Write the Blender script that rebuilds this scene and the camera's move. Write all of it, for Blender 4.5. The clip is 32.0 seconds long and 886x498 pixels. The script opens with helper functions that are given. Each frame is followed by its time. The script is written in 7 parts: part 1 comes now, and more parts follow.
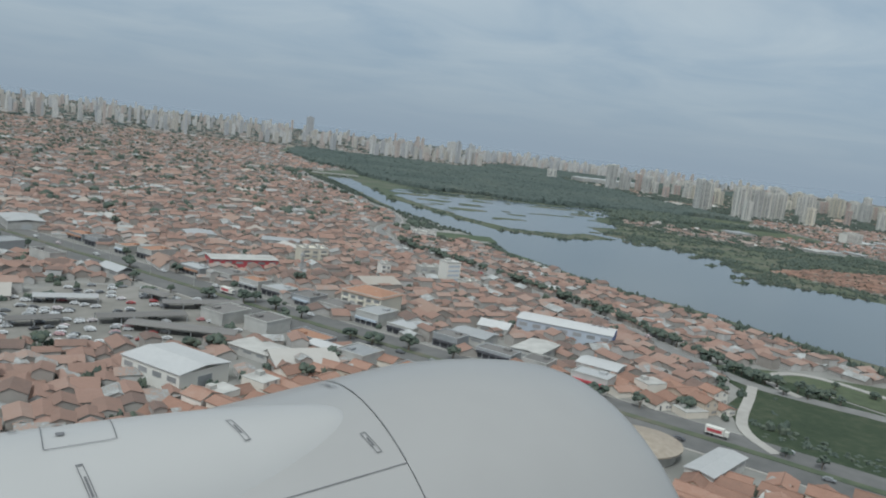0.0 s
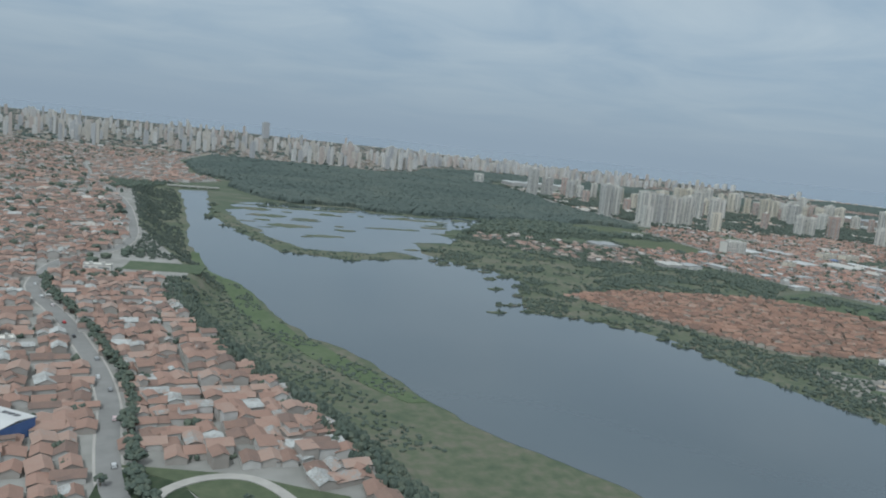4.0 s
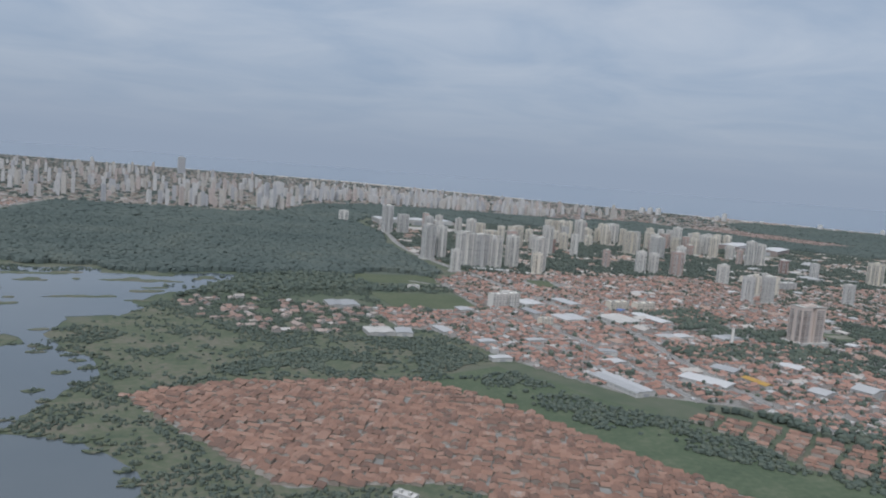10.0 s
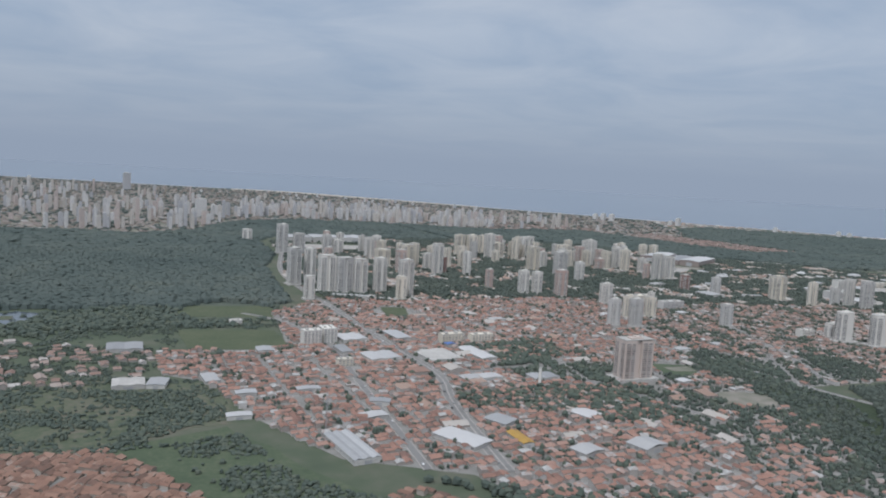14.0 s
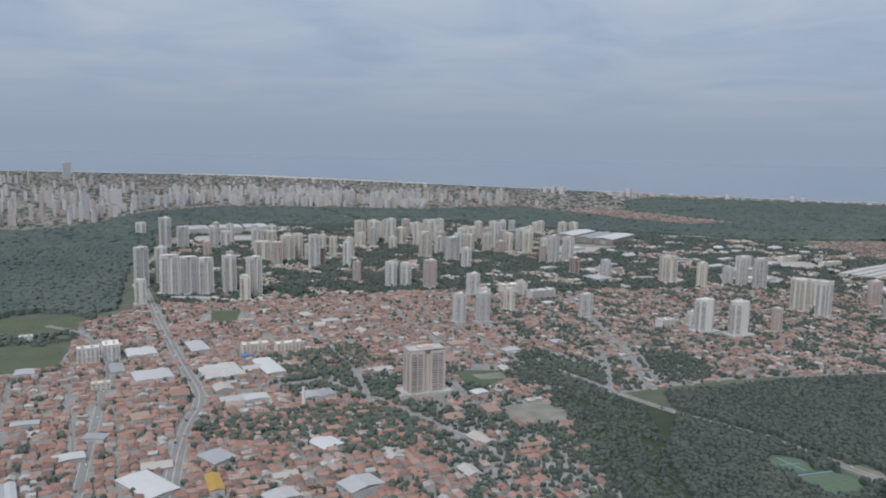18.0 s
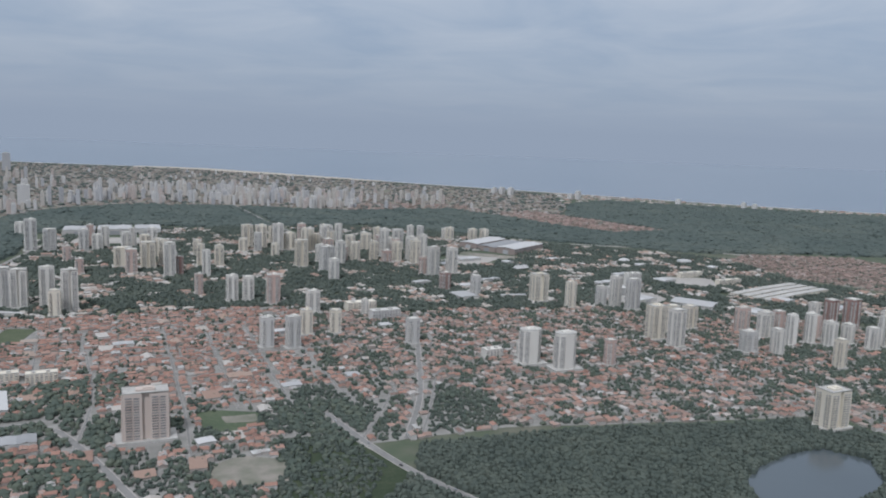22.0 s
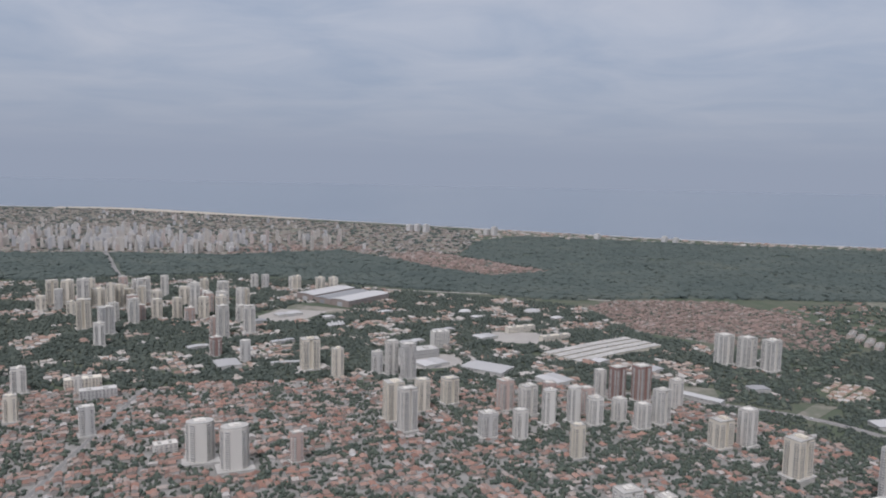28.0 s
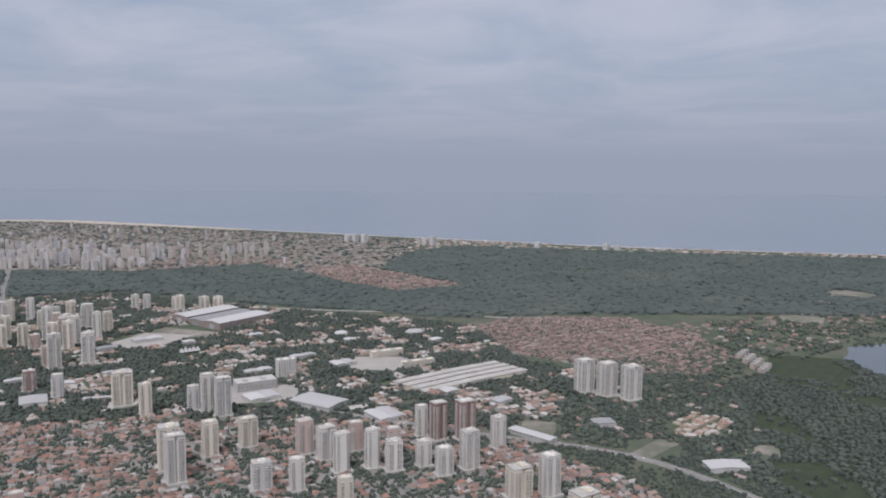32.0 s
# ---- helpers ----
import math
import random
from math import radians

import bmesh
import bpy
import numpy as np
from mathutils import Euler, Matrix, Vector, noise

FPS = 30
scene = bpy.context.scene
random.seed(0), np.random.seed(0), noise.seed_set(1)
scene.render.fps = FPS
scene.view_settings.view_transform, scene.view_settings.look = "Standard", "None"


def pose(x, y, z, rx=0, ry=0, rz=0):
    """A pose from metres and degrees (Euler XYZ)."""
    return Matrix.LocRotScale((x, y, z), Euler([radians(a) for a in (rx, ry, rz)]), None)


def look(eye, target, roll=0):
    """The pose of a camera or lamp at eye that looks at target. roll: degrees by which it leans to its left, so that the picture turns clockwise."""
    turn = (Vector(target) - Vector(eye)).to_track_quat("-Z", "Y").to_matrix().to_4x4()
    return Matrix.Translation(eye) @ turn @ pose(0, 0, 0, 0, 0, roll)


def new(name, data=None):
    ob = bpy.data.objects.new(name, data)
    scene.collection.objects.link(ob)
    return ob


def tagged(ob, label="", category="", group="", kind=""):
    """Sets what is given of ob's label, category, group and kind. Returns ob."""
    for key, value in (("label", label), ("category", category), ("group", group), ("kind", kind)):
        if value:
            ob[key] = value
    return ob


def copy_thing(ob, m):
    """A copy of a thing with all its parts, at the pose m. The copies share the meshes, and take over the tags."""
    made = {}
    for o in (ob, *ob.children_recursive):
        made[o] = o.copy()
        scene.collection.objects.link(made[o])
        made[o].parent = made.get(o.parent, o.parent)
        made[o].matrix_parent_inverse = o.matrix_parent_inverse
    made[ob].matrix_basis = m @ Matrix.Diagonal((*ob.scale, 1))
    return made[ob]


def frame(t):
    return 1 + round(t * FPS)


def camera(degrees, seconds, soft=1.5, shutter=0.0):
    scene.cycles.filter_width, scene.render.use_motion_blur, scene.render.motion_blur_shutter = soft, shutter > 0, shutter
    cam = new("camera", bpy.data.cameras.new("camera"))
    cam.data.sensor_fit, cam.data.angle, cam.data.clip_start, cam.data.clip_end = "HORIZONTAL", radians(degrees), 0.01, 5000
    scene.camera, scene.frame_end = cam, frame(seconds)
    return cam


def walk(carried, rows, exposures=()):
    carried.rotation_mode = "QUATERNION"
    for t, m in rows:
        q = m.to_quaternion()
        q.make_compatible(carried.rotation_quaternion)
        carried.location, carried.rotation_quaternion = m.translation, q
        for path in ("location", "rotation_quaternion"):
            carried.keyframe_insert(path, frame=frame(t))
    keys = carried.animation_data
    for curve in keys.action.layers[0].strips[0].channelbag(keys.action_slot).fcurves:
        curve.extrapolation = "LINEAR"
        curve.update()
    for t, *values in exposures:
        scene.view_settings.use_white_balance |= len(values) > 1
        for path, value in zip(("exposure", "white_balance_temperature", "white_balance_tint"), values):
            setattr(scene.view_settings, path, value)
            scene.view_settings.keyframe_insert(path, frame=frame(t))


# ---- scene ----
cam = camera(59.1, 32.0, 2.0)
METRES, EYE, TILT, LEAN, TURN = 1150.0, 54.9, -8.5, -7.13, -19.9
ROWS = [
    (0.0, 0.0, 0.0, 0.0, 0.0, 0.0, -0.0),
    (0.5, 0.0134, 0.0049, 0.0011, -0.03, 0.66, -0.04),
    (1.0, 0.0269, 0.0098, 0.0021, 0.28, 1.08, 0.22),
    (1.5, 0.0405, 0.0146, 0.0032, 0.43, 1.31, 1.04),
    (2.0, 0.0539, 0.0198, 0.0042, 0.35, 0.66, 0.91),
    (2.5, 0.0675, 0.0248, 0.0055, 0.29, -0.02, 0.86),
    (3.0, 0.0812, 0.0295, 0.0068, 0.21, -0.12, 0.91),
    (3.5, 0.0948, 0.0345, 0.008, 0.14, -0.06, 0.91),
    (5.5, 0.1497, 0.0545, 0.0132, -0.21, 1.82, 1.61),
    (6.0, 0.1634, 0.0596, 0.0144, -0.25, 2.56, 1.9),
    (6.5, 0.177, 0.0645, 0.0158, -0.36, 2.51, 2.19),
    (7.0, 0.1909, 0.069, 0.0177, -0.43, 2.43, 2.22),
    (7.5, 0.2049, 0.0744, 0.019, -0.49, 2.06, 2.24),
    (8.0, 0.2187, 0.079, 0.0206, -0.59, 1.94, 2.21),
    (8.5, 0.2325, 0.0839, 0.0223, -0.65, 1.86, 2.23),
    (9.0, 0.247, 0.089, 0.024, -0.67, 1.72, 2.24),
    (9.5, 0.2612, 0.0937, 0.0257, -0.73, 1.64, 2.42),
    (10.0, 0.2755, 0.0986, 0.027, -0.72, 1.76, 2.7),
    (10.5, 0.2898, 0.1034, 0.0289, -0.51, 1.69, 3.5),
    (11.0, 0.3043, 0.1078, 0.0303, -0.58, 2.41, 3.02),
    (11.5, 0.3186, 0.1125, 0.0317, -0.59, 2.4, 3.58),
    (12.0, 0.3333, 0.1177, 0.033, -0.61, 2.29, 4.14),
    (12.5, 0.3481, 0.1224, 0.0346, -0.66, 2.26, 3.97),
    (13.0, 0.3629, 0.1277, 0.0355, -0.7, 2.24, 3.86),
    (13.5, 0.3777, 0.1329, 0.0366, -0.72, 2.14, 3.99),
    (14.0, 0.3926, 0.138, 0.0376, -0.78, 2.07, 4.04),
    (14.5, 0.4074, 0.1433, 0.0387, -0.78, 1.98, 4.44),
    (16.5, 0.4663, 0.1638, 0.0419, -0.83, 1.68, 4.44),
    (17.0, 0.4812, 0.1691, 0.0425, -0.8, 1.51, 5.77),
    (17.5, 0.4963, 0.1742, 0.0431, -0.81, 0.87, 6.0),
    (18.0, 0.5114, 0.1795, 0.0441, -0.82, 0.04, 6.19),
    (18.5, 0.5265, 0.185, 0.0451, -0.83, -0.61, 6.75),
    (19.0, 0.542, 0.1904, 0.0458, -0.85, -0.83, 6.59),
    (19.5, 0.5573, 0.1958, 0.0465, -0.85, -0.65, 5.65),
    (20.0, 0.5725, 0.2013, 0.0472, -0.9, -0.27, 5.4),
    (20.5, 0.5878, 0.2069, 0.0475, -0.88, -0.37, 5.23),
    (21.0, 0.6032, 0.2124, 0.0482, -0.91, -0.43, 5.2),
    (21.5, 0.6186, 0.2181, 0.0487, -0.91, -0.54, 5.18),
    (22.0, 0.634, 0.2237, 0.0493, -0.94, -0.48, 5.13),
    (22.5, 0.6495, 0.2294, 0.05, -0.96, -0.59, 5.07),
    (23.0, 0.6647, 0.2353, 0.0506, -0.97, -0.7, 4.75),
    (23.5, 0.6802, 0.2416, 0.0511, -0.99, -0.81, 4.69),
    (24.0, 0.6956, 0.2472, 0.0519, -0.99, -0.88, 4.68),
    (24.5, 0.711, 0.2531, 0.0523, -0.99, -0.53, 4.94),
    (25.0, 0.7262, 0.2589, 0.0527, -0.99, 0.03, 5.57),
    (25.5, 0.7416, 0.2643, 0.0533, -1.03, 0.77, 5.71),
    (27.5, 0.8022, 0.2878, 0.0555, -1.09, 1.26, 6.29),
    (28.0, 0.8175, 0.2934, 0.0556, -1.09, 1.57, 6.17),
    (28.5, 0.8326, 0.2992, 0.0558, -1.08, 1.76, 6.51),
    (29.0, 0.8474, 0.3043, 0.0557, -1.12, 2.6, 6.8),
    (29.5, 0.8625, 0.3096, 0.0563, -1.17, 3.31, 6.77),
    (30.0, 0.8775, 0.3151, 0.0565, -1.2, 3.61, 6.91),
    (30.5, 0.8925, 0.3207, 0.0564, -1.25, 3.88, 6.95),
    (31.0, 0.9076, 0.3269, 0.056, -1.28, 3.74, 6.98),
    (31.5, 0.9228, 0.3334, 0.0557, -1.31, 2.56, 6.98),
    (32.0, 0.9382, 0.3392, 0.0555, -1.35, 1.86, 6.95),
]
walk(cam, [(t, pose(0, 0, EYE, TILT, LEAN, TURN) @ pose(METRES * x, METRES * y, METRES * z, 90 + pitch, roll, yaw)) for t, x, y, z, yaw, pitch, roll in ROWS],
     [(0.0, 0.0, 6000, 3), (3.5, 0.0, 5850, 1), (6.0, 0.0, 5900, 11), (20.0, 0.0, 5930, 12), (26.0, 0.0, 5960, 13), (29.5, -0.03, 6300, 20), (32.0, 0.03, 6200, 19)])

# ---- world, sun ----


def sky_world():
    w = bpy.data.worlds.new("sky")
    scene.world = w
    w.use_nodes = True
    nt = w.node_tree
    nt.nodes.clear()
    N, L = nt.nodes.new, nt.links.new
    sky = N("ShaderNodeTexSky")
    sky.sky_type = "NISHITA"
    sky.sun_disc = False
    sky.sun_elevation, sky.sun_rotation = radians(53), radians(219)
    sky.air_density, sky.dust_density, sky.ozone_density = 1.0, 2.0, 1.5
    gain = N("ShaderNodeVectorMath")
    gain.operation = "SCALE"
    gain.inputs["Scale"].default_value = SKY_GAIN
    L(sky.outputs[0], gain.inputs[0])
    co = N("ShaderNodeTexCoord")
    sep = N("ShaderNodeSeparateXYZ")
    L(co.outputs["Generated"], sep.inputs[0])
    # clouds lie in a flat layer: the direction is laid out by its height
    up = N("ShaderNodeMath")
    up.operation = "MAXIMUM"
    L(sep.outputs["Z"], up.inputs[0])
    up.inputs[1].default_value = 0.0
    lift = N("ShaderNodeMath")
    lift.operation = "ADD"
    L(up.outputs[0], lift.inputs[0])
    lift.inputs[1].default_value = 0.10
    flat = N("ShaderNodeVectorMath")
    flat.operation = "DIVIDE"
    L(co.outputs["Generated"], flat.inputs[0])
    L(lift.outputs[0], flat.inputs[1])
    cl = N("ShaderNodeTexNoise")
    cl.inputs["Scale"].default_value = 1.15
    cl.inputs["Detail"].default_value = 7
    cl.inputs["Roughness"].default_value = 0.54
    cl.inputs["Distortion"].default_value = 0.5
    L(flat.outputs[0], cl.inputs["Vector"])
    cr = N("ShaderNodeValToRGB")
    cr.color_ramp.elements[0].position, cr.color_ramp.elements[0].color = 0.31, (0.0, 0.0, 0.0, 1)
    cr.color_ramp.elements[1].position, cr.color_ramp.elements[1].color = 0.72, (1.0, 1.0, 1.0, 1)
    L(cl.outputs["Fac"], cr.inputs[0])
    mix = N("ShaderNodeMixRGB")
    L(cr.outputs[0], mix.inputs[0])
    mix.inputs[1].default_value = (*SKY_BLUE, 1)
    mix.inputs[2].default_value = (*SKY_CLOUD, 1)
    # hazy air over the horizon
    hz = N("ShaderNodeMapRange")
    hz.inputs["From Min"].default_value, hz.inputs["From Max"].default_value = 0.0, 0.16
    hz.inputs["To Min"].default_value, hz.inputs["To Max"].default_value = 1.0, 0.0
    L(sep.outputs["Z"], hz.inputs[0])
    haze = N("ShaderNodeMixRGB")
    L(hz.outputs[0], haze.inputs[0])
    L(mix.outputs[0], haze.inputs[1])
    haze.inputs[2].default_value = (*SKY_HAZE, 1)
    # thin white cloud grows brighter high overhead
    zen = N("ShaderNodeMapRange")
    zen.inputs["From Min"].default_value, zen.inputs["From Max"].default_value = 0.36, 1.0
    zen.inputs["To Min"].default_value, zen.inputs["To Max"].default_value = 0.0, 0.9
    L(sep.outputs["Z"], zen.inputs[0])
    high = N("ShaderNodeMixRGB")
    L(zen.outputs[0], high.inputs[0])
    L(haze.outputs[0], high.inputs[1])
    high.inputs[2].default_value = (1.22, 1.18, 1.12, 1)
    both = N("ShaderNodeMixRGB")
    both.inputs[0].default_value = 0.85
    L(gain.outputs[0], both.inputs[1])
    L(high.outputs[0], both.inputs[2])
    bg = N("ShaderNodeBackground")
    L(both.outputs[0], bg.inputs[0])
    bg.inputs[1].default_value = 1.0
    out = N("ShaderNodeOutputWorld")
    L(bg.outputs[0], out.inputs[0])


SKY_GAIN = 0.06
SKY_BLUE, SKY_CLOUD, SKY_HAZE = (0.354, 0.43, 0.518), (0.543, 0.58, 0.614), (0.342, 0.396, 0.468)
sky_world()
sun = new("sun", bpy.data.lights.new("sun", "SUN"))
sun.data.energy, sun.data.angle, sun.data.color = 2.05, radians(8), (1.0, 0.98, 0.96)
sun.matrix_world = look((0, 0, 0), (0.40, 0.50, -0.85))


# ---- materials ----
def material(name, stops, scale=1.0, detail=4, rough=0.85, bump=0.0, bump_scale=None, island=0.0, obj=0.0, metallic=0.0, stretch=(1, 1, 1), second=None, spec=0.3, island_obj_coord=False):
    """A surface: colours over a noise, shifted piece by piece (island, obj), with a second, coarser noise and a bump."""
    m = bpy.data.materials.new(name)
    m.use_nodes = True
    nt = m.node_tree
    N, L = nt.nodes.new, nt.links.new
    b = nt.nodes["Principled BSDF"]
    b.inputs["Roughness"].default_value = rough
    b.inputs["Metallic"].default_value = metallic
    b.inputs["Specular IOR Level"].default_value = spec
    geo = N("ShaderNodeNewGeometry")
    sc = N("ShaderNodeVectorMath")
    sc.operation = "MULTIPLY"
    sc.inputs[1].default_value = stretch
    L(geo.outputs["Position"], sc.inputs[0])
    n = N("ShaderNodeTexNoise")
    n.inputs["Scale"].default_value, n.inputs["Detail"].default_value = scale, detail
    L(sc.outputs[0], n.inputs["Vector"])
    val = n.outputs["Fac"]
    if second:
        n2 = N("ShaderNodeTexNoise")
        n2.inputs["Scale"].default_value, n2.inputs["Detail"].default_value = second, 3
        L(sc.outputs[0], n2.inputs["Vector"])
        av = N("ShaderNodeMath")
        av.operation = "ADD"
        L(val, av.inputs[0]), L(n2.outputs["Fac"], av.inputs[1])
        hf = N("ShaderNodeMath")
        hf.operation = "MULTIPLY"
        L(av.outputs[0], hf.inputs[0])
        hf.inputs[1].default_value = 0.5
        val = hf.outputs[0]
    for amount, source in ((island, "geo"), (obj, "obj")):
        if amount:
            src = geo.outputs["Random Per Island"] if source == "geo" else N("ShaderNodeObjectInfo").outputs["Random"]
            a = N("ShaderNodeMath")
            a.operation = "MULTIPLY_ADD"
            L(src, a.inputs[0])
            a.inputs[1].default_value = amount
            s = N("ShaderNodeMath")
            s.operation = "MULTIPLY"
            L(val, s.inputs[0])
            s.inputs[1].default_value = 1 - amount
            L(s.outputs[0], a.inputs[2])
            val = a.outputs[0]
    r = N("ShaderNodeValToRGB")
    els = r.color_ramp.elements
    els[1].position, els[1].color = stops[-1][0], (*stops[-1][1], 1)
    els[0].position, els[0].color = stops[0][0], (*stops[0][1], 1)
    for p, c in stops[1:-1]:
        els.new(p).color = (*c, 1)
    L(val, r.inputs[0])
    L(r.outputs[0], b.inputs["Base Color"])
    if bump:
        bn = N("ShaderNodeTexNoise")
        bn.inputs["Scale"].default_value, bn.inputs["Detail"].default_value = bump_scale or scale * 4, 3
        L(sc.outputs[0], bn.inputs["Vector"])
        bp = N("ShaderNodeBump")
        bp.inputs["Strength"].default_value, bp.inputs["Distance"].default_value = bump, 0.3
        L(bn.outputs["Fac"], bp.inputs["Height"])
        L(bp.outputs[0], b.inputs["Normal"])
    return m


def facade(name, wall, glass, floor=1.41, bay=1.7):
    """A distant front: storeys of windows between bands of wall, in true size."""
    m = material(name, [(0.0, tuple(c * 0.75 for c in wall)), (1.0, wall)], 0.15, 3, 0.8, obj=0.6)
    nt = m.node_tree
    N, L = nt.nodes.new, nt.links.new
    b = nt.nodes["Principled BSDF"]
    base = b.inputs["Base Color"].links[0].from_socket
    co = N("ShaderNodeTexCoord")
    sep = N("ShaderNodeSeparateXYZ")
    L(co.outputs["Object"], sep.inputs[0])
    add = N("ShaderNodeMath")
    add.operation = "ADD"
    L(sep.outputs["X"], add.inputs[0]), L(sep.outputs["Y"], add.inputs[1])
    marks = []
    for src, size, part_ in ((sep.outputs["Z"], floor, 0.45), (add.outputs[0], bay, 0.5)):
        dv = N("ShaderNodeMath")
        dv.operation = "DIVIDE"
        L(src, dv.inputs[0])
        dv.inputs[1].default_value = size
        fr = N("ShaderNodeMath")
        fr.operation = "FRACT"
        L(dv.outputs[0], fr.inputs[0])
        lt = N("ShaderNodeMath")
        lt.operation = "LESS_THAN"
        L(fr.outputs[0], lt.inputs[0])
        lt.inputs[1].default_value = part_
        marks.append(lt.outputs[0])
    mu = N("ShaderNodeMath")
    mu.operation = "MULTIPLY"
    L(marks[0], mu.inputs[0]), L(marks[1], mu.inputs[1])
    mx = N("ShaderNodeMixRGB")
    L(mu.outputs[0], mx.inputs[0])
    L(base, mx.inputs[1])
    mx.inputs[2].default_value = (*glass, 1)
    L(mx.outputs[0], b.inputs["Base Color"])
    return m


M_GROUND = material("ground_soil_and_scrub", [(0.30, (0.055, 0.075, 0.05)), (0.48, (0.08, 0.10, 0.066)), (0.60, (0.115, 0.12, 0.09)), (0.75, (0.18, 0.165, 0.135))], 0.05, 8, 0.95, 0.4, 0.8, second=0.006)
M_URBAN = material("street_ground", [(0.3, (0.16, 0.165, 0.15)), (0.45, (0.21, 0.205, 0.19)), (0.6, (0.265, 0.26, 0.243)), (0.8, (0.34, 0.335, 0.318))], 0.12, 8, 0.95, second=0.03)
M_GRASS = material("lawn_grass", [(0.3, (0.052, 0.075, 0.046)), (0.5, (0.075, 0.10, 0.06)), (0.7, (0.115, 0.13, 0.085))], 0.06, 8, 0.95, 0.5, 1.5, second=0.4)
M_MARSH = material("reed_marsh", [(0.3, (0.055, 0.077, 0.050)), (0.48, (0.094, 0.110, 0.071)), (0.6, (0.132, 0.127, 0.097)), (0.75, (0.188, 0.166, 0.131))], 0.05, 8, 0.95, 0.6, 1.0, second=0.3)
M_REED = material("green_reeds", [(0.3, (0.062, 0.088, 0.045)), (0.5, (0.085, 0.115, 0.06)), (0.7, (0.11, 0.13, 0.08))], 0.08, 8, 0.95, 0.6, 1.2, second=0.5)
M_FLOOR = material("forest_floor", [(0.3, (0.068, 0.085, 0.070)), (0.7, (0.098, 0.114, 0.092))], 0.1, 6, 1.0)
M_SAND = material("bare_sand", [(0.3, (0.30, 0.26, 0.21)), (0.5, (0.40, 0.36, 0.30)), (0.7, (0.50, 0.46, 0.40))], 0.1, 7, 0.95, second=0.02)
M_WASTE = material("sandy_scrub", [(0.30, (0.10, 0.12, 0.085)), (0.45, (0.15, 0.155, 0.12)), (0.58, (0.25, 0.23, 0.20)), (0.75, (0.36, 0.335, 0.295))], 0.09, 9, 0.95, second=0.02)
M_ASPHALT = material("asphalt_worn", [(0.3, (0.10, 0.10, 0.098)), (0.7, (0.165, 0.162, 0.156))], 0.3, 6, 0.9, second=0.05)
M_DUST = material("dusty_yard", [(0.3, (0.15, 0.145, 0.13)), (0.5, (0.21, 0.20, 0.18)), (0.7, (0.27, 0.255, 0.235))], 0.2, 7, 0.95, second=0.05)
M_ROAD = material("faded_asphalt", [(0.3, (0.16, 0.158, 0.152)), (0.7, (0.24, 0.236, 0.228))], 0.3, 6, 0.9, second=0.05)
M_PAVE = material("concrete_pavement", [(0.3, (0.28, 0.27, 0.25)), (0.7, (0.40, 0.38, 0.35))], 0.4, 6, 0.9, second=0.05)
M_WATER = material("river_water", [(0.3, (0.068, 0.084, 0.094)), (0.7, (0.088, 0.104, 0.113))], 0.01, 4, 0.12, 0.10, 0.35, spec=0.85)
M_SEA = material("sea_water", [(0.3, (0.145, 0.18, 0.225)), (0.7, (0.165, 0.20, 0.245))], 0.002, 5, 0.22, 0.1, 0.12, spec=0.5)
M_SURF = material("surf_and_beach", [(0.3, (0.3575, 0.3445, 0.325)), (0.7, (0.4875, 0.481, 0.468))], 0.05, 4, 0.9)
# the three leaf greens are shifted a little to blue, as painted-in haze
M_LEAF = material("tree_leaves", [(0.15, (0.065, 0.083, 0.072)), (0.5, (0.082, 0.102, 0.083)), (0.85, (0.113, 0.127, 0.095))], 0.25, 6, 0.9, 0.25, 2.5, island=0.45, spec=0.15, second=0.05)
M_MANGROVE = material("mangrove_leaves", [(0.28, (0.062, 0.080, 0.076)), (0.45, (0.078, 0.098, 0.090)), (0.58, (0.092, 0.111, 0.100)), (0.75, (0.122, 0.135, 0.108))], 0.02, 7, 0.95, 0.2, 1.5, island=0.12, spec=0.1, second=0.006)
M_WOOD = material("wood_canopy_leaves", [(0.25, (0.055, 0.070, 0.062)), (0.45, (0.072, 0.088, 0.075)), (0.6, (0.086, 0.102, 0.085)), (0.8, (0.112, 0.123, 0.098))], 0.06, 7, 0.9, 0.2, 2.0, island=0.22, spec=0.12, second=0.02)
M_TRUNK = material("bark", [(0.3, (0.10, 0.08, 0.06)), (0.7, (0.18, 0.15, 0.12))], 2.0, 4, 0.95)
# clay desaturated partly as wear, partly as haze put into the colour
M_TILE = material("terracotta_tiles", [(0.18, (0.150, 0.112, 0.097)), (0.34, (0.220, 0.146, 0.117)), (0.55, (0.280, 0.180, 0.143)), (0.72, (0.315, 0.230, 0.190)), (0.75, (0.25, 0.25, 0.24)), (0.82, (0.42, 0.425, 0.415))], 0.35, 5, 0.9, 0.5, 3.0, island=0.6, second=2.5)
M_TILEQ = material("terracotta_tiles_dense", [(0.20, (0.169, 0.109, 0.090)), (0.34, (0.243, 0.144, 0.111)), (0.55, (0.302, 0.180, 0.139)), (0.71, (0.332, 0.231, 0.190)), (0.74, (0.294, 0.290, 0.278)), (0.79, (0.437, 0.437, 0.422))], 0.35, 5, 0.9, 0.5, 3.0, island=0.55, second=2.5)
M_TILER = material("terracotta_tiles_riverside", [(0.20, (0.122, 0.084, 0.068)), (0.36, (0.185, 0.114, 0.086)), (0.56, (0.238, 0.142, 0.104)), (0.76, (0.270, 0.176, 0.134)), (0.80, (0.31, 0.285, 0.255))], 0.35, 5, 0.9, 0.5, 3.0, island=0.5, second=2.5)
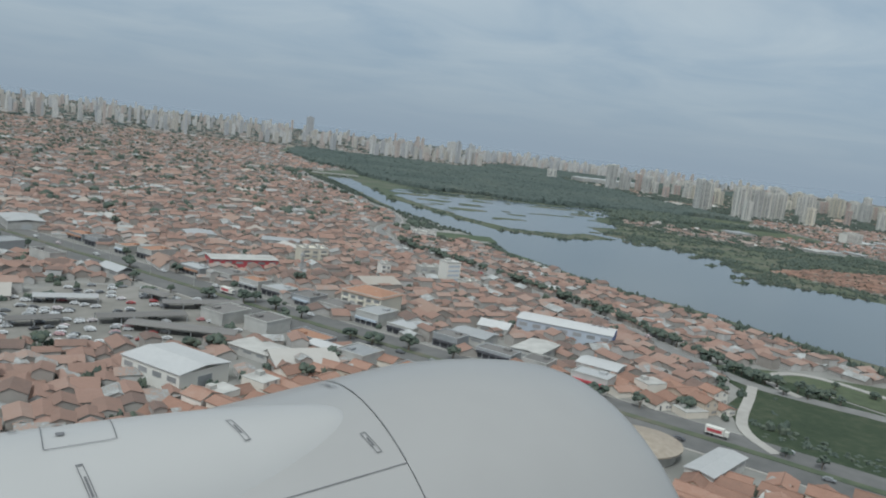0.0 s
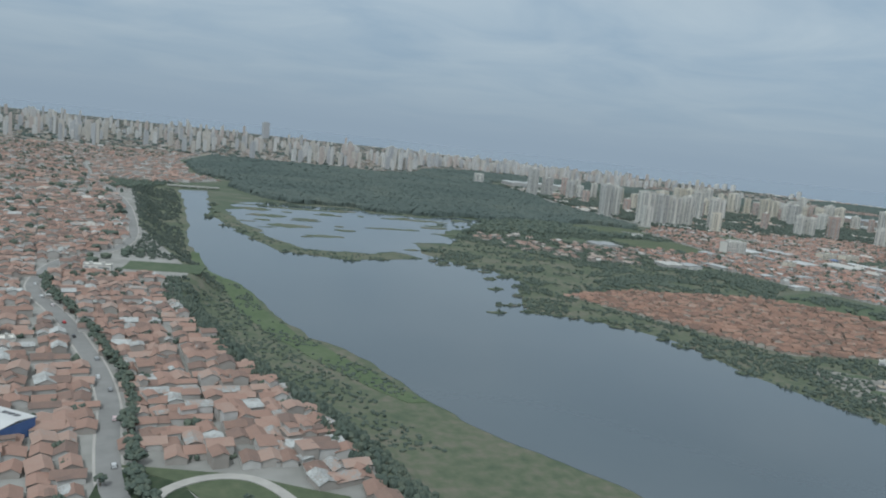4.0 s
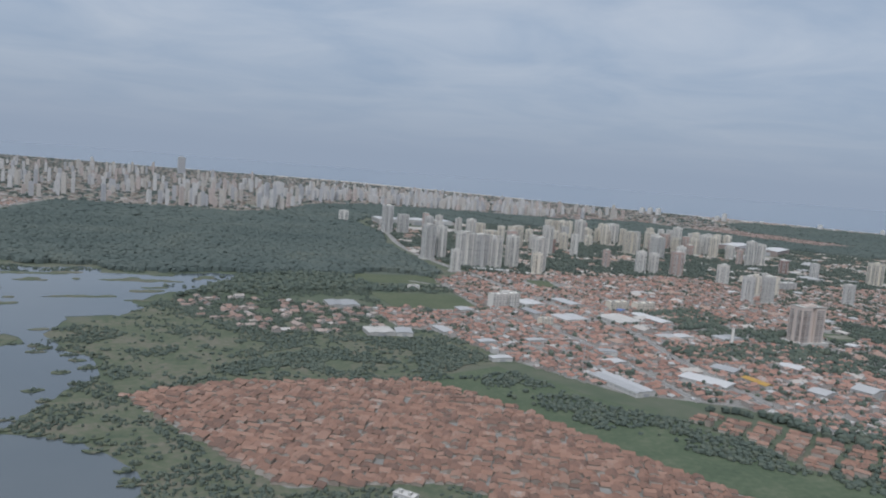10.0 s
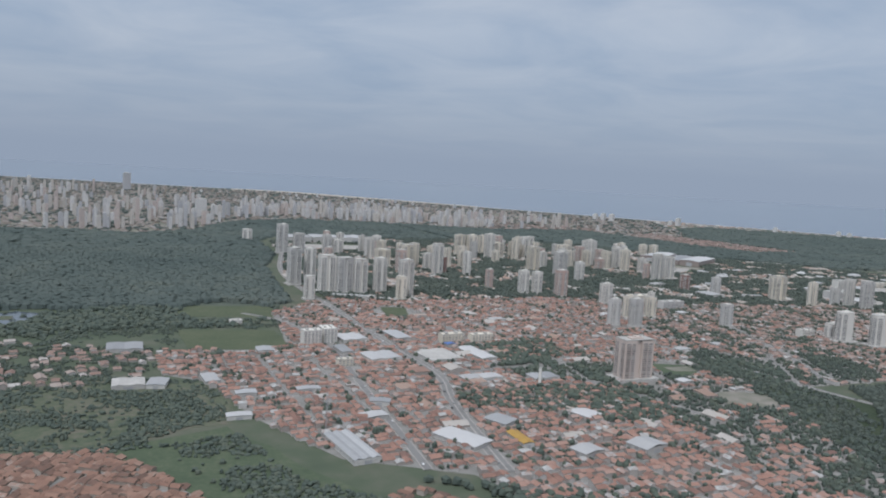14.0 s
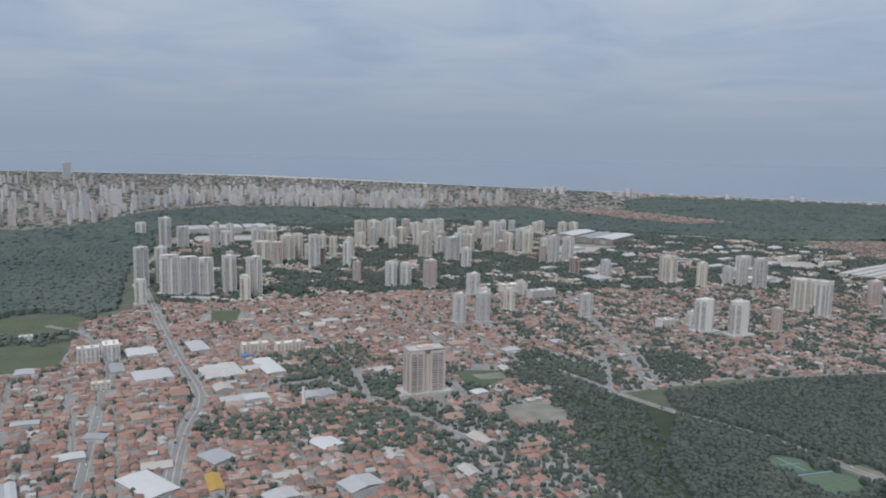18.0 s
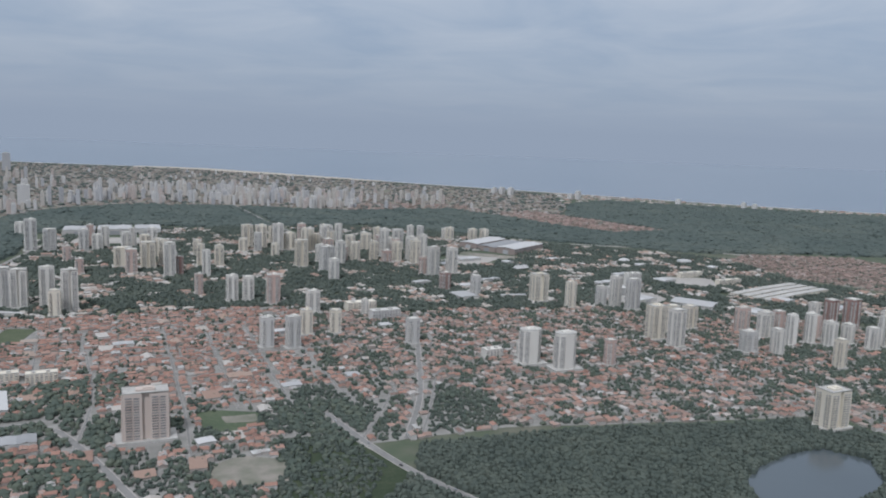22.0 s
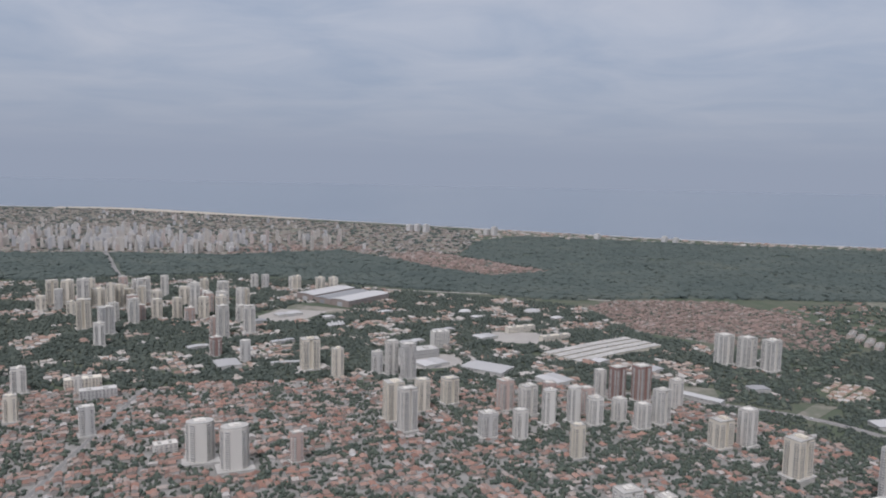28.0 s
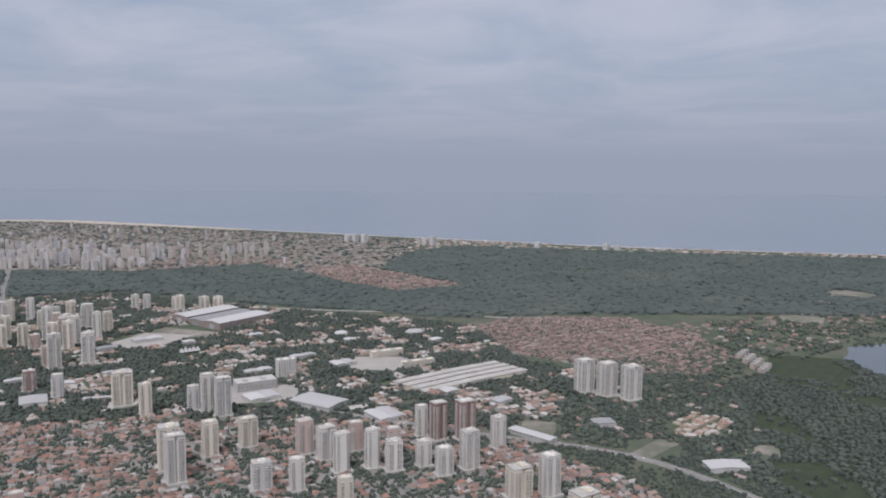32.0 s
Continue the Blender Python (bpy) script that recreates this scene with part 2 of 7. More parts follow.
M_TILED = material("terracotta_tiles_weathered", [(0.20, (0.135, 0.106, 0.094)), (0.38, (0.195, 0.142, 0.122)), (0.58, (0.245, 0.178, 0.152)), (0.76, (0.275, 0.215, 0.190)), (0.80, (0.33, 0.32, 0.305))], 0.35, 5, 0.9, 0.5, 3.0, island=0.55, second=2.5)
M_WALLY = material("house_plaster_cream", [(0.1, (0.40, 0.34, 0.25)), (0.9, (0.58, 0.52, 0.42))], 0.5, 5, 0.9, island=0.6)
M_WALLR = material("house_plaster_weathered", [(0.1, (0.20, 0.165, 0.135)), (0.5, (0.29, 0.25, 0.21)), (0.9, (0.42, 0.385, 0.34))], 0.5, 5, 0.9, island=0.6)
M_TILEP = material("terracotta_roof_tiles", [(0.10, (0.165, 0.11, 0.088)), (0.4, (0.25, 0.15, 0.112)), (0.65, (0.315, 0.188, 0.14)), (0.95, (0.40, 0.30, 0.245))], 0.6, 5, 0.9, 0.6, 4.0, obj=0.45, second=3.0)
# mixed far roofs, greyed and low in contrast: distance haze put into the colour
M_TILEF = material("hazed_far_roofs", [(0.20, (0.170, 0.142, 0.128)), (0.42, (0.215, 0.186, 0.167)), (0.58, (0.250, 0.228, 0.210)), (0.72, (0.30, 0.292, 0.28)), (0.84, (0.38, 0.375, 0.365))], 0.3, 4, 0.9, island=0.42, second=1.5)
M_TILEM = material("faded_clay_tiles", [(0.20, (0.175, 0.126, 0.105)), (0.38, (0.241, 0.164, 0.134)), (0.56, (0.281, 0.205, 0.171)), (0.70, (0.313, 0.266, 0.233)), (0.80, (0.414, 0.396, 0.374))], 0.35, 5, 0.9, 0.4, 3.0, island=0.6, second=2.5)
M_TILEV = material("pale_clay_tiles", [(0.10, (0.2322, 0.1462, 0.1161)), (0.4, (0.3182, 0.2322, 0.1849)), (0.6, (0.3612, 0.3311, 0.2924)), (0.9, (0.4644, 0.4515, 0.43))], 0.35, 5, 0.9, 0.4, 3.0, island=0.7, second=2.5)
M_WALLH = material("house_plaster", [(0.1, (0.252, 0.221, 0.196)), (0.4, (0.333, 0.306, 0.278)), (0.7, (0.432, 0.414, 0.391)), (0.95, (0.558, 0.549, 0.537))], 0.5, 5, 0.9, island=0.6)
M_WALLP = material("house_plaster_wall", [(0.1, (0.44, 0.36, 0.28)), (0.4, (0.57, 0.51, 0.43)), (0.7, (0.68, 0.64, 0.58)), (0.95, (0.74, 0.72, 0.69))], 0.8, 5, 0.9, obj=0.6, second=3.0)
M_FIELD = material("bright_field_grass", [(0.3, (0.063, 0.079, 0.047)), (0.5, (0.081, 0.100, 0.058)), (0.7, (0.113, 0.121, 0.076))], 0.05, 8, 0.95, 0.4, 1.5, second=0.4)
M_HALLBROWN = material("hall_wall_brown", [(0.2, (0.23, 0.19, 0.17)), (0.8, (0.31, 0.265, 0.24))], 0.5, 5, 0.9, obj=0.3)
M_DARK = material("dark_opening", [(0.3, (0.05, 0.05, 0.055)), (0.7, (0.10, 0.10, 0.11))], 1.0, 3, 0.6)
M_GLASS = material("window_glass", [(0.2, (0.17, 0.175, 0.18)), (0.8, (0.29, 0.29, 0.29))], 0.6, 2, 0.3, island=0.7, spec=0.5)
M_TOWERWHITE = material("tower_paint_white", [(0.2, (0.56, 0.54, 0.495)), (0.8, (0.68, 0.66, 0.61))], 0.12, 5, 0.85, obj=0.4, stretch=(1, 1, 0.3))
M_TOWERCREAM = material("tower_paint_cream", [(0.2, (0.56, 0.515, 0.425)), (0.8, (0.68, 0.635, 0.545))], 0.12, 5, 0.85, obj=0.4, stretch=(1, 1, 0.3))
M_TOWERGREY = material("tower_paint_grey", [(0.2, (0.42, 0.415, 0.395)), (0.8, (0.55, 0.54, 0.515))], 0.12, 5, 0.85, obj=0.4, stretch=(1, 1, 0.3))
M_TOWERPINK = material("tower_paint_pink", [(0.2, (0.42, 0.31, 0.27)), (0.8, (0.54, 0.43, 0.38))], 0.12, 5, 0.85, obj=0.4, stretch=(1, 1, 0.3))
M_TOWERBEIGE = material("tower_paint_beige", [(0.2, (0.42, 0.35, 0.305)), (0.8, (0.53, 0.46, 0.41))], 0.12, 5, 0.85, obj=0.4, stretch=(1, 1, 0.3))
M_TOWERBROWN = material("tower_tile_brown", [(0.2, (0.24, 0.15, 0.13)), (0.8, (0.34, 0.22, 0.19))], 0.12, 5, 0.85, obj=0.4, stretch=(1, 1, 0.3))
M_CONCRETE = material("roof_concrete", [(0.3, (0.33, 0.32, 0.30)), (0.7, (0.50, 0.49, 0.46))], 0.4, 5, 0.9, second=0.1)
M_METAL = material("sheet_roof_white", [(0.2, (0.335, 0.336, 0.333)), (0.8, (0.530, 0.527, 0.517))], 0.25, 5, 0.55, 0.25, 2.0, obj=0.5, second=1.5)
M_METALG = material("sheet_roof_grey", [(0.2, (0.242, 0.248, 0.252)), (0.8, (0.409, 0.414, 0.414))], 0.25, 5, 0.6, 0.25, 2.0, obj=0.5, second=1.5)
M_SHEDWALL = material("shed_wall", [(0.2, (0.34, 0.33, 0.31)), (0.8, (0.52, 0.51, 0.48))], 0.5, 5, 0.9, obj=0.4)
M_HALL = material("hall_wall_blue_grey", [(0.2, (0.36, 0.40, 0.45)), (0.8, (0.48, 0.52, 0.57))], 0.5, 5, 0.85, obj=0.3)
M_ORANGE = material("orange_roof_tiles", [(0.2, (0.27, 0.15, 0.10)), (0.8, (0.40, 0.235, 0.16))], 0.8, 5, 0.9, 0.5, 4.0, second=4.0)
M_SANDROOF = material("sandy_thatch_roof", [(0.2, (0.25, 0.21, 0.17)), (0.8, (0.38, 0.33, 0.27))], 0.9, 5, 0.95, 0.5, 4.0)
M_LAWN = material("dark_lawn", [(0.3, (0.026, 0.040, 0.022)), (0.5, (0.038, 0.054, 0.030)), (0.7, (0.065, 0.076, 0.046))], 0.09, 8, 0.95, 0.5, 1.5, second=0.5)
M_DARKROOF = material("dark_sheet_roof", [(0.2, (0.12, 0.115, 0.11)), (0.8, (0.21, 0.20, 0.19))], 0.4, 5, 0.85, obj=0.5, second=1.5)
M_BLUE = material("blue_paint", [(0.2, (0.07, 0.13, 0.30)), (0.8, (0.12, 0.2, 0.42))], 0.5, 4, 0.6)
M_BLUELINE = material("pitch_blue", [(0.2, (0.16, 0.27, 0.38)), (0.8, (0.22, 0.34, 0.45))], 0.6, 4, 0.85)
M_REDP = material("red_paint", [(0.2, (0.35, 0.06, 0.07)), (0.8, (0.48, 0.10, 0.11))], 0.5, 4, 0.6)
M_YELLOW = material("yellow_sheet_roof", [(0.2, (0.324, 0.1944, 0.0432)), (0.8, (0.4176, 0.2664, 0.072))], 0.5, 4, 0.6)
M_COURT = material("court_green", [(0.2, (0.080, 0.118, 0.080)), (0.8, (0.115, 0.155, 0.105))], 0.4, 5, 0.9)
# far fronts: walls dulled, glass lightened, so haze sits in the colours
M_FAR = [facade("far_front_white", (0.62, 0.605, 0.58), (0.35, 0.355, 0.37)), facade("far_front_cream", (0.575, 0.535, 0.48), (0.33, 0.325, 0.325)), facade("far_front_grey", (0.49, 0.49, 0.495), (0.30, 0.31, 0.33)), facade("far_front_rose", (0.55, 0.475, 0.43), (0.31, 0.29, 0.29))]
M_CAR = material("car_paint", [(0.05, (0.03, 0.03, 0.035)), (0.3, (0.25, 0.26, 0.27)), (0.5, (0.6, 0.6, 0.6)), (0.8, (0.75, 0.75, 0.75)), (0.95, (0.35, 0.05, 0.05))], 0.5, 1, 0.3, obj=0.98, spec=0.5)
M_TYRE = material("tyre_rubber", [(0.3, (0.03, 0.03, 0.03)), (0.7, (0.05, 0.05, 0.05))], 3, 2, 0.9)


# ---- the western city stands on a rise above the river ----
RISE = 7.5
EDGE_Y = [-400, 60, 131, 165, 185, 205, 243, 291, 315, 330, 400, 455, 540, 640, 820]
EDGE_X = [235, 190, 178, 172, 167, 159, 149, 140, 144, 149, 136, 126, 126, 120, 120]


def ease(f):
    f = np.clip(f, 0, 1)
    return f * f * (3 - 2 * f)


def lift(x, y):
    """The ground's height on the rise, falling to the river within a short slope."""
    x, y = np.asarray(x, float), np.asarray(y, float)
    return RISE * ease((np.interp(y, EDGE_Y, EDGE_X) + 16 - x) / 16) * ease((800 - y) / 160) * ease((y + 400) / 150) * ease((x + 1500) / 250)


# ---- mesh tools ----
class Build:
    """Gathers corners and faces of one mesh."""

    def __init__(self):
        self.v, self.f, self.m = [], [], []

    def face(self, pts, mat=0):
        n = len(self.v)
        self.v.extend(pts)
        self.f.append(tuple(range(n, n + len(pts))))
        self.m.append(mat)

    def box(self, x, y, z, sx, sy, sz, mat=0, turn=0.0, bottom=False, back=True):
        """A box standing on z, centred on x, y; back=False leaves out the face that lies on a wall."""
        c, s = math.cos(turn), math.sin(turn)
        n = len(self.v)
        for dz in (0, sz):
            for dx, dy in ((-1, -1), (1, -1), (1, 1), (-1, 1)):
                px, py = dx * sx / 2, dy * sy / 2
                self.v.append((x + c * px - s * py, y + s * px + c * py, z + dz))
        fs = [(0, 1, 5, 4), (1, 2, 6, 5), (3, 0, 4, 7), (4, 5, 6, 7)] + ([(2, 3, 7, 6)] if back else []) + ([(3, 2, 1, 0)] if bottom else [])
        self.f.extend(tuple(n + i for i in q) for q in fs)
        self.m.extend([mat] * len(fs))

    def drum(self, x, y, z, rx, ry, h, n=16, mat=0, top=1.0):
        k = len(self.v)
        for dz, r in ((0, 1.0), (h, top)):
            self.v.extend((x + rx * r * math.cos(2 * math.pi * i / n), y + ry * r * math.sin(2 * math.pi * i / n), z + dz) for i in range(n))
        for i in range(n):
            j = (i + 1) % n
            self.f.append((k + i, k + j, k + n + j, k + n + i))
        self.f.append(tuple(k + n + i for i in range(n)))
        self.m.extend([mat] * (n + 1))

    def gable(self, x, y, z, sx, sy, rise, mat=0, turn=0.0, over=0.2, thick=0.12):
        """A ridged roof along its own y over sx by sy, with eaves and a thickness."""
        c, s = math.cos(turn), math.sin(turn)
        k = len(self.v)
        hx, hy = sx / 2 + over, sy / 2 + over
        drop = rise * over / (sx / 2)
        for dz in (0.0, -thick):
            for px, py, pz in ((-hx, -hy, -drop), (-hx, hy, -drop), (0, -hy, rise), (0, hy, rise), (hx, -hy, -drop), (hx, hy, -drop)):
                self.v.append((x + c * px - s * py, y + s * px + c * py, z + thick + pz + dz))
        q = [(1, 0, 2, 3), (3, 2, 4, 5), (7, 9, 8, 6), (9, 11, 10, 8), (0, 1, 7, 6), (5, 4, 10, 11), (2, 0, 6, 8), (4, 2, 8, 10), (1, 3, 9, 7), (3, 5, 11, 9)]
        self.f.extend(tuple(k + i for i in f) for f in q)
        self.m.extend([mat] * len(q))

    def mesh(self, name, mats):
        me = bpy.data.meshes.new(name)
        me.from_pydata([tuple(p) for p in self.v], [], self.f)
        for m in mats if isinstance(mats, (list, tuple)) else [mats]:
            me.materials.append(m)
        if any(self.m):
            me.polygons.foreach_set("material_index", self.m)
        me.update()
        return me


def part(name, b, mats, parent=None, label=""):
    """Links a Build (or a mesh) as one object, under its thing or part."""
    ob = new(name, b.mesh(name, mats) if isinstance(b, Build) else b)
    ob.parent = parent
    return tagged(ob, label) if label else ob


def thing(name, x, y, z=0.0, turn=0.0, label="", category="", group="", kind=""):
    ob = new(name)
    ob.empty_display_size = 0.5
    ob.matrix_basis = Matrix.Translation((x, y, z + float(lift(x, y)))) @ Matrix.Rotation(turn, 4, "Z")
    return tagged(ob, label, category, group, kind)


def inside(poly, x, y):
    """Which of the points lie in the outline."""
    x, y = np.asarray(x, float), np.asarray(y, float)
    hit = np.zeros(x.shape, bool)
    px, py = zip(*poly)
    j = len(poly) - 1
    for i in range(len(poly)):
        c = (py[i] > y) != (py[j] > y)
        with np.errstate(divide="ignore", invalid="ignore"):
            at = (px[j] - px[i]) * (y - py[i]) / (py[j] - py[i] + 1e-12) + px[i]
        hit ^= c & (x < at)
        j = i
    return hit


def rough(poly, step=8.0, amp=3.0, seed=0.0):
    """An outline with its sides broken up, as a natural edge is."""
    out = []
    for (ax, ay), (bx, by) in zip(poly, poly[1:] + poly[:1]):
        n = max(1, min(40, int(math.hypot(bx - ax, by - ay) / step)))
        for i in range(n):
            f = i / n
            p = Vector((ax + (bx - ax) * f, ay + (by - ay) * f, seed))
            q = noise.noise_vector(p * (0.25 / step)) + 0.5 * noise.noise_vector(p * (0.8 / step))
            out.append((p.x + amp * q.x, p.y + amp * q.y))
    return out


def sheet(name, poly, z, mat, label="", step=8.0, amp=0.0, seed=0.0, category="ground"):
    """A flat piece of the setting, with a soft side down to the ground."""
    ring = rough(poly, step, amp, seed) if amp else list(poly)
    area = sum(a[0] * b[1] - b[0] * a[1] for a, b in zip(ring, ring[1:] + ring[:1]))
    if area < 0:
        ring.reverse()
    z += float(lift(sum(p[0] for p in poly) / len(poly), sum(p[1] for p in poly) / len(poly)))
    b = Build()
    b.face([(x, y, z) for x, y in ring])
    n = len(ring)
    for i in range(n):
        (ax, ay), (bx, by) = ring[i], ring[(i + 1) % n]
        b.face([(ax, ay, z - 0.4), (bx, by, z - 0.4), (bx, by, z), (ax, ay, z)])
    ob = new(name, b.mesh(name, mat))
    return tagged(ob, label, category, kind="structure")


def ribbon(line, width, z):
    """A road's strip along a line, as a Build, smoothed at its bends."""
    pts = [Vector(p) for p in line]
    for _ in range(2):
        fine = [pts[0]]
        for a, c in zip(pts, pts[1:]):
            fine += [a.lerp(c, 0.25), a.lerp(c, 0.75)]
        pts = fine + [pts[-1]]
    fine = []
    for a, c in zip(pts, pts[1:]):
        n = max(1, int((c - a).length / 18))
        fine += [a.lerp(c, i / n) for i in range(n)]
    pts = fine + [pts[-1]]
    b = Build()
    sides = []
    for i, p in enumerate(pts):
        d = (pts[min(i + 1, len(pts) - 1)] - pts[max(i - 1, 0)]).normalized()
        n = Vector((-d.y, d.x))
        sides.append((p + n * width / 2, p - n * width / 2))
    tops = [z + float(lift(p.x, p.y)) for p in pts]
    for (al, ar), (bl, br), za, zb in zip(sides, sides[1:], tops, tops[1:]):
        b.face([(ar.x, ar.y, za), (br.x, br.y, zb), (bl.x, bl.y, zb), (al.x, al.y, za)])
        b.face([(al.x, al.y, za), (bl.x, bl.y, zb), (bl.x, bl.y, zb - 0.3), (al.x, al.y, za - 0.3)])
        b.face([(ar.x, ar.y, za - 0.3), (br.x, br.y, zb - 0.3), (br.x, br.y, zb), (ar.x, ar.y, za)])
    return b


def near_line(line, x, y, width):
    """Which points lie within a distance of a line."""
    x, y = np.asarray(x, float), np.asarray(y, float)
    hit = np.zeros(x.shape, bool)
    for (ax, ay), (bx, by) in zip(line, line[1:]):
        dx, dy = bx - ax, by - ay
        t = np.clip(((x - ax) * dx + (y - ay) * dy) / (dx * dx + dy * dy), 0, 1)
        hit |= np.hypot(x - ax - t * dx, y - ay - t * dy) < width
    return hit


# ---- the plan: outlines of waters, woods and quarters ----
RIVER = [(290, -400), (262, -60), (246, 80), (236, 134), (227, 155), (211, 183), (199, 229), (186, 264), (176, 300), (170, 340), (158, 364), (152, 433), (154, 520), (156, 640), (154, 735),
         (178, 746), (176, 690), (172, 574), (181, 517), (201, 438), (231, 419), (284, 430), (300, 418), (317, 404), (319, 372), (300, 330), (290, 303), (318, 292), (336, 262), (336, 217), (341, 198), (350, 150), (352, 60), (370, -100), (400, -400)]
LAGOON = [(186, 565), (194, 640), (205, 678), (235, 670), (272, 680), (300, 676), (313, 646), (350, 641), (395, 660), (416, 650), (404, 615), (375, 590), (350, 564), (336, 535), (338, 518), (318, 494), (299, 484), (293, 450), (294, 424), (283, 420), (280, 450), (260, 452), (250, 438), (227, 437), (210, 446), (199, 490)]
FOREST = [(205, 800), (225, 720), (250, 690), (300, 690), (320, 665), (360, 658), (400, 672), (430, 662), (470, 675), (560, 640), (604, 690), (606, 800), (613, 900), (640, 1010), (640, 1170), (690, 1260), (790, 1265), (870, 1225), (969, 1239), (1130, 1235), (1240, 1130),
          (1332, 1046), (1518, 890), (1680, 860), (1932, 760), (2300, 560), (2900, 300), (3300, 500), (2600, 1130), (2150, 1420), (1860, 1640), (1700, 1560), (1560, 1330), (1440, 1300), (1367, 1467), (1152, 1440), (965, 1520), (782, 1560), (640, 1480), (560, 1300), (476, 1240), (383, 1270), (214, 1278), (175, 1100), (180, 930), (215, 860)]
COAST = [(-2600, 3900), (-900, 3330), (0, 3090), (614, 2839), (947, 2735), (1190, 2512), (1477, 2218), (1847, 1861), (2205, 1512), (2579, 1259), (3300, 760), (4600, 100), (7000, -900)]
CITY_LEFT = [(-1500, 40), (-300, -180), (205, -180), (188, 60), (176, 131), (169, 170), (164, 188), (156, 208), (147, 243), (137, 291), (136, 320), (112, 322), (108, 348), (122, 372), (122, 440), (120, 529), (112, 636), (90, 760), (160, 800), (200, 850), (170, 930), (165, 1130), (205, 1290), (-1500, 1300)]
PENINSULA = [(331, 343), (374, 357), (463, 350), (490, 315), (512, 255), (535, 200), (600, 110), (640, 20), (480, 20), (455, 190), (436, 235), (380, 240), (350, 300)]
VILLAS = [(356, 558), (393, 556), (453, 538), (486, 530), (486, 470), (462, 440), (433, 447), (389, 454), (370, 496)]
MIDTOWN = [(520, 422), (530, 380), (560, 320), (610, 290), (640, 210), (720, 150), (800, 230), (860, 300), (880, 372), (960, 372), (1092, 345), (1160, 335), (1180, 240), (1260, 180), (1390, 200), (1430, 300), (1425, 380), (1405, 440), (1380, 490),
           (1330, 560), (1200, 600), (1060, 640), (960, 640), (890, 690), (700, 680), (640, 700), (580, 640), (574, 522), (512, 521), (490, 526), (489, 468), (511, 450)]
CAMPUS = [(640, 700), (700, 680), (890, 690), (960, 640), (1060, 640), (1200, 600), (1400, 500), (1560, 540), (1500, 690), (1520, 830), (1480, 890), (1332, 1016), (1240, 1110), (1130, 1215), (969, 1225), (870, 1215), (720, 1240), (660, 1170), (650, 1000), (620, 850)]
FAVELA = [(1505, 700), (1535, 650), (1565, 590), (1630, 565), (1708, 610), (1745, 720), (1719, 815), (1591, 868), (1520, 830)]
FAR_RED = [(1440, 1400), (1539, 1420), (1611, 1200), (1640, 1120), (1516, 1098), (1470, 1180), (1440, 1290)]
FAR_RED_WEST = [(1150, 1462), (1367, 1487), (1436, 1410), (1430, 1540), (1300, 1590), (1180, 1560)]
FAR_TOWN = [(-1500, 1300), (200, 1290), (383, 1285), (476, 1255), (560, 1320), (640, 1500), (782, 1575), (965, 1535), (1152, 1455), (1367, 1480), (1440, 1310), (1560, 1345), (1700, 1570), (1800, 1800), (1450, 2170), (1150, 2470), (900, 2680), (600, 2780), (0, 3030), (-900, 3250), (-1500, 3400)]
PARK_WOOD = [(889, 330), (905, 362), (1000, 356), (1092, 338), (1150, 330), (1170, 250), (1110, 190), (1060, 240), (1000, 255), (955, 225), (935, 160), (880, 120), (800, 180), (850, 290)]
PARK_LAKE = [(1030, 258), (1040, 276), (1060, 288), (1086, 296), (1112, 296), (1124, 276), (1106, 252), (1066, 240), (1040, 243)]
EAST_GREEN = [(1494, 364), (1540, 410), (1580, 470), (1640, 545), (1714, 555), (1837, 560), (2050, 540), (2300, 380), (2000, 200), (1600, 180), (1480, 250)]
EAST_WATER = [(1785, 506), (1800, 560), (1852, 601), (1910, 598), (1960, 560), (1880, 500), (1820, 480)]
BELT = [(463, 352), (515, 372), (545, 312), (560, 285), (576, 247), (577, 216), (605, 196), (640, 150), (600, 110), (545, 190), (520, 230), (500, 290)]
MARSH = [(300, 420), (319, 400), (322, 372), (331, 345), (374, 360), (463, 354), (520, 380), (520, 448), (450, 470), (395, 503), (362, 556), (380, 600), (410, 640), (345, 525), (284, 450)]
AVENUE = [(-449, 781), (-173, 440), (-45, 277), (8, 211), (40, 170), (64, 142), (90, 111), (111, 83), (146, 34), (180, -40)]
RIVER_ROAD = [(170, 70), (148, 110), (135, 124), (128, 134), (126, 160), (126, 177), (122, 204), (115, 231), (109, 254), (97, 285), (94, 303), (98, 345), (117, 370), (125, 406), (123, 466), (116, 560), (85, 730), (60, 950)]
MID_ROAD = [(625, 290), (636, 385), (652, 437), (645, 496), (636, 611), (631, 689), (621, 850), (650, 1010), (690, 1200)]
SIDE_ROAD = [(592, 300), (597, 419), (603, 534), (580, 614), (556, 640)]
PARK_ROAD = [(868, 420), (880, 365), (892, 328), (914, 285), (922, 232), (940, 150), (960, 40)]
WOOD_ROAD = [(990, 1160), (972, 1286), (962, 1433), (950, 1560)]
TRUNK_ROAD = [(1270, 600), (1380, 490), (1447, 433), (1475, 367), (1490, 220), (1490, 60)]
LONG_ROAD = [(1300, 1045), (1352, 1010), (1445, 960), (1500, 931), (1543, 908), (1572, 868), (1640, 850)]
CROSS_ROAD = [(652, 437), (720, 452), (745, 400), (770, 330)]
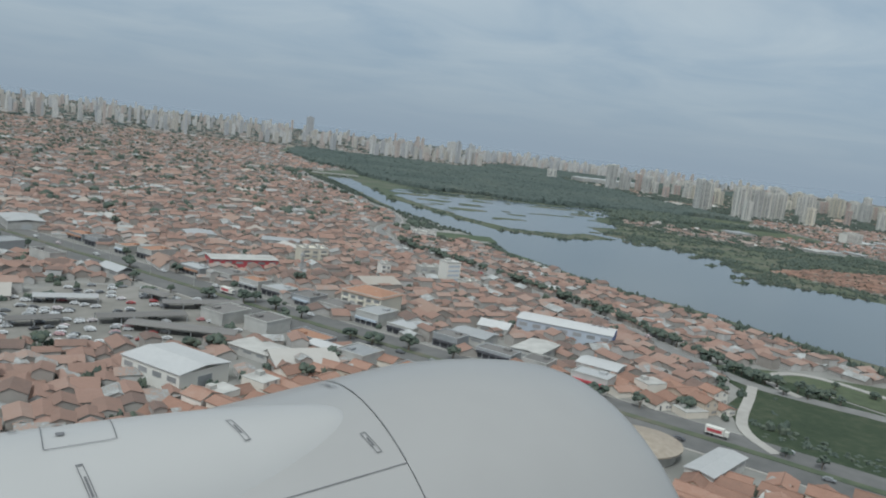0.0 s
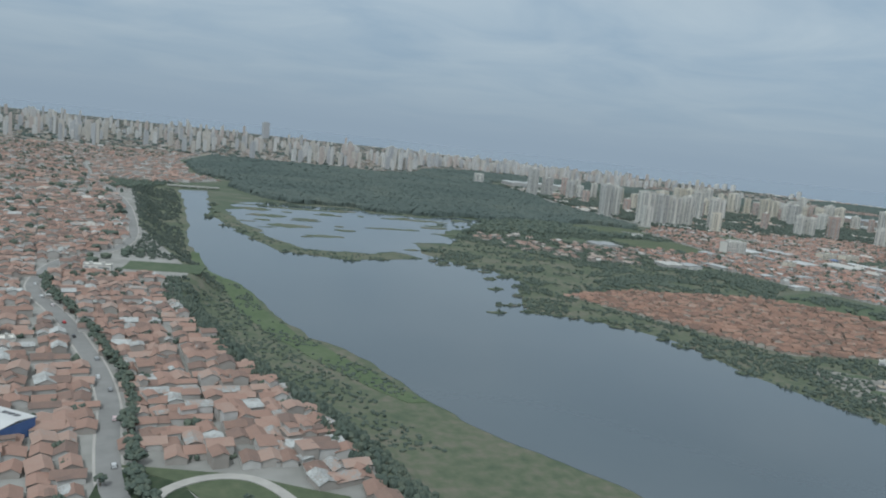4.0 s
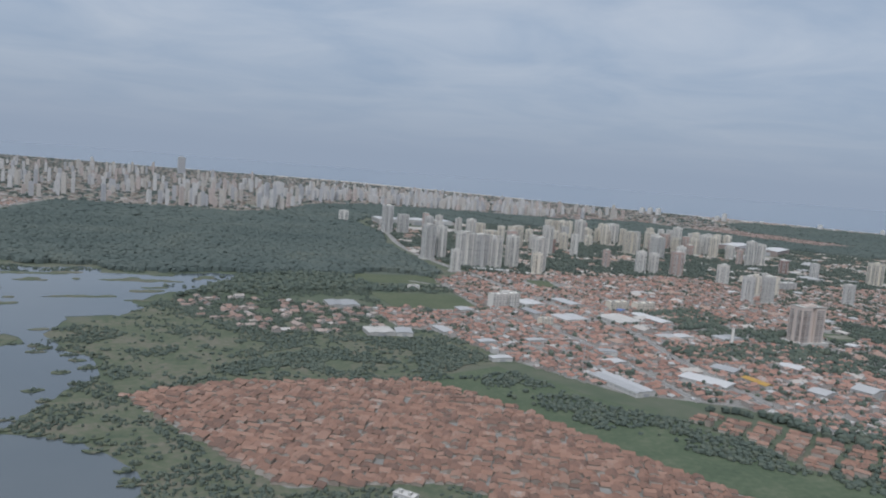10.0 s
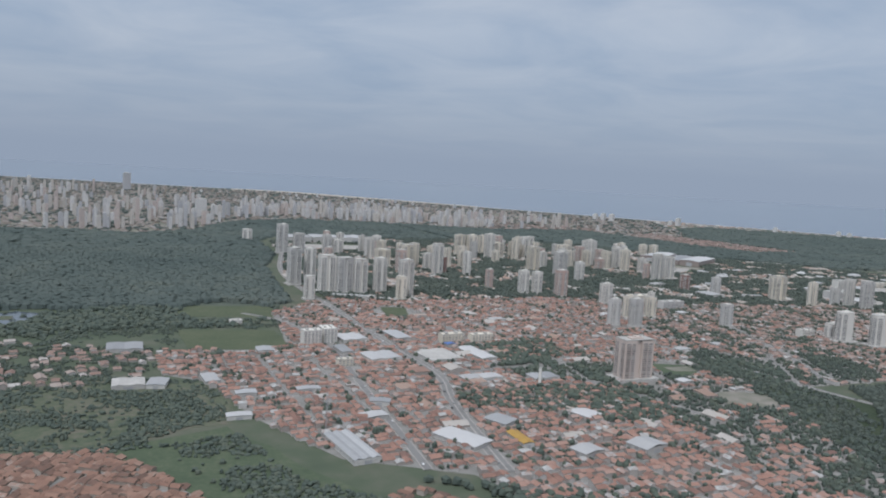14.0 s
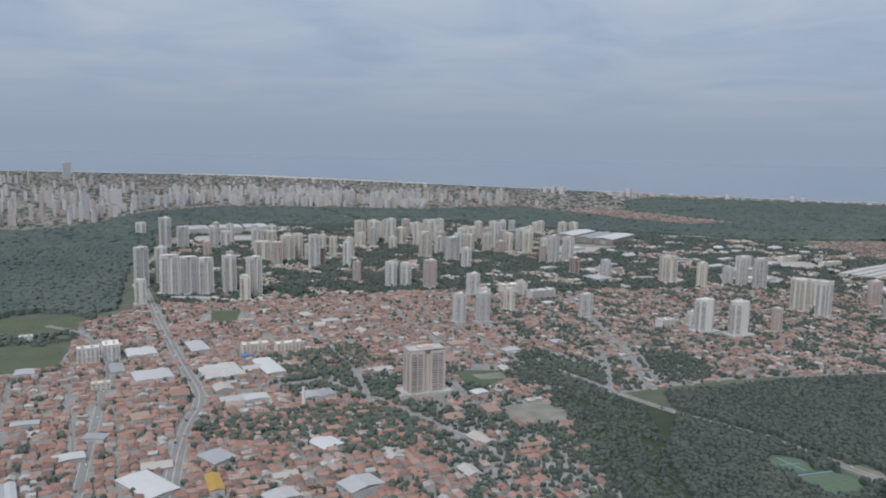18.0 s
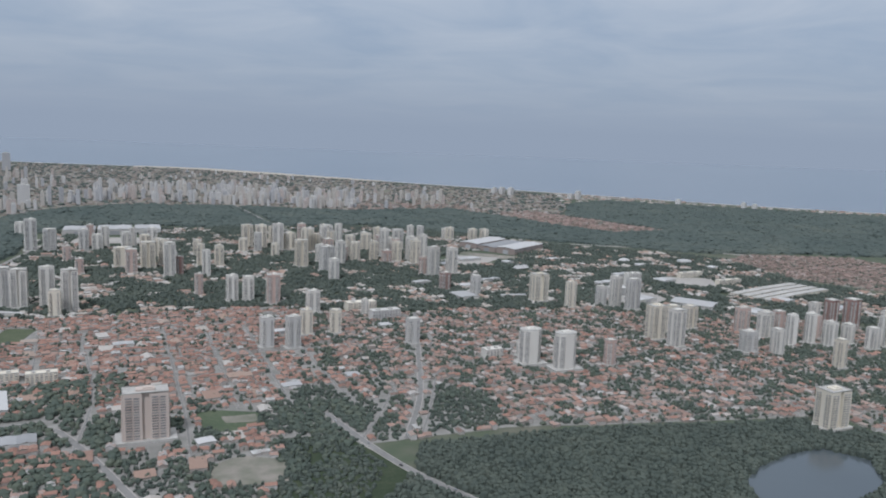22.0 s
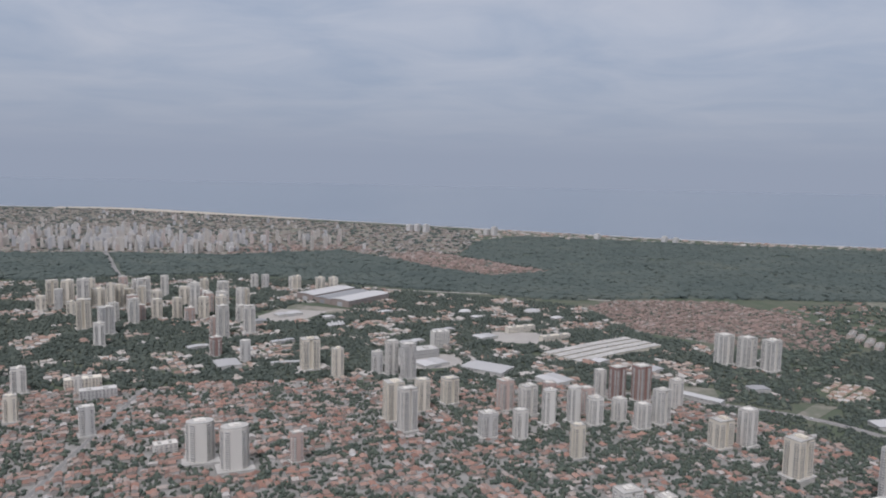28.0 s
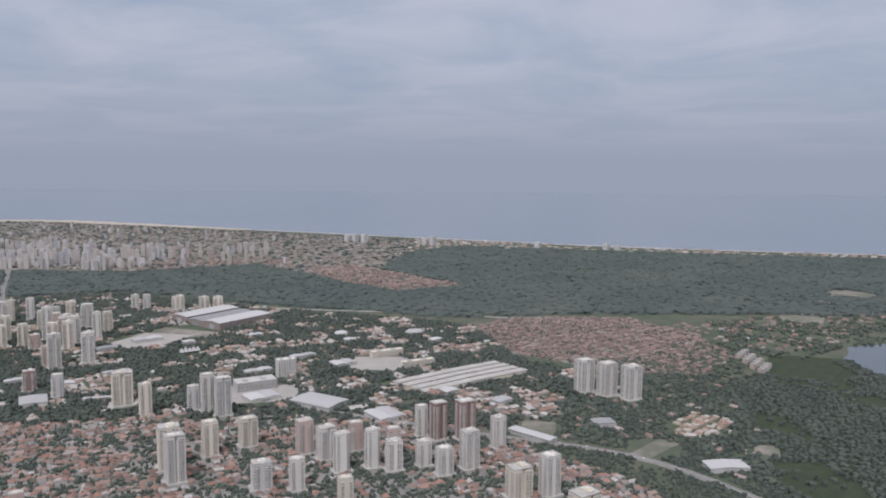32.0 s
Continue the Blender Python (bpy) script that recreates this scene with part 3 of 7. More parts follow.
LANES = [[(548, 496), (553, 430), (557, 376)], [(579, 487), (586, 420), (590, 366)], [(729, 640), (741, 531), (745, 466), (738, 400)], [(789, 640), (791, 517), (793, 434), (792, 380)], [(820, 640), (820, 535), (822, 440)], [(850, 620), (851, 480), (853, 440)], [(882, 613), (883, 489), (890, 430)], [(700, 640), (706, 560), (708, 500)], [(921, 455), (900, 415), (878, 379)], [(950, 460), (928, 410), (912, 379)], [(760, 560), (820, 556), (885, 548)]]
EAST_STREET = [(1000, 640), (960, 520), (930, 430), (900, 372)]
ROADS = [(AVENUE, 15), (RIVER_ROAD, 4.4), (MID_ROAD, 5.6), (SIDE_ROAD, 3.4), (PARK_ROAD, 3.4), (WOOD_ROAD, 6.5), (TRUNK_ROAD, 6), (LONG_ROAD, 4), (CROSS_ROAD, 3.2), (EAST_STREET, 3.0)] + [(lane, 1.2) for lane in LANES]

# ---- ground, waters, roads ----
g = Build()
for i in range(-12, 12):
    for j in range(-6, 18):
        shore_y = [float(np.interp(x, [p[0] for p in COAST], [p[1] for p in COAST])) for x in (600 * i, 600 * i + 600)]
        if i > -5 and 600 * j > max(shore_y) + 150:
            continue  # open sea
        g.face([(600 * i, 600 * j, 0), (600 * i + 600, 600 * j, 0), (600 * i + 600, 600 * j + 600, 0), (600 * i, 600 * j + 600, 0)])
tagged(new("ground", g.mesh("ground", M_GROUND)), "scrubby green and sandy coastal plain under the city", "ground", kind="structure")

ys = [-400, -340, -280, -200, -100] + list(range(-60, 640, 12)) + list(range(640, 830, 20))
outs = [-1700, -1500, -900, -400, -200, -90, -40, -14, 0, 2, 4, 6, 8, 10, 12, 14, 16, 20]
town, bank = Build(), Build()
for ya, yb in zip(ys, ys[1:]):
    lines = []
    for y in (ya, yb):
        e, sh = np.interp(y, EDGE_Y, EDGE_X), np.interp(y, [p[1] for p in RIVER[:15]], [p[0] for p in RIVER[:15]])
        xs = [e + o if o > -900 else -1500 + 250 * k for k, o in enumerate(outs)] + [max(e + 21, sh + 4)]
        lines.append([(x, y, 0.09 + float(lift(x, y))) for x in xs])
    for k, (a, b_, c, d_) in enumerate(zip(lines[0], lines[0][1:], lines[1][1:], lines[1])):
        (town if k < 8 else bank).face([a, b_, c, d_])
tagged(new("urban_ground", town.mesh("urban_ground", M_URBAN)), "pale paved and dusty ground between red-roofed houses", "ground", kind="structure")
tagged(new("riverbank", bank.mesh("riverbank", M_MARSH)), "green reedy slope from the houses to the river", "riverbank", kind="structure")
sheet("urban_ground", [(-1500, 805), (160, 805), (200, 850), (170, 930), (165, 1130), (205, 1290), (-1500, 1300)], 0.06, M_URBAN, "pale ground of the northern quarters", 12, 2, 1)
sheet("urban_ground", MIDTOWN, 0.06, M_URBAN, "pale streets and yards between red-roofed houses", 12, 2, 2)
sheet("urban_ground", PENINSULA, 0.07, M_URBAN, "dusty lanes of the dense riverside quarter", 12, 2, 3)
sheet("urban_ground", FAVELA, 0.06, M_URBAN, "dusty lanes of a red-roofed quarter", 12, 3, 4)
sheet("urban_ground", FAR_TOWN, 0.08, M_WASTE, "hazy pale ground of the distant city", 30, 8, 5)
sheet("marsh", MARSH, 0.08, M_MARSH, "brown and green reed marsh beside the lagoon", 7, 7, 6)
sheet("meadow", EAST_GREEN, 0.06, M_LAWN, "green river meadow with tree clumps", 14, 6, 7)
sheet("meadow", BELT, 0.09, M_GRASS, "green meadow belt behind the riverside quarter", 8, 3, 8)
sheet("forest_floor", FOREST, 0.10, M_FLOOR, "dark ground under the mangrove wood", 20, 8, 9)
sheet("forest_floor", PARK_WOOD, 0.11, M_FLOOR, "dark ground under the park wood", 12, 4, 10)
sheet("riverbank", [(336, 217), (341, 198), (352, 150), (356, 60), (480, 20), (460, 190), (440, 236), (380, 240), (350, 300), (331, 345), (318, 374), (298, 330), (288, 303), (318, 291), (336, 262)], 0.10, M_MARSH, "green scrubby bank below the dense quarter", 6, 3, 33)
sheet("river", RIVER, 0.16, M_WATER, "calm grey-blue river with reedy banks", 4.5, 3.0, 11, "river")
sheet("lagoon", LAGOON, 0.18, M_WATER, "shallow grey-blue lagoon among reed islands", 6, 11.0, 12, "lagoon")
sheet("lake", PARK_LAKE, 0.2, M_WATER, "still dark park lake ringed by trees", 6, 2, 13, "lake")
sheet("pond", EAST_WATER, 0.2, M_WATER, "still pond in the river meadow", 8, 3, 14, "pond")
sheet("riverbank", [(152, 420), (156, 415), (158, 372), (169, 348), (172, 326), (173, 300), (184, 264), (196, 229), (206, 196), (200, 196), (188, 222), (174, 262), (164, 300), (162, 340), (153, 372)], 0.22, M_REED, "green reeds along the river's edge", 5, 2.2, 16)
sheet("reed_island", [(178, 600), (186, 566), (199, 492), (215, 447), (246, 438), (272, 448), (280, 440), (274, 426), (232, 416), (200, 438), (180, 517), (174, 575)], 0.24, M_MARSH, "curved reed island between river and lagoon", 6, 2.5, 17)
reeds = np.random.default_rng(5)
for k in range(44):
    cx, cy = reeds.uniform(195, 400), reeds.uniform(450, 655)
    if inside(LAGOON, [cx], [cy])[0] and (cy > 600 or cx > 330 or cx < 240 or reeds.random() < 0.3):
        rx, ry = reeds.uniform(3, 13), reeds.uniform(1.5, 5)
        sheet("reed_island", [(cx + rx * math.cos(a / 9 * 2 * math.pi), cy + ry * math.sin(a / 9 * 2 * math.pi)) for a in range(9)], 0.30 + 0.003 * k, M_MARSH, "small ragged reed island in the lagoon", 1.6, 2.4, 60 + k)
for k, (cx, cy, rx, ry) in enumerate([(222, 540, 16, 9), (240, 500, 14, 5), (216, 590, 14, 8), (300, 555, 22, 4), (252, 645, 34, 6), (335, 618, 26, 6), (207, 628, 12, 10)]):
    sheet("reed_island", [(cx + rx * math.cos(a / 10 * 2 * math.pi), cy + ry * math.sin(a / 10 * 2 * math.pi)) for a in range(10)], 0.25 + 0.004 * k, M_MARSH, "low reed island in the lagoon", 2.4, 4.2, 20 + k)
sheet("sea", COAST + [(7150, 10750), (-2600, 10750)], 0.9, M_SEA, "hazy blue-grey ocean reaching the horizon", 40, 10, 30, "sea")
sheet("dunes", [(780, 2790), (900, 2760), (1000, 2712), (1180, 2540), (1340, 2370), (1470, 2235), (1440, 2205), (1300, 2340), (1140, 2480), (960, 2650), (860, 2700), (770, 2730)], 1.1, M_SAND, "pale sand dunes behind the surf", 20, 9, 31, "dunes")
part_beach = ribbon([(x - 7, y - 9) for x, y in COAST], 15, 0.95)
tagged(new("beach", part_beach.mesh("beach", M_SURF)), "pale sand beach with a line of surf", "beach", kind="structure")
for k, (line, width) in enumerate(ROADS):
    tagged(new("pavement", ribbon(line, width + min(1.1, 0.4 * width), 0.20 + 0.0027 * k).mesh("pavement", M_PAVE)), "pale concrete pavement along a road", "pavement", kind="structure")
    tagged(new("road", ribbon(line, width, 0.262 + 0.004 * k).mesh("road", M_PAVE if line is LONG_ROAD else M_ASPHALT if line is AVENUE else M_ROAD)), "worn pale concrete road" if line is LONG_ROAD else "worn grey asphalt road", "road", kind="structure")
    if (line is MID_ROAD or width > 5.9) and line is not WOOD_ROAD:
        tagged(new("median", ribbon(line, width * 0.13, 0.37 + 0.004 * k).mesh("median", M_MARSH if line is AVENUE else M_PAVE)), "narrow kerbed strip between the carriageways", "median", kind="structure")


# ---- houses ----
def on_road(x, y, more=1.6):
    hit = np.zeros(np.shape(x), bool)
    for line, width in ROADS:
        hit |= near_line(line, x, y, width / 2 + more)
    return hit


FAR_RED_FREE = []  # filled once that quarter's houses stand, to keep the wood out
KEEP_POLY = []  # outlines kept free of houses
KEEP_OUT = [(990 - 40 * f, 1160 + 400 * f, 8.5) for f in np.linspace(0, 1, 40)]  # circles kept free of houses and trees: x, y, radius; first the road through the wood


def blocked(x, y, built=True):
    hit = on_road(x, y)
    for cx, cy, r in KEEP_OUT:
        hit |= (x - cx) ** 2 + (y - cy) ** 2 < r * r
    for poly in KEEP_POLY if built else []:
        hit |= inside(poly, x, y)
    return hit | (inside(FAR_RED, x, y) if FAR_RED_FREE else False)


def plots(poly, pitch, turn, keep, rng, street=(7, 2), lane=2.6):
    """Places of houses in rows, two rows back to back, with lanes between the blocks."""
    xs, ys = zip(*poly)
    cx, cy = (min(xs) + max(xs)) / 2, (min(ys) + max(ys)) / 2
    rad = math.hypot(max(xs) - min(xs), max(ys) - min(ys)) / 2
    px, py = pitch
    i = np.arange(-int(rad / px) - 1, int(rad / px) + 2)
    j = np.arange(-int(rad / py) - 1, int(rad / py) + 2)
    I, J = np.meshgrid(i, j)
    lx = I * px + np.floor(I / street[0]) * lane
    ly = J * py + np.floor(J / street[1]) * lane
    c, s = math.cos(turn), math.sin(turn)
    lx, ly = lx.ravel() + rng.uniform(-0.25, 0.25, lx.size), ly.ravel() + rng.uniform(-0.4, 0.4, ly.size)
    x, y = cx + c * lx - s * ly, cy + s * lx + c * ly
    ok = inside(poly, x, y) & (rng.random(x.size) < keep)
    x, y = x[ok], y[ok]
    ok = ~blocked(x, y)
    return x[ok], y[ok]


def house_rows(name, x, y, turn, size, rng, mats, label, flat=0.12, low=1.0):
    """Many small houses with ridged or flat roofs, joined."""
    n = len(x)
    sx = size[0] * rng.uniform(0.74, 1.14, n)
    sy = size[1] * rng.uniform(0.7, 1.16, n)
    h = rng.choice([1.1, 1.35, 2.4], n, p=[0.5, 0.36, 0.14]) * rng.uniform(0.9, 1.15, n) * low
    rise = sx * rng.uniform(0.13, 0.24, n)
    rise[rng.random(n) < flat] = 0.05
    t = turn + rng.choice([0, math.pi / 2], n, p=[0.7, 0.3]) + rng.normal(0, 0.08, n)
    c, s = np.cos(t), np.sin(t)
    ground = lift(x, y)

    def put(px, py, pz):
        return np.stack([x + c * px - s * py, y + s * px + c * py, ground + pz], -1)

    hx, hy, o = sx / 2, sy / 2, 0.18
    drop = rise * o / hx
    z = np.zeros(n)
    shift = hx * rng.uniform(-0.35, 0.35, n)
    v = np.stack([put(-hx, -hy, z), put(hx, -hy, z), put(hx, hy, z), put(-hx, hy, z), put(-hx, -hy, h), put(hx, -hy, h), put(hx, hy, h), put(-hx, hy, h), put(shift, -hy, h + rise), put(shift, hy, h + rise),
                  put(-hx - o, -hy - o, h - drop + 0.08), put(-hx - o, hy + o, h - drop + 0.08), put(shift, -hy - o, h + rise + 0.08), put(shift, hy + o, h + rise + 0.08), put(hx + o, -hy - o, h - drop + 0.08), put(hx + o, hy + o, h - drop + 0.08)], 1)
    faces = [(0, 1, 5, 4), (1, 2, 6, 5), (2, 3, 7, 6), (3, 0, 4, 7), (4, 5, 8), (6, 7, 9), (11, 10, 12, 13), (13, 12, 14, 15)]
    base = np.arange(n) * 16
    f = [tuple(int(b) + i for i in q) for b in base for q in faces]
    me = bpy.data.meshes.new(name)
    me.from_pydata(v.reshape(-1, 3), [], f)
    for m in mats:
        me.materials.append(m)
    me.polygons.foreach_set("material_index", [0, 0, 0, 0, 0, 0, 1, 1] * n)
    me.update()
    return tagged(new(name, me), label, "houses", kind="stuff")


def crowns(name, x, y, r, h, rng, mat, label, sides=7, kind="stuff", rings=((0.95, 0.22), (0.82, 0.70))):
    """Many leafy crowns, each an uneven dome of clumps, joined."""
    n = len(x)
    a = np.linspace(0, 2 * math.pi, sides, endpoint=False)
    v = np.zeros((n, sides * 2 + 1, 3))
    lean = rng.uniform(0, 2 * math.pi, n)
    for k, (rr, zz) in enumerate(rings):
        w = rng.uniform(0.70, 1.25, (n, sides))
        v[:, k * sides:(k + 1) * sides, 0] = x[:, None] + r[:, None] * rr * w * np.cos(a + lean[:, None])
        v[:, k * sides:(k + 1) * sides, 1] = y[:, None] + r[:, None] * rr * w * np.sin(a + lean[:, None])
        v[:, k * sides:(k + 1) * sides, 2] = h[:, None] * (zz + rng.uniform(-0.10, 0.10, (n, sides)))
    v[:, -1] = np.stack([x + r * rng.uniform(-0.3, 0.3, n), y + r * rng.uniform(-0.3, 0.3, n), h * rng.uniform(0.9, 1.08, n)], -1)
    v[:, :, 2] += lift(x, y)[:, None]
    q = []
    for i in range(sides):
        j = (i + 1) % sides
        q += [(i, j, sides + j), (i, sides + j, sides + i), (sides + i, sides + j, 2 * sides)]
    f = (np.arange(n)[:, None, None] * (sides * 2 + 1) + np.array(q)[None]).reshape(-1, 3)
    me = bpy.data.meshes.new(name)
    me.from_pydata(v.reshape(-1, 3), [], f.tolist())
    me.materials.append(mat)
    me.update()
    return tagged(new(name, me), label, "trees", kind=kind)


def patchy(x, y, size, share):
    """Which points fall into the thick patches of a drifting growth."""
    f = np.array([noise.noise((px / size, py / size, 3.1)) + 0.45 * noise.noise((px * 2.6 / size, py * 2.6 / size, 7.7)) for px, py in zip(x, y)])
    return f > np.quantile(f, 1 - share) if len(f) else f > 0


def scatter(poly, step, keep, rng):
    xs, ys = zip(*poly)
    X, Y = np.meshgrid(np.arange(min(xs), max(xs), step), np.arange(min(ys), max(ys), step))
    x, y = X.ravel() + rng.uniform(-0.5, 0.5, X.size) * step, Y.ravel() + rng.uniform(-0.5, 0.5, X.size) * step
    ok = inside(poly, x, y) & (rng.random(x.size) < keep)
    x, y = x[ok], y[ok]
    ok = ~blocked(x, y, False)
    return x[ok], y[ok]


# ---- towers ----
STRIPS = {}


def strip_mesh(floors, width, depth, kind):
    """One column of a tower's front: windows with sills, or balconies, storey by storey."""
    key = (floors, round(width, 1), kind)
    if key not in STRIPS:
        b = Build()
        for k in range(floors):
            z = 0.45 + k * 1.41
            if kind == "balcony":
                b.box(0, -0.05, z, width * 0.94, 0.1, 0.95, 0, back=False)
                b.box(0, -0.32, z - 0.3, width, 0.64, 0.42, 1, bottom=True, back=False)
            else:
                b.box(0, -0.03, z, width * 0.8, 0.06, 0.72, 0, back=False)
                b.box(0, -0.07, z - 0.09, width * 0.9, 0.14, 0.08, 1, back=False)
        STRIPS[key] = b
    return STRIPS[key]


def tower(x, y, w, d, h, paint, turn=0.08, shape="slab", label="", trim=None):
    """An apartment tower: body, columns of windows and balconies, roof, lift housing, podium."""
    t = thing("apartment_tower", x, y, 0, turn, label, "apartment tower", "apartment towers")
    floors = max(3, int((h - 1.0) / 1.41))
    trim = trim or paint
    b = Build()
    if shape == "round":
        b.drum(0, 0, 0, w / 2, d / 2, h, 20)
        b.box(0, -d * 0.36, 0, w * 0.42, d * 0.34, h - 0.4)
    elif shape == "wings":
        b.box(-w * 0.29, 0, 0, w * 0.42, d, h)
        b.box(w * 0.29, 0, 0, w * 0.42, d, h - 0.6)
        b.box(0, 0, 0, w * 0.2, d * 0.72, h - 0.3)
    else:
        b.box(0, 0, 0, w, d, h)
        b.box(0, 0, 0, w * 0.24, d + 0.5, h + 0.3)
    part("body", b, paint, t)
    if shape == "round":
        for k in range(9):
            a = -math.pi / 2 + (k - 4) * 0.62
            ob = part("window_column", strip_cached(floors, w * 0.2, "balcony" if k % 2 else "window", trim), None, t)
            ob.matrix_basis = Matrix.Translation((w / 2 * math.cos(a), d / 2 * math.sin(a), 0)) @ Matrix.Rotation(a + math.pi / 2, 4, "Z")
            tagged(ob, kind="stuff")
    else:
        spots = (-0.37, -0.20, 0.20, 0.37) if w > 9 else (-0.32, 0.32)
        cw = w * (0.15 if w > 9 else 0.24)
        for side, (off, rot, span) in enumerate(((d / 2, 0, w), (w / 2, math.pi / 2, d), (d / 2, math.pi, w), (w / 2, -math.pi / 2, d))):
            for k, f in enumerate(spots):
                if side == 2 and k % 2:
                    continue
                c = cw if span == w else d * (0.15 if w > 9 else 0.24)
                ob = part("window_column", strip_cached(floors, c, "balcony" if (k % 2 == 0) == (side % 2 == 0) and side != 2 else "window", trim), None, t)
                ob.matrix_basis = Matrix.Rotation(rot, 4, "Z") @ Matrix.Translation((f * span, -off - 0.004, 0))
                tagged(ob, kind="stuff")
    r = Build()
    if shape == "round":
        r.drum(0, 0, h, w * 0.5 + 0.12, d * 0.5 + 0.12, 0.45, 20)
    else:
        for sx, sy, px, py in ((w + 0.2, 0.2, 0, -d / 2), (w + 0.2, 0.2, 0, d / 2), (0.2, d - 0.2, -w / 2, 0), (0.2, d - 0.2, w / 2, 0)):
            r.box(px, py, h, sx, sy, 0.5)
        r.box(0, 0, h - 0.05, w - 0.2, d - 0.2, 0.12)
    part("roof", r, M_CONCRETE, t)
    p = Build()
    k = int(x * 7 + y * 3) % 4
    p.box(w * (-0.15, 0, 0.12, 0)[k], 0, h, w * (0.36, 0.42, 0.3, 0.55)[k], d * (0.5, 0.45, 0.6, 0.4)[k], (0.7, 1.0, 1.2, 0.6)[k])
    if k != 3:
        p.box(w * (0.2, 0.06, 0.12, 0)[k], 0, h + (0, 1.0, 1.2, 0)[k], w * 0.2, d * 0.3, (0.5, 0.6, 0.5, 0)[k])
    part("lift_housing", p, trim, t)
    q = Build()
    q.box(0, 0, 0, w * 1.35, d * 1.35, 1.3)
    part("podium", q, M_CONCRETE, t)
    return t


STRIP_MESHES = {}


def strip_cached(floors, width, kind, trim):
    key = (floors, round(width, 1), kind, trim.name)
    if key not in STRIP_MESHES:
        STRIP_MESHES[key] = strip_mesh(floors, round(width, 1), 0.1, kind).mesh("window_column", [M_GLASS, trim])
    return STRIP_MESHES[key]


PAINTS = {"w": (M_TOWERWHITE, "white"), "c": (M_TOWERCREAM, "cream"), "g": (M_TOWERGREY, "grey"), "p": (M_TOWERPINK, "dull pink"), "e": (M_TOWERBEIGE, "dull beige"), "b": (M_TOWERBROWN, "reddish brown")}


def tower_row(rows, where):
    """Towers: x, y, width across, height, paint and shape letters."""
    for x, y, w, h, look_ in rows:
        paint, word = PAINTS[look_[0]]
        trim = M_TOWERWHITE if look_[0] in "gpb" else None
        wide = w / 1.18
        tower(x, y, wide, max(5.5, min(wide * 0.8, 11)), h, paint, 0.09 + 0.1 * math.sin(x), {"r": "round", "h": "wings"}.get(look_[1:2], "slab"), f"{word} apartment tower {where}", trim)
        KEEP_OUT.append((x, y, wide * 0.8))


tower_row([(624, 783, 14, 37, "gh"), (642, 793, 12, 35, "w"), (622, 698, 10, 21.6, "w"), (655, 1035, 15, 38, "g"), (676, 1029, 16, 27, "gh"), (647, 738, 18, 35.6, "wh"), (663, 734, 18, 34, "gh"), (678, 730, 15, 33, "wh"),
           (699, 732, 13, 34, "w"), (718, 708, 14, 35.5, "wh"), (708, 692, 10, 22, "c"), (719, 1056, 9, 28, "p"), (757, 915, 20, 21, "c"), (791, 1056, 13, 23, "w"), (783, 898, 17, 29, "ch"), (728, 1028, 14, 20, "w")], "beside the mangrove wood")
tower_row([(803, 846, 13, 36, "wh"), (813, 852, 8, 20, "b"), (838, 902, 9, 25, "c"), (839, 842, 9, 28, "w"), (824, 746, 8, 21, "p"), (906, 1027, 15, 30, "ch"), (923, 1023, 16, 30, "c"), (941, 1001, 15, 34, "w"), (957, 1009, 17, 21, "c"),
           (984, 1063, 12, 26, "p"), (971, 980, 10, 31, "c"), (947, 881, 16, 31, "ch"), (1007, 1014, 17, 30, "wh"), (969, 849, 17, 28, "gh"), (964, 795, 11, 23, "w"), (1053, 983, 14, 23, "c")], "among trees in the north quarter")
tower_row([(1066, 963, 13, 23, "p"), (1098, 987, 15, 27, "wh"), (1088, 903, 14, 29, "w"), (1205, 1065, 12, 18, "c"), (1233, 1045, 13, 18, "c"), (1250, 1041, 13, 18, "c"), (1077, 798, 13, 33, "wh"), (1105, 812, 13, 29, "wh"), (1033, 1052, 10, 27, "w"),
           (1061, 930, 12, 36, "w"), (1110, 921, 10, 29, "w"), (1151, 1087, 10, 18.6, "w"), (1165, 1083, 10, 18.6, "g"), (1199, 1070, 9, 16.4, "w"), (1020, 940, 12, 27, "c"), (1040, 905, 11, 24, "c")], "in the north quarter")
tower_row([(1063, 727, 11, 18, "b"), (1086, 702, 10, 19, "g"), (851, 719, 11, 24, "w"), (865, 716, 11, 23, "w"), (885, 701, 13, 27, "p"), (912, 658, 12, 20, "w"), (857, 561, 10.5, 23, "g"), (875, 555, 11, 24, "g"), (915, 589, 9.5, 19, "c"), (892, 590, 10, 20, "c"), (954, 641, 6, 14, "w"),
           (964, 545, 10.5, 20, "g"), (772, 411, 26, 26, "eh"), (1069, 809, 8, 20, "p"), (1135, 660, 18, 27, "ch"), (1151, 627, 10, 25, "c"), (1186, 629, 10, 19, "g"), (900, 205, 9.6, 28, "w")], "above red-tiled houses")
tower_row([(1196, 620, 11, 30, "w"), (1206, 606, 13, 30, "gh"), (1162, 512, 15, 28, "c"), (1164, 488, 13, 30, "wh"), (1029, 478, 19, 25, "wr"), (1047, 460, 19, 26, "wr"), (1083, 458, 8, 19, "p"), (1499, 562, 16, 28, "wh"), (1511, 546, 16, 28, "wh"),
           (1524, 530, 16, 28, "wh"), (1188, 524, 11, 24, "c"), (1214, 534, 13, 20, "ch"), (1247, 507, 12, 23, "p"), (1258, 492, 13, 22, "wh"), (1211, 460, 13, 17, "g"), (1230, 450, 10, 20, "w")], "over the south quarter")
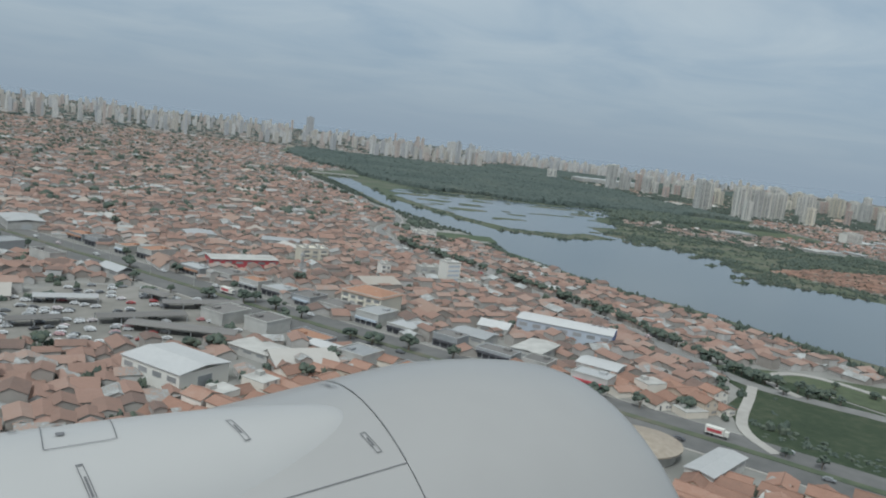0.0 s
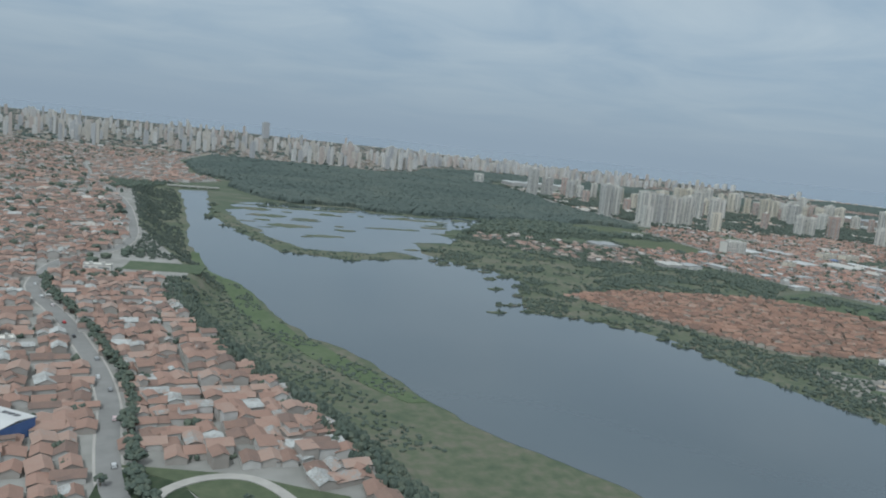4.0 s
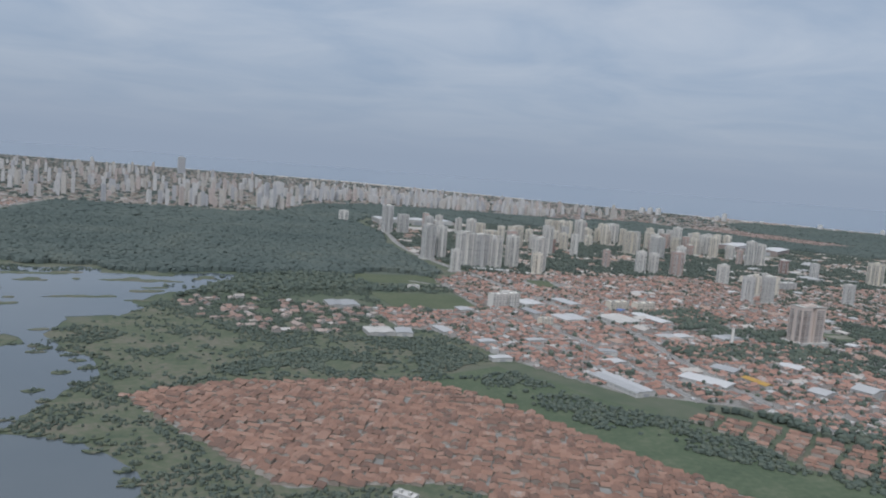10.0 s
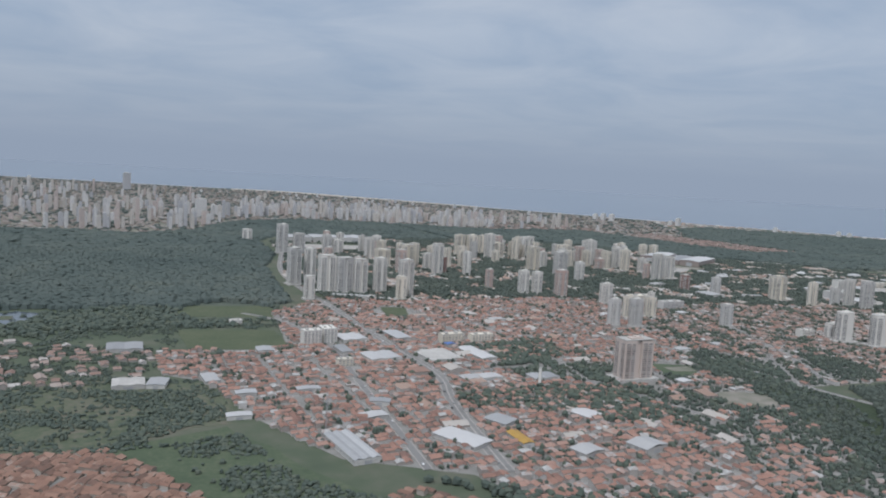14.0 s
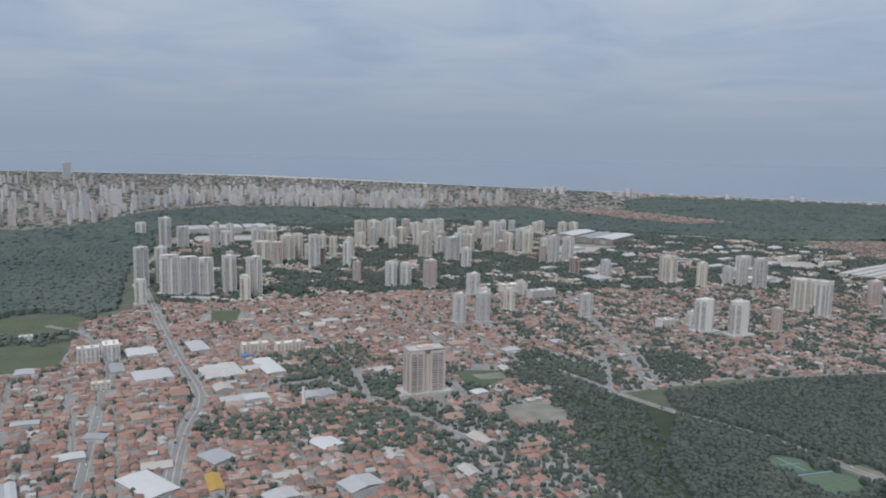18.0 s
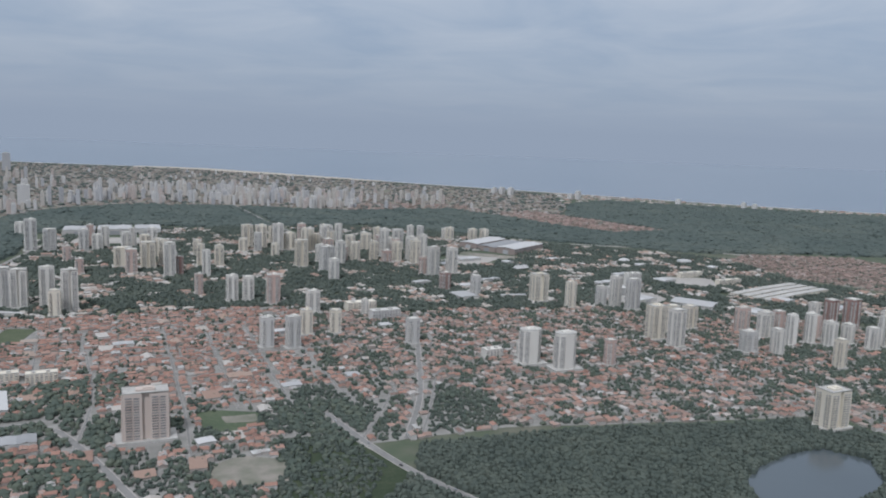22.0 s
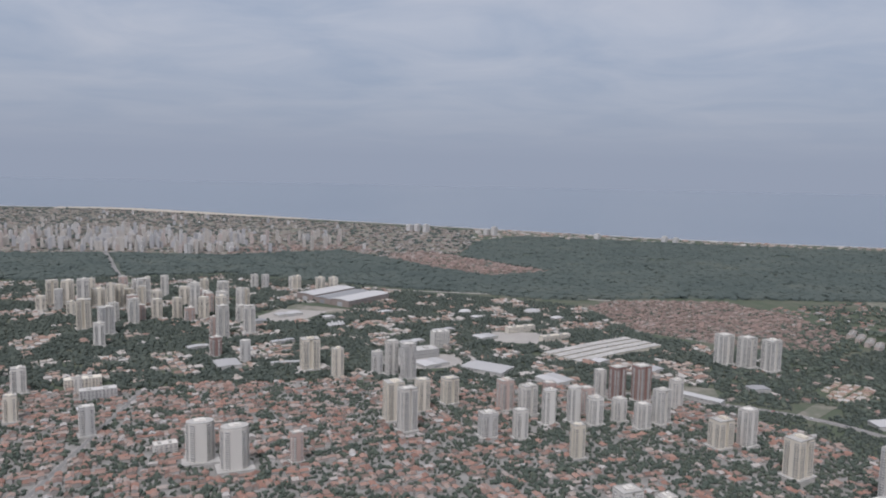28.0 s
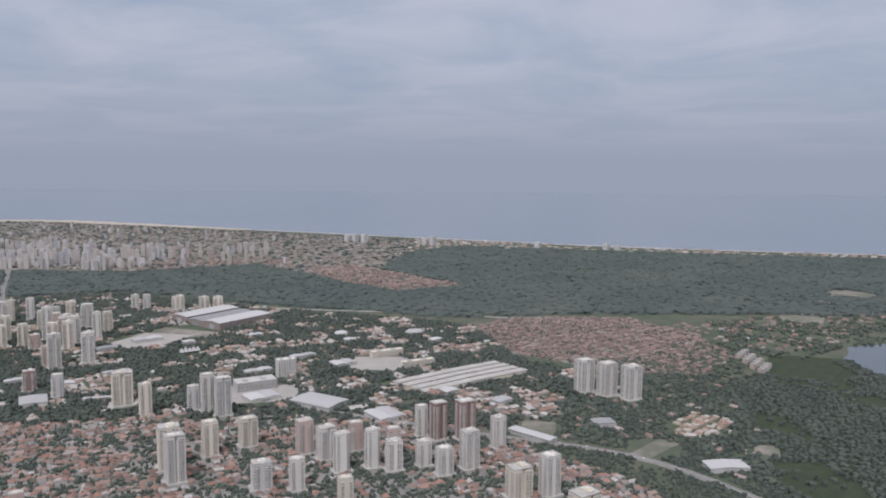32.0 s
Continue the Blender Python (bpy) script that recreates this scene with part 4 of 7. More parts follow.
tower_row([(1262, 468, 11.5, 25, "wr"), (1282, 468, 11.5, 25, "wr"), (1331, 510, 9, 22.5, "w"), (1340, 500, 12, 27, "bh"), (1358, 494, 14, 28, "bh"), (1293, 458, 11, 20, "w"), (1313, 458, 10, 17, "w"), (1320, 440, 11, 18, "w"), (1339, 444, 12, 25, "wh"),
           (1248, 408, 9, 22, "c"), (1348, 394, 15, 19, "ch"), (1366, 390, 12, 25, "w"), (1218, 313, 14, 24, "wh"), (1231, 300, 10, 24, "w"), (1143, 320, 19, 23, "ch"), (1358, 340, 16, 24, "ch")], "over the south quarter")
extra = np.random.default_rng(41)
for quarter, count in (([(890, 950), (1000, 880), (1120, 850), (1130, 990), (1010, 1090), (900, 1070)], 26), ([(690, 860), (770, 850), (880, 880), (880, 1060), (700, 1070)], 14)):
    while count:
        x, y = extra.uniform(680, 1140), extra.uniform(840, 1100)
        if inside(quarter, [x], [y])[0] and all((x - cx) ** 2 + (y - cy) ** 2 > 210 for cx, cy, _ in KEEP_OUT):
            tower_row([(round(x), round(y), extra.uniform(9, 13), extra.uniform(15, 29), str(extra.choice(["w", "wh", "c", "c", "ch", "p", "g"])))], "in the dense north quarter")
            count -= 1
tower_row([(1372, 290, 12, 34, "g"), (1331, 262, 15, 22, "w"), (1300, 480, 10, 20, "p"), (1372, 470, 10, 22, "w"), (1280, 500, 10, 20, "p"), (1033, 493, 12, 12, "w"), (628, 1176, 15, 17, "w")], "beside low houses")


# ---- sheds, blocks and campus buildings ----
def shed(x, y, w, d, h, turn, roof, label, rise=0.9, wall=None, bays=0, name="warehouse"):
    """A long hall with a low ridged sheet roof, a rolling door and a strip of windows."""
    t = thing(name, x, y, 0, turn, label, name.replace("_", " "))
    b = Build()
    b.box(0, 0, 0, w, d, h)
    part("wall", b, wall or M_SHEDWALL, t)
    spans = max(1, bays)
    for k in range(spans):
        r = Build()
        r.gable(-w / 2 + w / spans * (k + 0.5), 0, h, w / spans - 0.02, d, rise, 0, 0, 0.25 if spans == 1 else 0.0, 0.15)
        part("roof", r, roof, t)
    g_ = Build()
    g_.box(0, -d / 2 - 0.03, 0, w * 0.28, 0.06, h * 0.7)
    part("rolling_door", g_, M_METALG, t)
    for s in (-1, 1):
        n = max(2, int(d / 3.2))
        q = Build()
        for k in range(n):
            q.box(s * (w / 2 + 0.02), -d / 2 + d * (k + 0.5) / n, h * 0.55, 0.05, d / n * 0.6, h * 0.25)
        tagged(part("window_strip", q, M_GLASS, t), kind="stuff")
    KEEP_OUT.extend((x + math.cos(turn + math.pi / 2) * f, y + math.sin(turn + math.pi / 2) * f, w * 0.5 + 1.0) for f in np.linspace(-(d - w) / 2, (d - w) / 2, max(1, int(d / max(w, 1) + 1))) if d >= w)
    if d < w:
        KEEP_OUT.extend((x + math.cos(turn) * f, y + math.sin(turn) * f, d * 0.5 + 1.0) for f in np.linspace(-(w - d) / 2, (w - d) / 2, int(w / max(d, 1) + 1)))
    return t


def block(x, y, w, d, floors, turn, paint, label, name="apartment_block"):
    """A low block with rows of windows, a parapet and roof tanks."""
    t = thing(name, x, y, 0, turn, label, name.replace("_", " "))
    h = floors * 1.41 + 0.5
    b = Build()
    b.box(0, 0, 0, w, d, h)
    part("wall", b, paint, t)
    n = max(2, int(w / 2.4))
    for k in range(n):
        for side in (-1, 1):
            ob = part("window_column", strip_cached(floors, w / n * 0.7, "window" if k % 2 else "balcony", paint), None, t)
            tagged(ob, kind="stuff")
            ob.matrix_basis = Matrix.Rotation(0 if side < 0 else math.pi, 4, "Z") @ Matrix.Translation((-w / 2 + w * (k + 0.5) / n, -d / 2 - 0.004, 0))
    r = Build()
    for sx, sy, px, py in ((w + 0.2, 0.2, 0, -d / 2), (w + 0.2, 0.2, 0, d / 2), (0.2, d - 0.2, -w / 2, 0), (0.2, d - 0.2, w / 2, 0)):
        r.box(px, py, h, sx, sy, 0.35)
    r.box(w * 0.2, 0, h, w * 0.12, d * 0.4, 1.0)
    r.box(-w * 0.25, 0, h, w * 0.12, d * 0.4, 1.0)
    part("roof", r, M_CONCRETE, t)
    KEEP_OUT.extend((x + math.cos(turn) * f, y + math.sin(turn) * f, d * 0.6 + 0.5) for f in np.linspace(-w / 2, w / 2, int(w / d + 2)))
    return t


WH, GY = "warehouse with a white sheet-metal roof", "warehouse with a weathered grey sheet roof"
hall = shed(100.7, 169, 8.5, 24, 3.6, math.radians(51), M_METAL, "long blue-grey hall with a white sheet roof", 0.5, M_HALL)
b = Build()
b.box(0, -12.12, 0.2, 8.3, 0.12, 3.2)
b.box(0, -12.2, 3.3, 8.7, 0.1, 0.35)
part("blue_front", b, M_BLUE, hall)
for k in range(3):
    b = Build()
    b.box(1.9, -9.5 + 1.5 * k, 3.95, 1.6, 1.1, 0.12)
    part("roof_vent", b, M_DARK, hall)
shed(6, 136, 11, 14, 3.6, math.radians(40), M_METAL, "white warehouse with a pale sheet roof", 0.6, M_TOWERWHITE)
shed(37, 149, 4, 12, 2.0, math.radians(38), M_METAL, "low white sheet-roofed shed beside a yard", 0.5)
shed(22, 150, 7, 10, 1.8, math.radians(40), M_CONCRETE, "low flat-roofed workshop beside a yard", 0.15)
shed(82, 171, 6.5, 7.5, 2.2, math.radians(50), M_METAL, "white barrel-roofed hall among houses", 1.0)
shed(73, 163, 7, 9, 2.2, math.radians(40), M_METALG, "dark grey shop hall beside the avenue", 0.4)
shed(84, 153, 7, 12, 2.2, math.radians(-50), M_CONCRETE, "beige flat-roofed workshop beside the avenue", 0.3)
shed(94, 141, 7, 9, 2.2, math.radians(40), M_METAL, "pale-roofed workshop beside the avenue", 0.4)
shed(27, 238, 8, 20, 2.8, math.radians(-80), M_CONCRETE, "shop hall with a red front and pale roof", 0.3, M_REDP)
shed(-39, 285, 11, 16, 2.8, math.radians(20), M_METAL, "white-roofed hall among red roofs", 0.5)
shed(17, 284, 10, 10, 2.2, math.radians(10), M_METALG, "blue-grey roofed hall among red roofs", 0.4)
shed(-7, 215, 5, 9, 2.4, math.radians(35), M_METALG, "curved grey-walled hall beside the avenue", 0.9)
shed(45, 281, 8, 13, 2.2, math.radians(80), M_METALG, "dark-roofed depot among red roofs", 0.3)
t = thing("office_block", 92, 232, 0.06, 0.25, "plain white office block above red roofs", "office block")
b = Build()
b.box(0, 0, 0, 5.2, 4.8, 6.6)
part("wall", b, M_TOWERWHITE, t)
for k in range(4):
    for n, (px, py, sx, sy) in enumerate(((0, -2.42, 4.4, 0.05), (2.62, 0, 0.05, 4.0))):
        b = Build()
        b.box(px, py, 0.8 + 1.45 * k, sx, sy, 0.55)
        part("window_band", b, M_HALL, t)
b = Build()
b.box(0, 0, 6.6, 5.4, 5.0, 0.2)
b.box(-0.8, 0.5, 6.8, 1.8, 1.6, 0.8)
part("roof", b, M_CONCRETE, t)
KEEP_OUT.append((92, 232, 5))
block(97, 226, 6, 4, 1, 0.25, M_TOWERWHITE, "low white annex with a flat roof")
block(88, 239, 9, 4, 2, 0.1, M_CONCRETE, "grey two-storey block behind a white one")
block(51, 253, 9, 6, 3, 0.2, M_TOWERCREAM, "cream apartment block above red roofs")
block(70, 232, 3.2, 3, 3, 0.2, M_TOWERWHITE, "narrow white house above red roofs")
block(114, 323, 10, 4, 2, -0.1, M_TOWERWHITE, "long white school building by the river", "school")
# three storeys under a hipped tile roof
t = block(55, 190, 12, 10, 3, math.radians(-49), M_TOWERCREAM, "cream three-storey block with hipped orange tile roof")
b = Build()
w, d, h = 6.5, 5.5, 4.75
b.face([(-w, -d, h), (w, -d, h), (2.2, 0, h + 1.5), (-2.2, 0, h + 1.5)])
b.face([(w, d, h), (-w, d, h), (-2.2, 0, h + 1.5), (2.2, 0, h + 1.5)])
b.face([(w, -d, h), (w, d, h), (2.2, 0, h + 1.5)])
b.face([(-w, d, h), (-w, -d, h), (-2.2, 0, h + 1.5)])
b.face([(-w, d, h), (w, d, h), (w, -d, h), (-w, -d, h)])
part("hipped_roof", b, M_ORANGE, t)


def canopy(x, y, w, d, h, turn, roof, label):
    """A long low roof on posts, open at its sides."""
    t = thing("canopy", x, y, 0.1, turn, label, "canopy", "yard canopies")
    b = Build()
    b.gable(0, 0, h, d, w, 0.35, 0, math.pi / 2, 0.1, 0.12)
    part("roof", b, roof, t)
    n = max(2, int(w / 4))
    for k in range(n + 1):
        for s in (-1, 1):
            b = Build()
            b.box(-w / 2 + w * k / n, s * d * 0.45, 0, 0.14, 0.14, h + 0.05)
            part("post", b, M_METALG, t)


for x, y, w, d, turn in [(0, 172, 18, 4, 0.25), (8, 163, 22, 4.5, -0.3), (13, 185, 18, 4, 0.12), (-16, 186, 13, 4, 0.1), (-20, 167, 10, 3.5, 0.3), (3, 192, 8, 3.5, -0.8)]:
    canopy(x, y, w, d, 1.5, turn, M_DARKROOF if w != 13 else M_METAL, "long low dark canopy over the car yard" if w != 13 else "long low white canopy over parked cars")
KEEP_POLY.append([(-30, 156), (-32, 186), (-20, 208), (4, 205), (24, 184), (24, 160), (10, 154), (-11, 151)])


def shop(x, y, w, d, h, turn, wall, sign, label):
    """A flat-roofed shop: parapet, glazed front, sign band, rooftop boxes."""
    t = thing("shop", x, y, 0.06, turn, label, "shop", "avenue shops")
    b = Build()
    b.box(0, 0, 0, w, d, h)
    part("wall", b, wall, t)
    b = Build()
    for sx, sy, px, py in ((w + 0.1, 0.16, 0, -d / 2), (w + 0.1, 0.16, 0, d / 2), (0.16, d - 0.1, -w / 2, 0), (0.16, d - 0.1, w / 2, 0)):
        b.box(px, py, h, sx, sy, 0.3)
    part("parapet", b, wall, t)
    b = Build()
    b.box(0, 0, h - 0.02, w - 0.3, d - 0.3, 0.08)
    b.box(w * 0.2, d * 0.2, h + 0.06, w * 0.2, d * 0.2, 0.5)
    part("roof", b, (M_METALG, M_DARKROOF, M_ORANGE)[int(x * 3) % 3], t)
    b = Build()
    n = max(2, int(w / 1.6))
    for k in range(n):
        b.box(-w / 2 + w * (k + 0.5) / n, -d / 2 - 0.03, 0.1, w / n * 0.8, 0.05, 1.0)
    part("shop_window", b, M_DARK, t)
    b = Build()
    b.box(0, -d / 2 - 0.3, 1.2, w * 0.92, 0.6, 0.45, bottom=True)
    part("sign_band", b, sign, t)
    KEEP_OUT.append((x, y, max(w, d) * 0.62))


shops = np.random.default_rng(88)
dx, dy = 0.623, -0.782
for side, spans in ((1, [(-62, 9), (-50, 8), (-38, 7), (-28, 8), (-7, 9), (4, 7), (14, 8), (24, 8), (33, 9), (43, 9), (54, 9), (64, 8), (76, 7), (88, 9), (99, 7), (110, 8)]), (-1, [(-70, 9), (-52, 8), (-36, 9), (34, 8), (45, 9), (58, 9), (71, 8), (84, 8)])):
    for k, w in spans:
        d = shops.uniform(4.5, 9)
        w, k = w * shops.uniform(0.7, 1.05), k + shops.uniform(-1, 1)
        off = (9.6 + d / 2 + shops.uniform(0, 2.2)) * side
        wall = [M_CONCRETE, M_SHEDWALL, M_METALG, M_METALG, M_CONCRETE][int(shops.integers(5))]
        sign = [M_DARK, M_METALG, M_DARK, M_REDP, M_ORANGE, M_DARK, M_HALL][int(shops.integers(7))]
        shop(8 + dx * k - dy * off, 211 + dy * k + dx * off, w, d, shops.uniform(1.9, 3.0), math.atan2(dy, dx) + (0 if side > 0 else math.pi), wall, sign, "flat-roofed shop with glazed front by the avenue")
# fan-roofed restaurant and its white canopy
t = thing("restaurant", 76, 101, 0.06, 0, "sandy round-roofed restaurant beside the avenue", "restaurant")
b = Build()
b.drum(0, 0, 0, 7, 6, 2.0, 20)
part("wall", b, M_SHEDWALL, t)
b = Build()
b.drum(0, 0, 2.0, 8, 7, 0.25, 24)
b.drum(0, 0, 2.25, 7.9, 6.9, 1.5, 24, 0, 0.12)
part("roof", b, M_SANDROOF, t)
KEEP_OUT.append((76, 101, 9))
shed(85, 92, 4.5, 13, 2.2, math.radians(-62), M_METAL, "long white-roofed canopy hall beside the avenue", 0.3)
for x, y, w, d, turn, roof in [(626, 484, 22, 20, 0.15, M_METAL), (620, 539, 19, 20, 0.15, M_METAL), (606, 505, 8, 20, 0.1, M_METALG), (656, 542, 12, 26, 0.15, M_METALG), (665, 480, 24, 28, 0.15, M_CONCRETE), (694, 482, 12, 34, 0.15, M_METAL),
                               (672, 425, 26, 10, 0.05, M_METAL), (712, 420, 18, 12, 0.1, M_METALG), (472, 448, 17, 15, 0.0, M_CONCRETE), (487, 446, 10, 14, -0.2, M_METALG), (469, 531, 22, 19, 0.0, M_METALG), (555, 512, 11, 12, 0.0, M_METALG)]:
    shed(x, y, w, d, 2.3, turn, roof, WH if roof is M_METAL else GY, 0.45, bays=2 if w > 14 else 0)
for x, y, w, d, turn, roof in [(565, 421, 13, 6, 0.0, M_METAL), (531, 420, 11, 7, 0.0, M_METALG), (523, 383, 12, 6, 0.0, M_METAL), (598, 392, 11, 7, -0.4, M_METALG), (515, 451, 8, 17, 0.1, M_METAL), (588, 370, 13, 8, 0.2, M_METAL), (620, 330, 14, 26, 0.5, M_METAL), (650, 350, 12, 14, 0.5, M_METALG), (700, 350, 12, 14, 0.4, M_METAL),
                               (760, 590, 14, 8, 0.1, M_METAL), (875, 600, 12, 7, 0.1, M_METAL), (800, 395, 9, 7, 0.2, M_METAL), (858, 470, 12, 7, 0.1, M_METAL), (960, 600, 10, 8, 0.1, M_METAL), (900, 480, 9, 8, 0.1, M_METAL)]:
    shed(x, y, w, d, 2.0, turn, roof, WH if roof is M_METAL else GY, 0.35)
shed(566, 330, 13, 36, 2.4, 0.16, M_METALG, "large grey factory hall with a sheet roof", 0.6, bays=3)
shed(646, 321, 6, 17, 3.0, 0.05, M_YELLOW, "yellow-roofed hall between grey sheds", 0.6)
shed(684, 506, 7, 5, 3.0, 0.15, M_BLUE, "small hall with a blue sheet roof", 0.5)
shed(666, 706, 40, 5, 2.2, -0.37, M_METAL, "long low white podium hall before the towers", 0.3)
shed(670, 300, 13, 10, 3.0, 0.3, M_METAL, WH, 0.8)
shed(703, 300, 16, 12, 3.0, 0.3, M_METAL, WH, 1.2)
shed(1069, 690, 20, 24, 3.4, 0.1, M_METAL, "white-roofed hall among dark trees", 0.5)
shed(1118, 681, 27, 5, 2.4, -0.1, M_METAL, "long low white-roofed shelter", 0.3)
shed(1404, 480, 9, 36, 3.0, 0.45, M_METAL, "long white-roofed hall by the trunk road", 0.4)
shed(1466, 484, 16, 12, 3.0, -0.2, M_METALG, "grey-roofed hall among dark trees", 0.5)
shed(1281, 609, 26, 40, 3.4, 0.65, M_METAL, "large white-roofed hall beside the campus", 0.8)
shed(1492, 384, 26, 14, 3.0, -0.3, M_METAL, "large pale-roofed hall by the trunk road", 0.7)
for x, y, w, d in [ (1240, 640, 26, 20), (1320, 560, 22, 26), (1390, 600, 14, 12), (1420, 560, 16, 12), (1450, 780, 14, 10), (1362, 812, 11, 9), (1300, 760, 26, 9), (1250, 720, 26, 10), (1090, 735, 13, 10), (1130, 760, 24, 6),
                   (1270, 870, 18, 8), (1200, 860, 12, 10), (1160, 890, 30, 14), (1120, 860, 20, 12), (1330, 720, 22, 16), (1050, 760, 20, 8)]:
    shed(x, y, w, d, 3.0, 0.25, M_METAL if (x + y) % 3 else M_METALG, "low hall with a pale roof among campus trees", 0.6, bays=2 if w > 20 else 0)
for k in range(4):
    shed(1412 + 4 * k, 652 - 11 * k, 118, 8.5, 3.2, 0.27, M_CONCRETE, "long pale university hall in parallel rows", 0.7, M_TOWERCREAM, name="university_hall")
for k in range(3):
    shed(1247 - 16 * (k - 1), 975 + 26 * (k - 1), 29, 78, 8.0 - 1.5 * (k == 1), 0.576 - math.pi / 2, M_METAL if k != 1 else M_METALG, "large pale-roofed exhibition hall with brown walls", 1.2, M_HALLBROWN, name="exhibition_hall")
for k, (x, w) in enumerate([(700, 40), (745, 44), (788, 34)]):
    shed(x, 1178 + 6 * math.sin(k), w, 44, 8.0, 0.0, M_METAL, "large white-roofed shopping centre", 0.8, bays=2, name="shopping_centre")
for x, y, w, d, n, p in [(956, 662, 27, 10, 5, M_TOWERCREAM), (968, 628, 26, 9, 5, M_TOWERGREY), (1272, 700, 17, 9, 11, M_TOWERWHITE), (1240, 672, 34, 16, 5, M_TOWERGREY), (1380, 738, 34, 7, 4, M_TOWERCREAM), (1395, 690, 34, 7, 4, M_TOWERCREAM),
                         (589, 529, 13, 8, 7, M_TOWERWHITE), (602, 536, 10, 14, 7, M_TOWERWHITE), (692, 524, 18, 7, 4, M_TOWERCREAM), (714, 520, 18, 7, 4, M_TOWERCREAM), (598, 470, 10, 5, 3, M_TOWERCREAM), (546, 600, 9, 5, 2, M_TOWERWHITE),
                         (1010, 500, 14, 8, 4, M_TOWERWHITE)] + [(1686 + 9 * (k % 3) + 7 * (k // 3), 552 + 6 * (k % 3) + 17 * (k // 3), 7, 5, 3, (M_TOWERBEIGE, M_TOWERGREY, M_TOWERBEIGE)[k % 3]) for k in range(12)]:
    block(x, y, w, d, n, 0.1, p, "low pale apartment block with rows of windows")
block(420.7, 193.5, 11, 4, 2, -1.53, M_TOWERBEIGE, "long cream two-storey house with rows of windows", "terraced_house")
block(415.6, 225.7, 7.5, 3.6, 1, -0.87, M_TOWERGREY, "long low pale house at the quarter's edge", "terraced_house")
for x, y, turn in [(400, 191, 0.4), (389, 204, 0.9), (396, 184, 0.2), (408, 186, -0.5), (381, 200, 1.2)]:
    shed(x, y, 3.0, 2.2, 1.3, turn, M_SANDROOF, "small shack with a rusty sheet roof on waste ground", 0.3, name="shack")

# white peaked tents
t = thing("event_tent", 1198, 820, 0, 0.2, "white peaked event tent on a clearing", "tent")
b = Build()
for k in range(5):
    b.drum(-8 + 4 * k, 0, 2.0, 2.6, 5, 0.3, 8, 0, 0.9)
    b.drum(-8 + 4 * k, 0, 2.3, 2.4, 4.6, 3.2 + (k % 2), 8, 0, 0.06)
part("canopy", b, M_METAL, t)
for k in range(6):
    q = Build()
    q.box(-10 + 4 * k, -4.4, 0, 0.2, 0.2, 2.2)
    part("pole", q, M_CONCRETE, t)
KEEP_OUT.append((1198, 820, 12))
# domed hall
for x, y, r in [(1362, 846, 8), (1442, 826, 11)]:
    t = thing("domed_hall", x, y, 0, 0, "white domed sports hall among trees", "hall")
    b = Build()
    b.drum(0, 0, 0, r, r * 0.7, 2.5, 16)
    part("wall", b, M_SHEDWALL, t)
    b = Build()
    b.drum(0, 0, 2.5, r, r * 0.7, 1.6, 16, 0, 0.75)
    b.drum(0, 0, 4.1, r * 0.75, r * 0.52, 0.9, 16, 0, 0.3)
    part("roof", b, M_METAL, t)
    KEEP_OUT.append((x, y, r + 1))

GLADES = [(1930, 1560, 38, 22, M_WASTE, "pale sandy glade in the coastal wood"), (1870, 1370, 34, 18, M_WASTE, "pale sandy glade in the coastal wood"), (1910, 1200, 60, 20, M_FIELD, "light green glade in the coastal wood"), (1985, 985, 42, 10, M_WASTE, "narrow sandy glade in the wood"), (1700, 1330, 50, 16, M_FIELD, "light green glade in the coastal wood"), (2200, 1180, 60, 20, M_FIELD, "light green glade in the coastal wood")]

# ---- sports fields and bare ground ----
def lot(name, poly, mat, label, ragged=1.0, layer=[0]):
    """A flat plot of ground, kept free of houses."""
    layer[0] += 1
    sheet(name, poly, 0.126 + 0.0035 * layer[0], mat, label, 6, ragged, len(label))
    cx, cy = sum(p[0] for p in poly) / len(poly), sum(p[1] for p in poly) / len(poly)
    KEEP_OUT.append((cx, cy, min(math.hypot(p[0] - cx, p[1] - cy) for p in poly) * 0.95))


lot("sports_field", [(121, 332), (152, 327), (155, 345), (125, 350)], M_GRASS, "walled green playing field by the river")
lot("meadow", [(501, 633), (584, 620), (582, 668), (516, 675)], M_FIELD, "light green clearing before the mangrove wood")
lot("sports_field", [(502, 583), (571, 575), (573, 514), (508, 524)], M_FIELD, "open green field with a path")
lot("sports_field", [(884, 270), (904, 267), (910, 250), (886, 252)], M_COURT, "green sports pitch with pale blue lines", 0)
lot("sports_field", [(880, 250), (910, 247), (913, 233), (890, 224)], M_COURT, "green training pitch in the park", 0)
lot("clearing", [(908, 282), (919, 266), (930, 237), (941, 200), (924, 200), (917, 226), (915, 251), (908, 268)], M_WASTE, "pale dirt shoulder along the park road", 0.4)
lot("car_yard", [(-28, 156), (-30, 184), (-18, 206), (4, 203), (22, 184), (22, 160), (8, 155), (-11, 153)], M_DUST, "dusty yard crowded with parked cars")
lot("clearing", [(362, 190), (370, 228), (395, 212), (430, 200), (440, 160), (380, 150)], M_DUST, "bare dusty waste ground by the river")
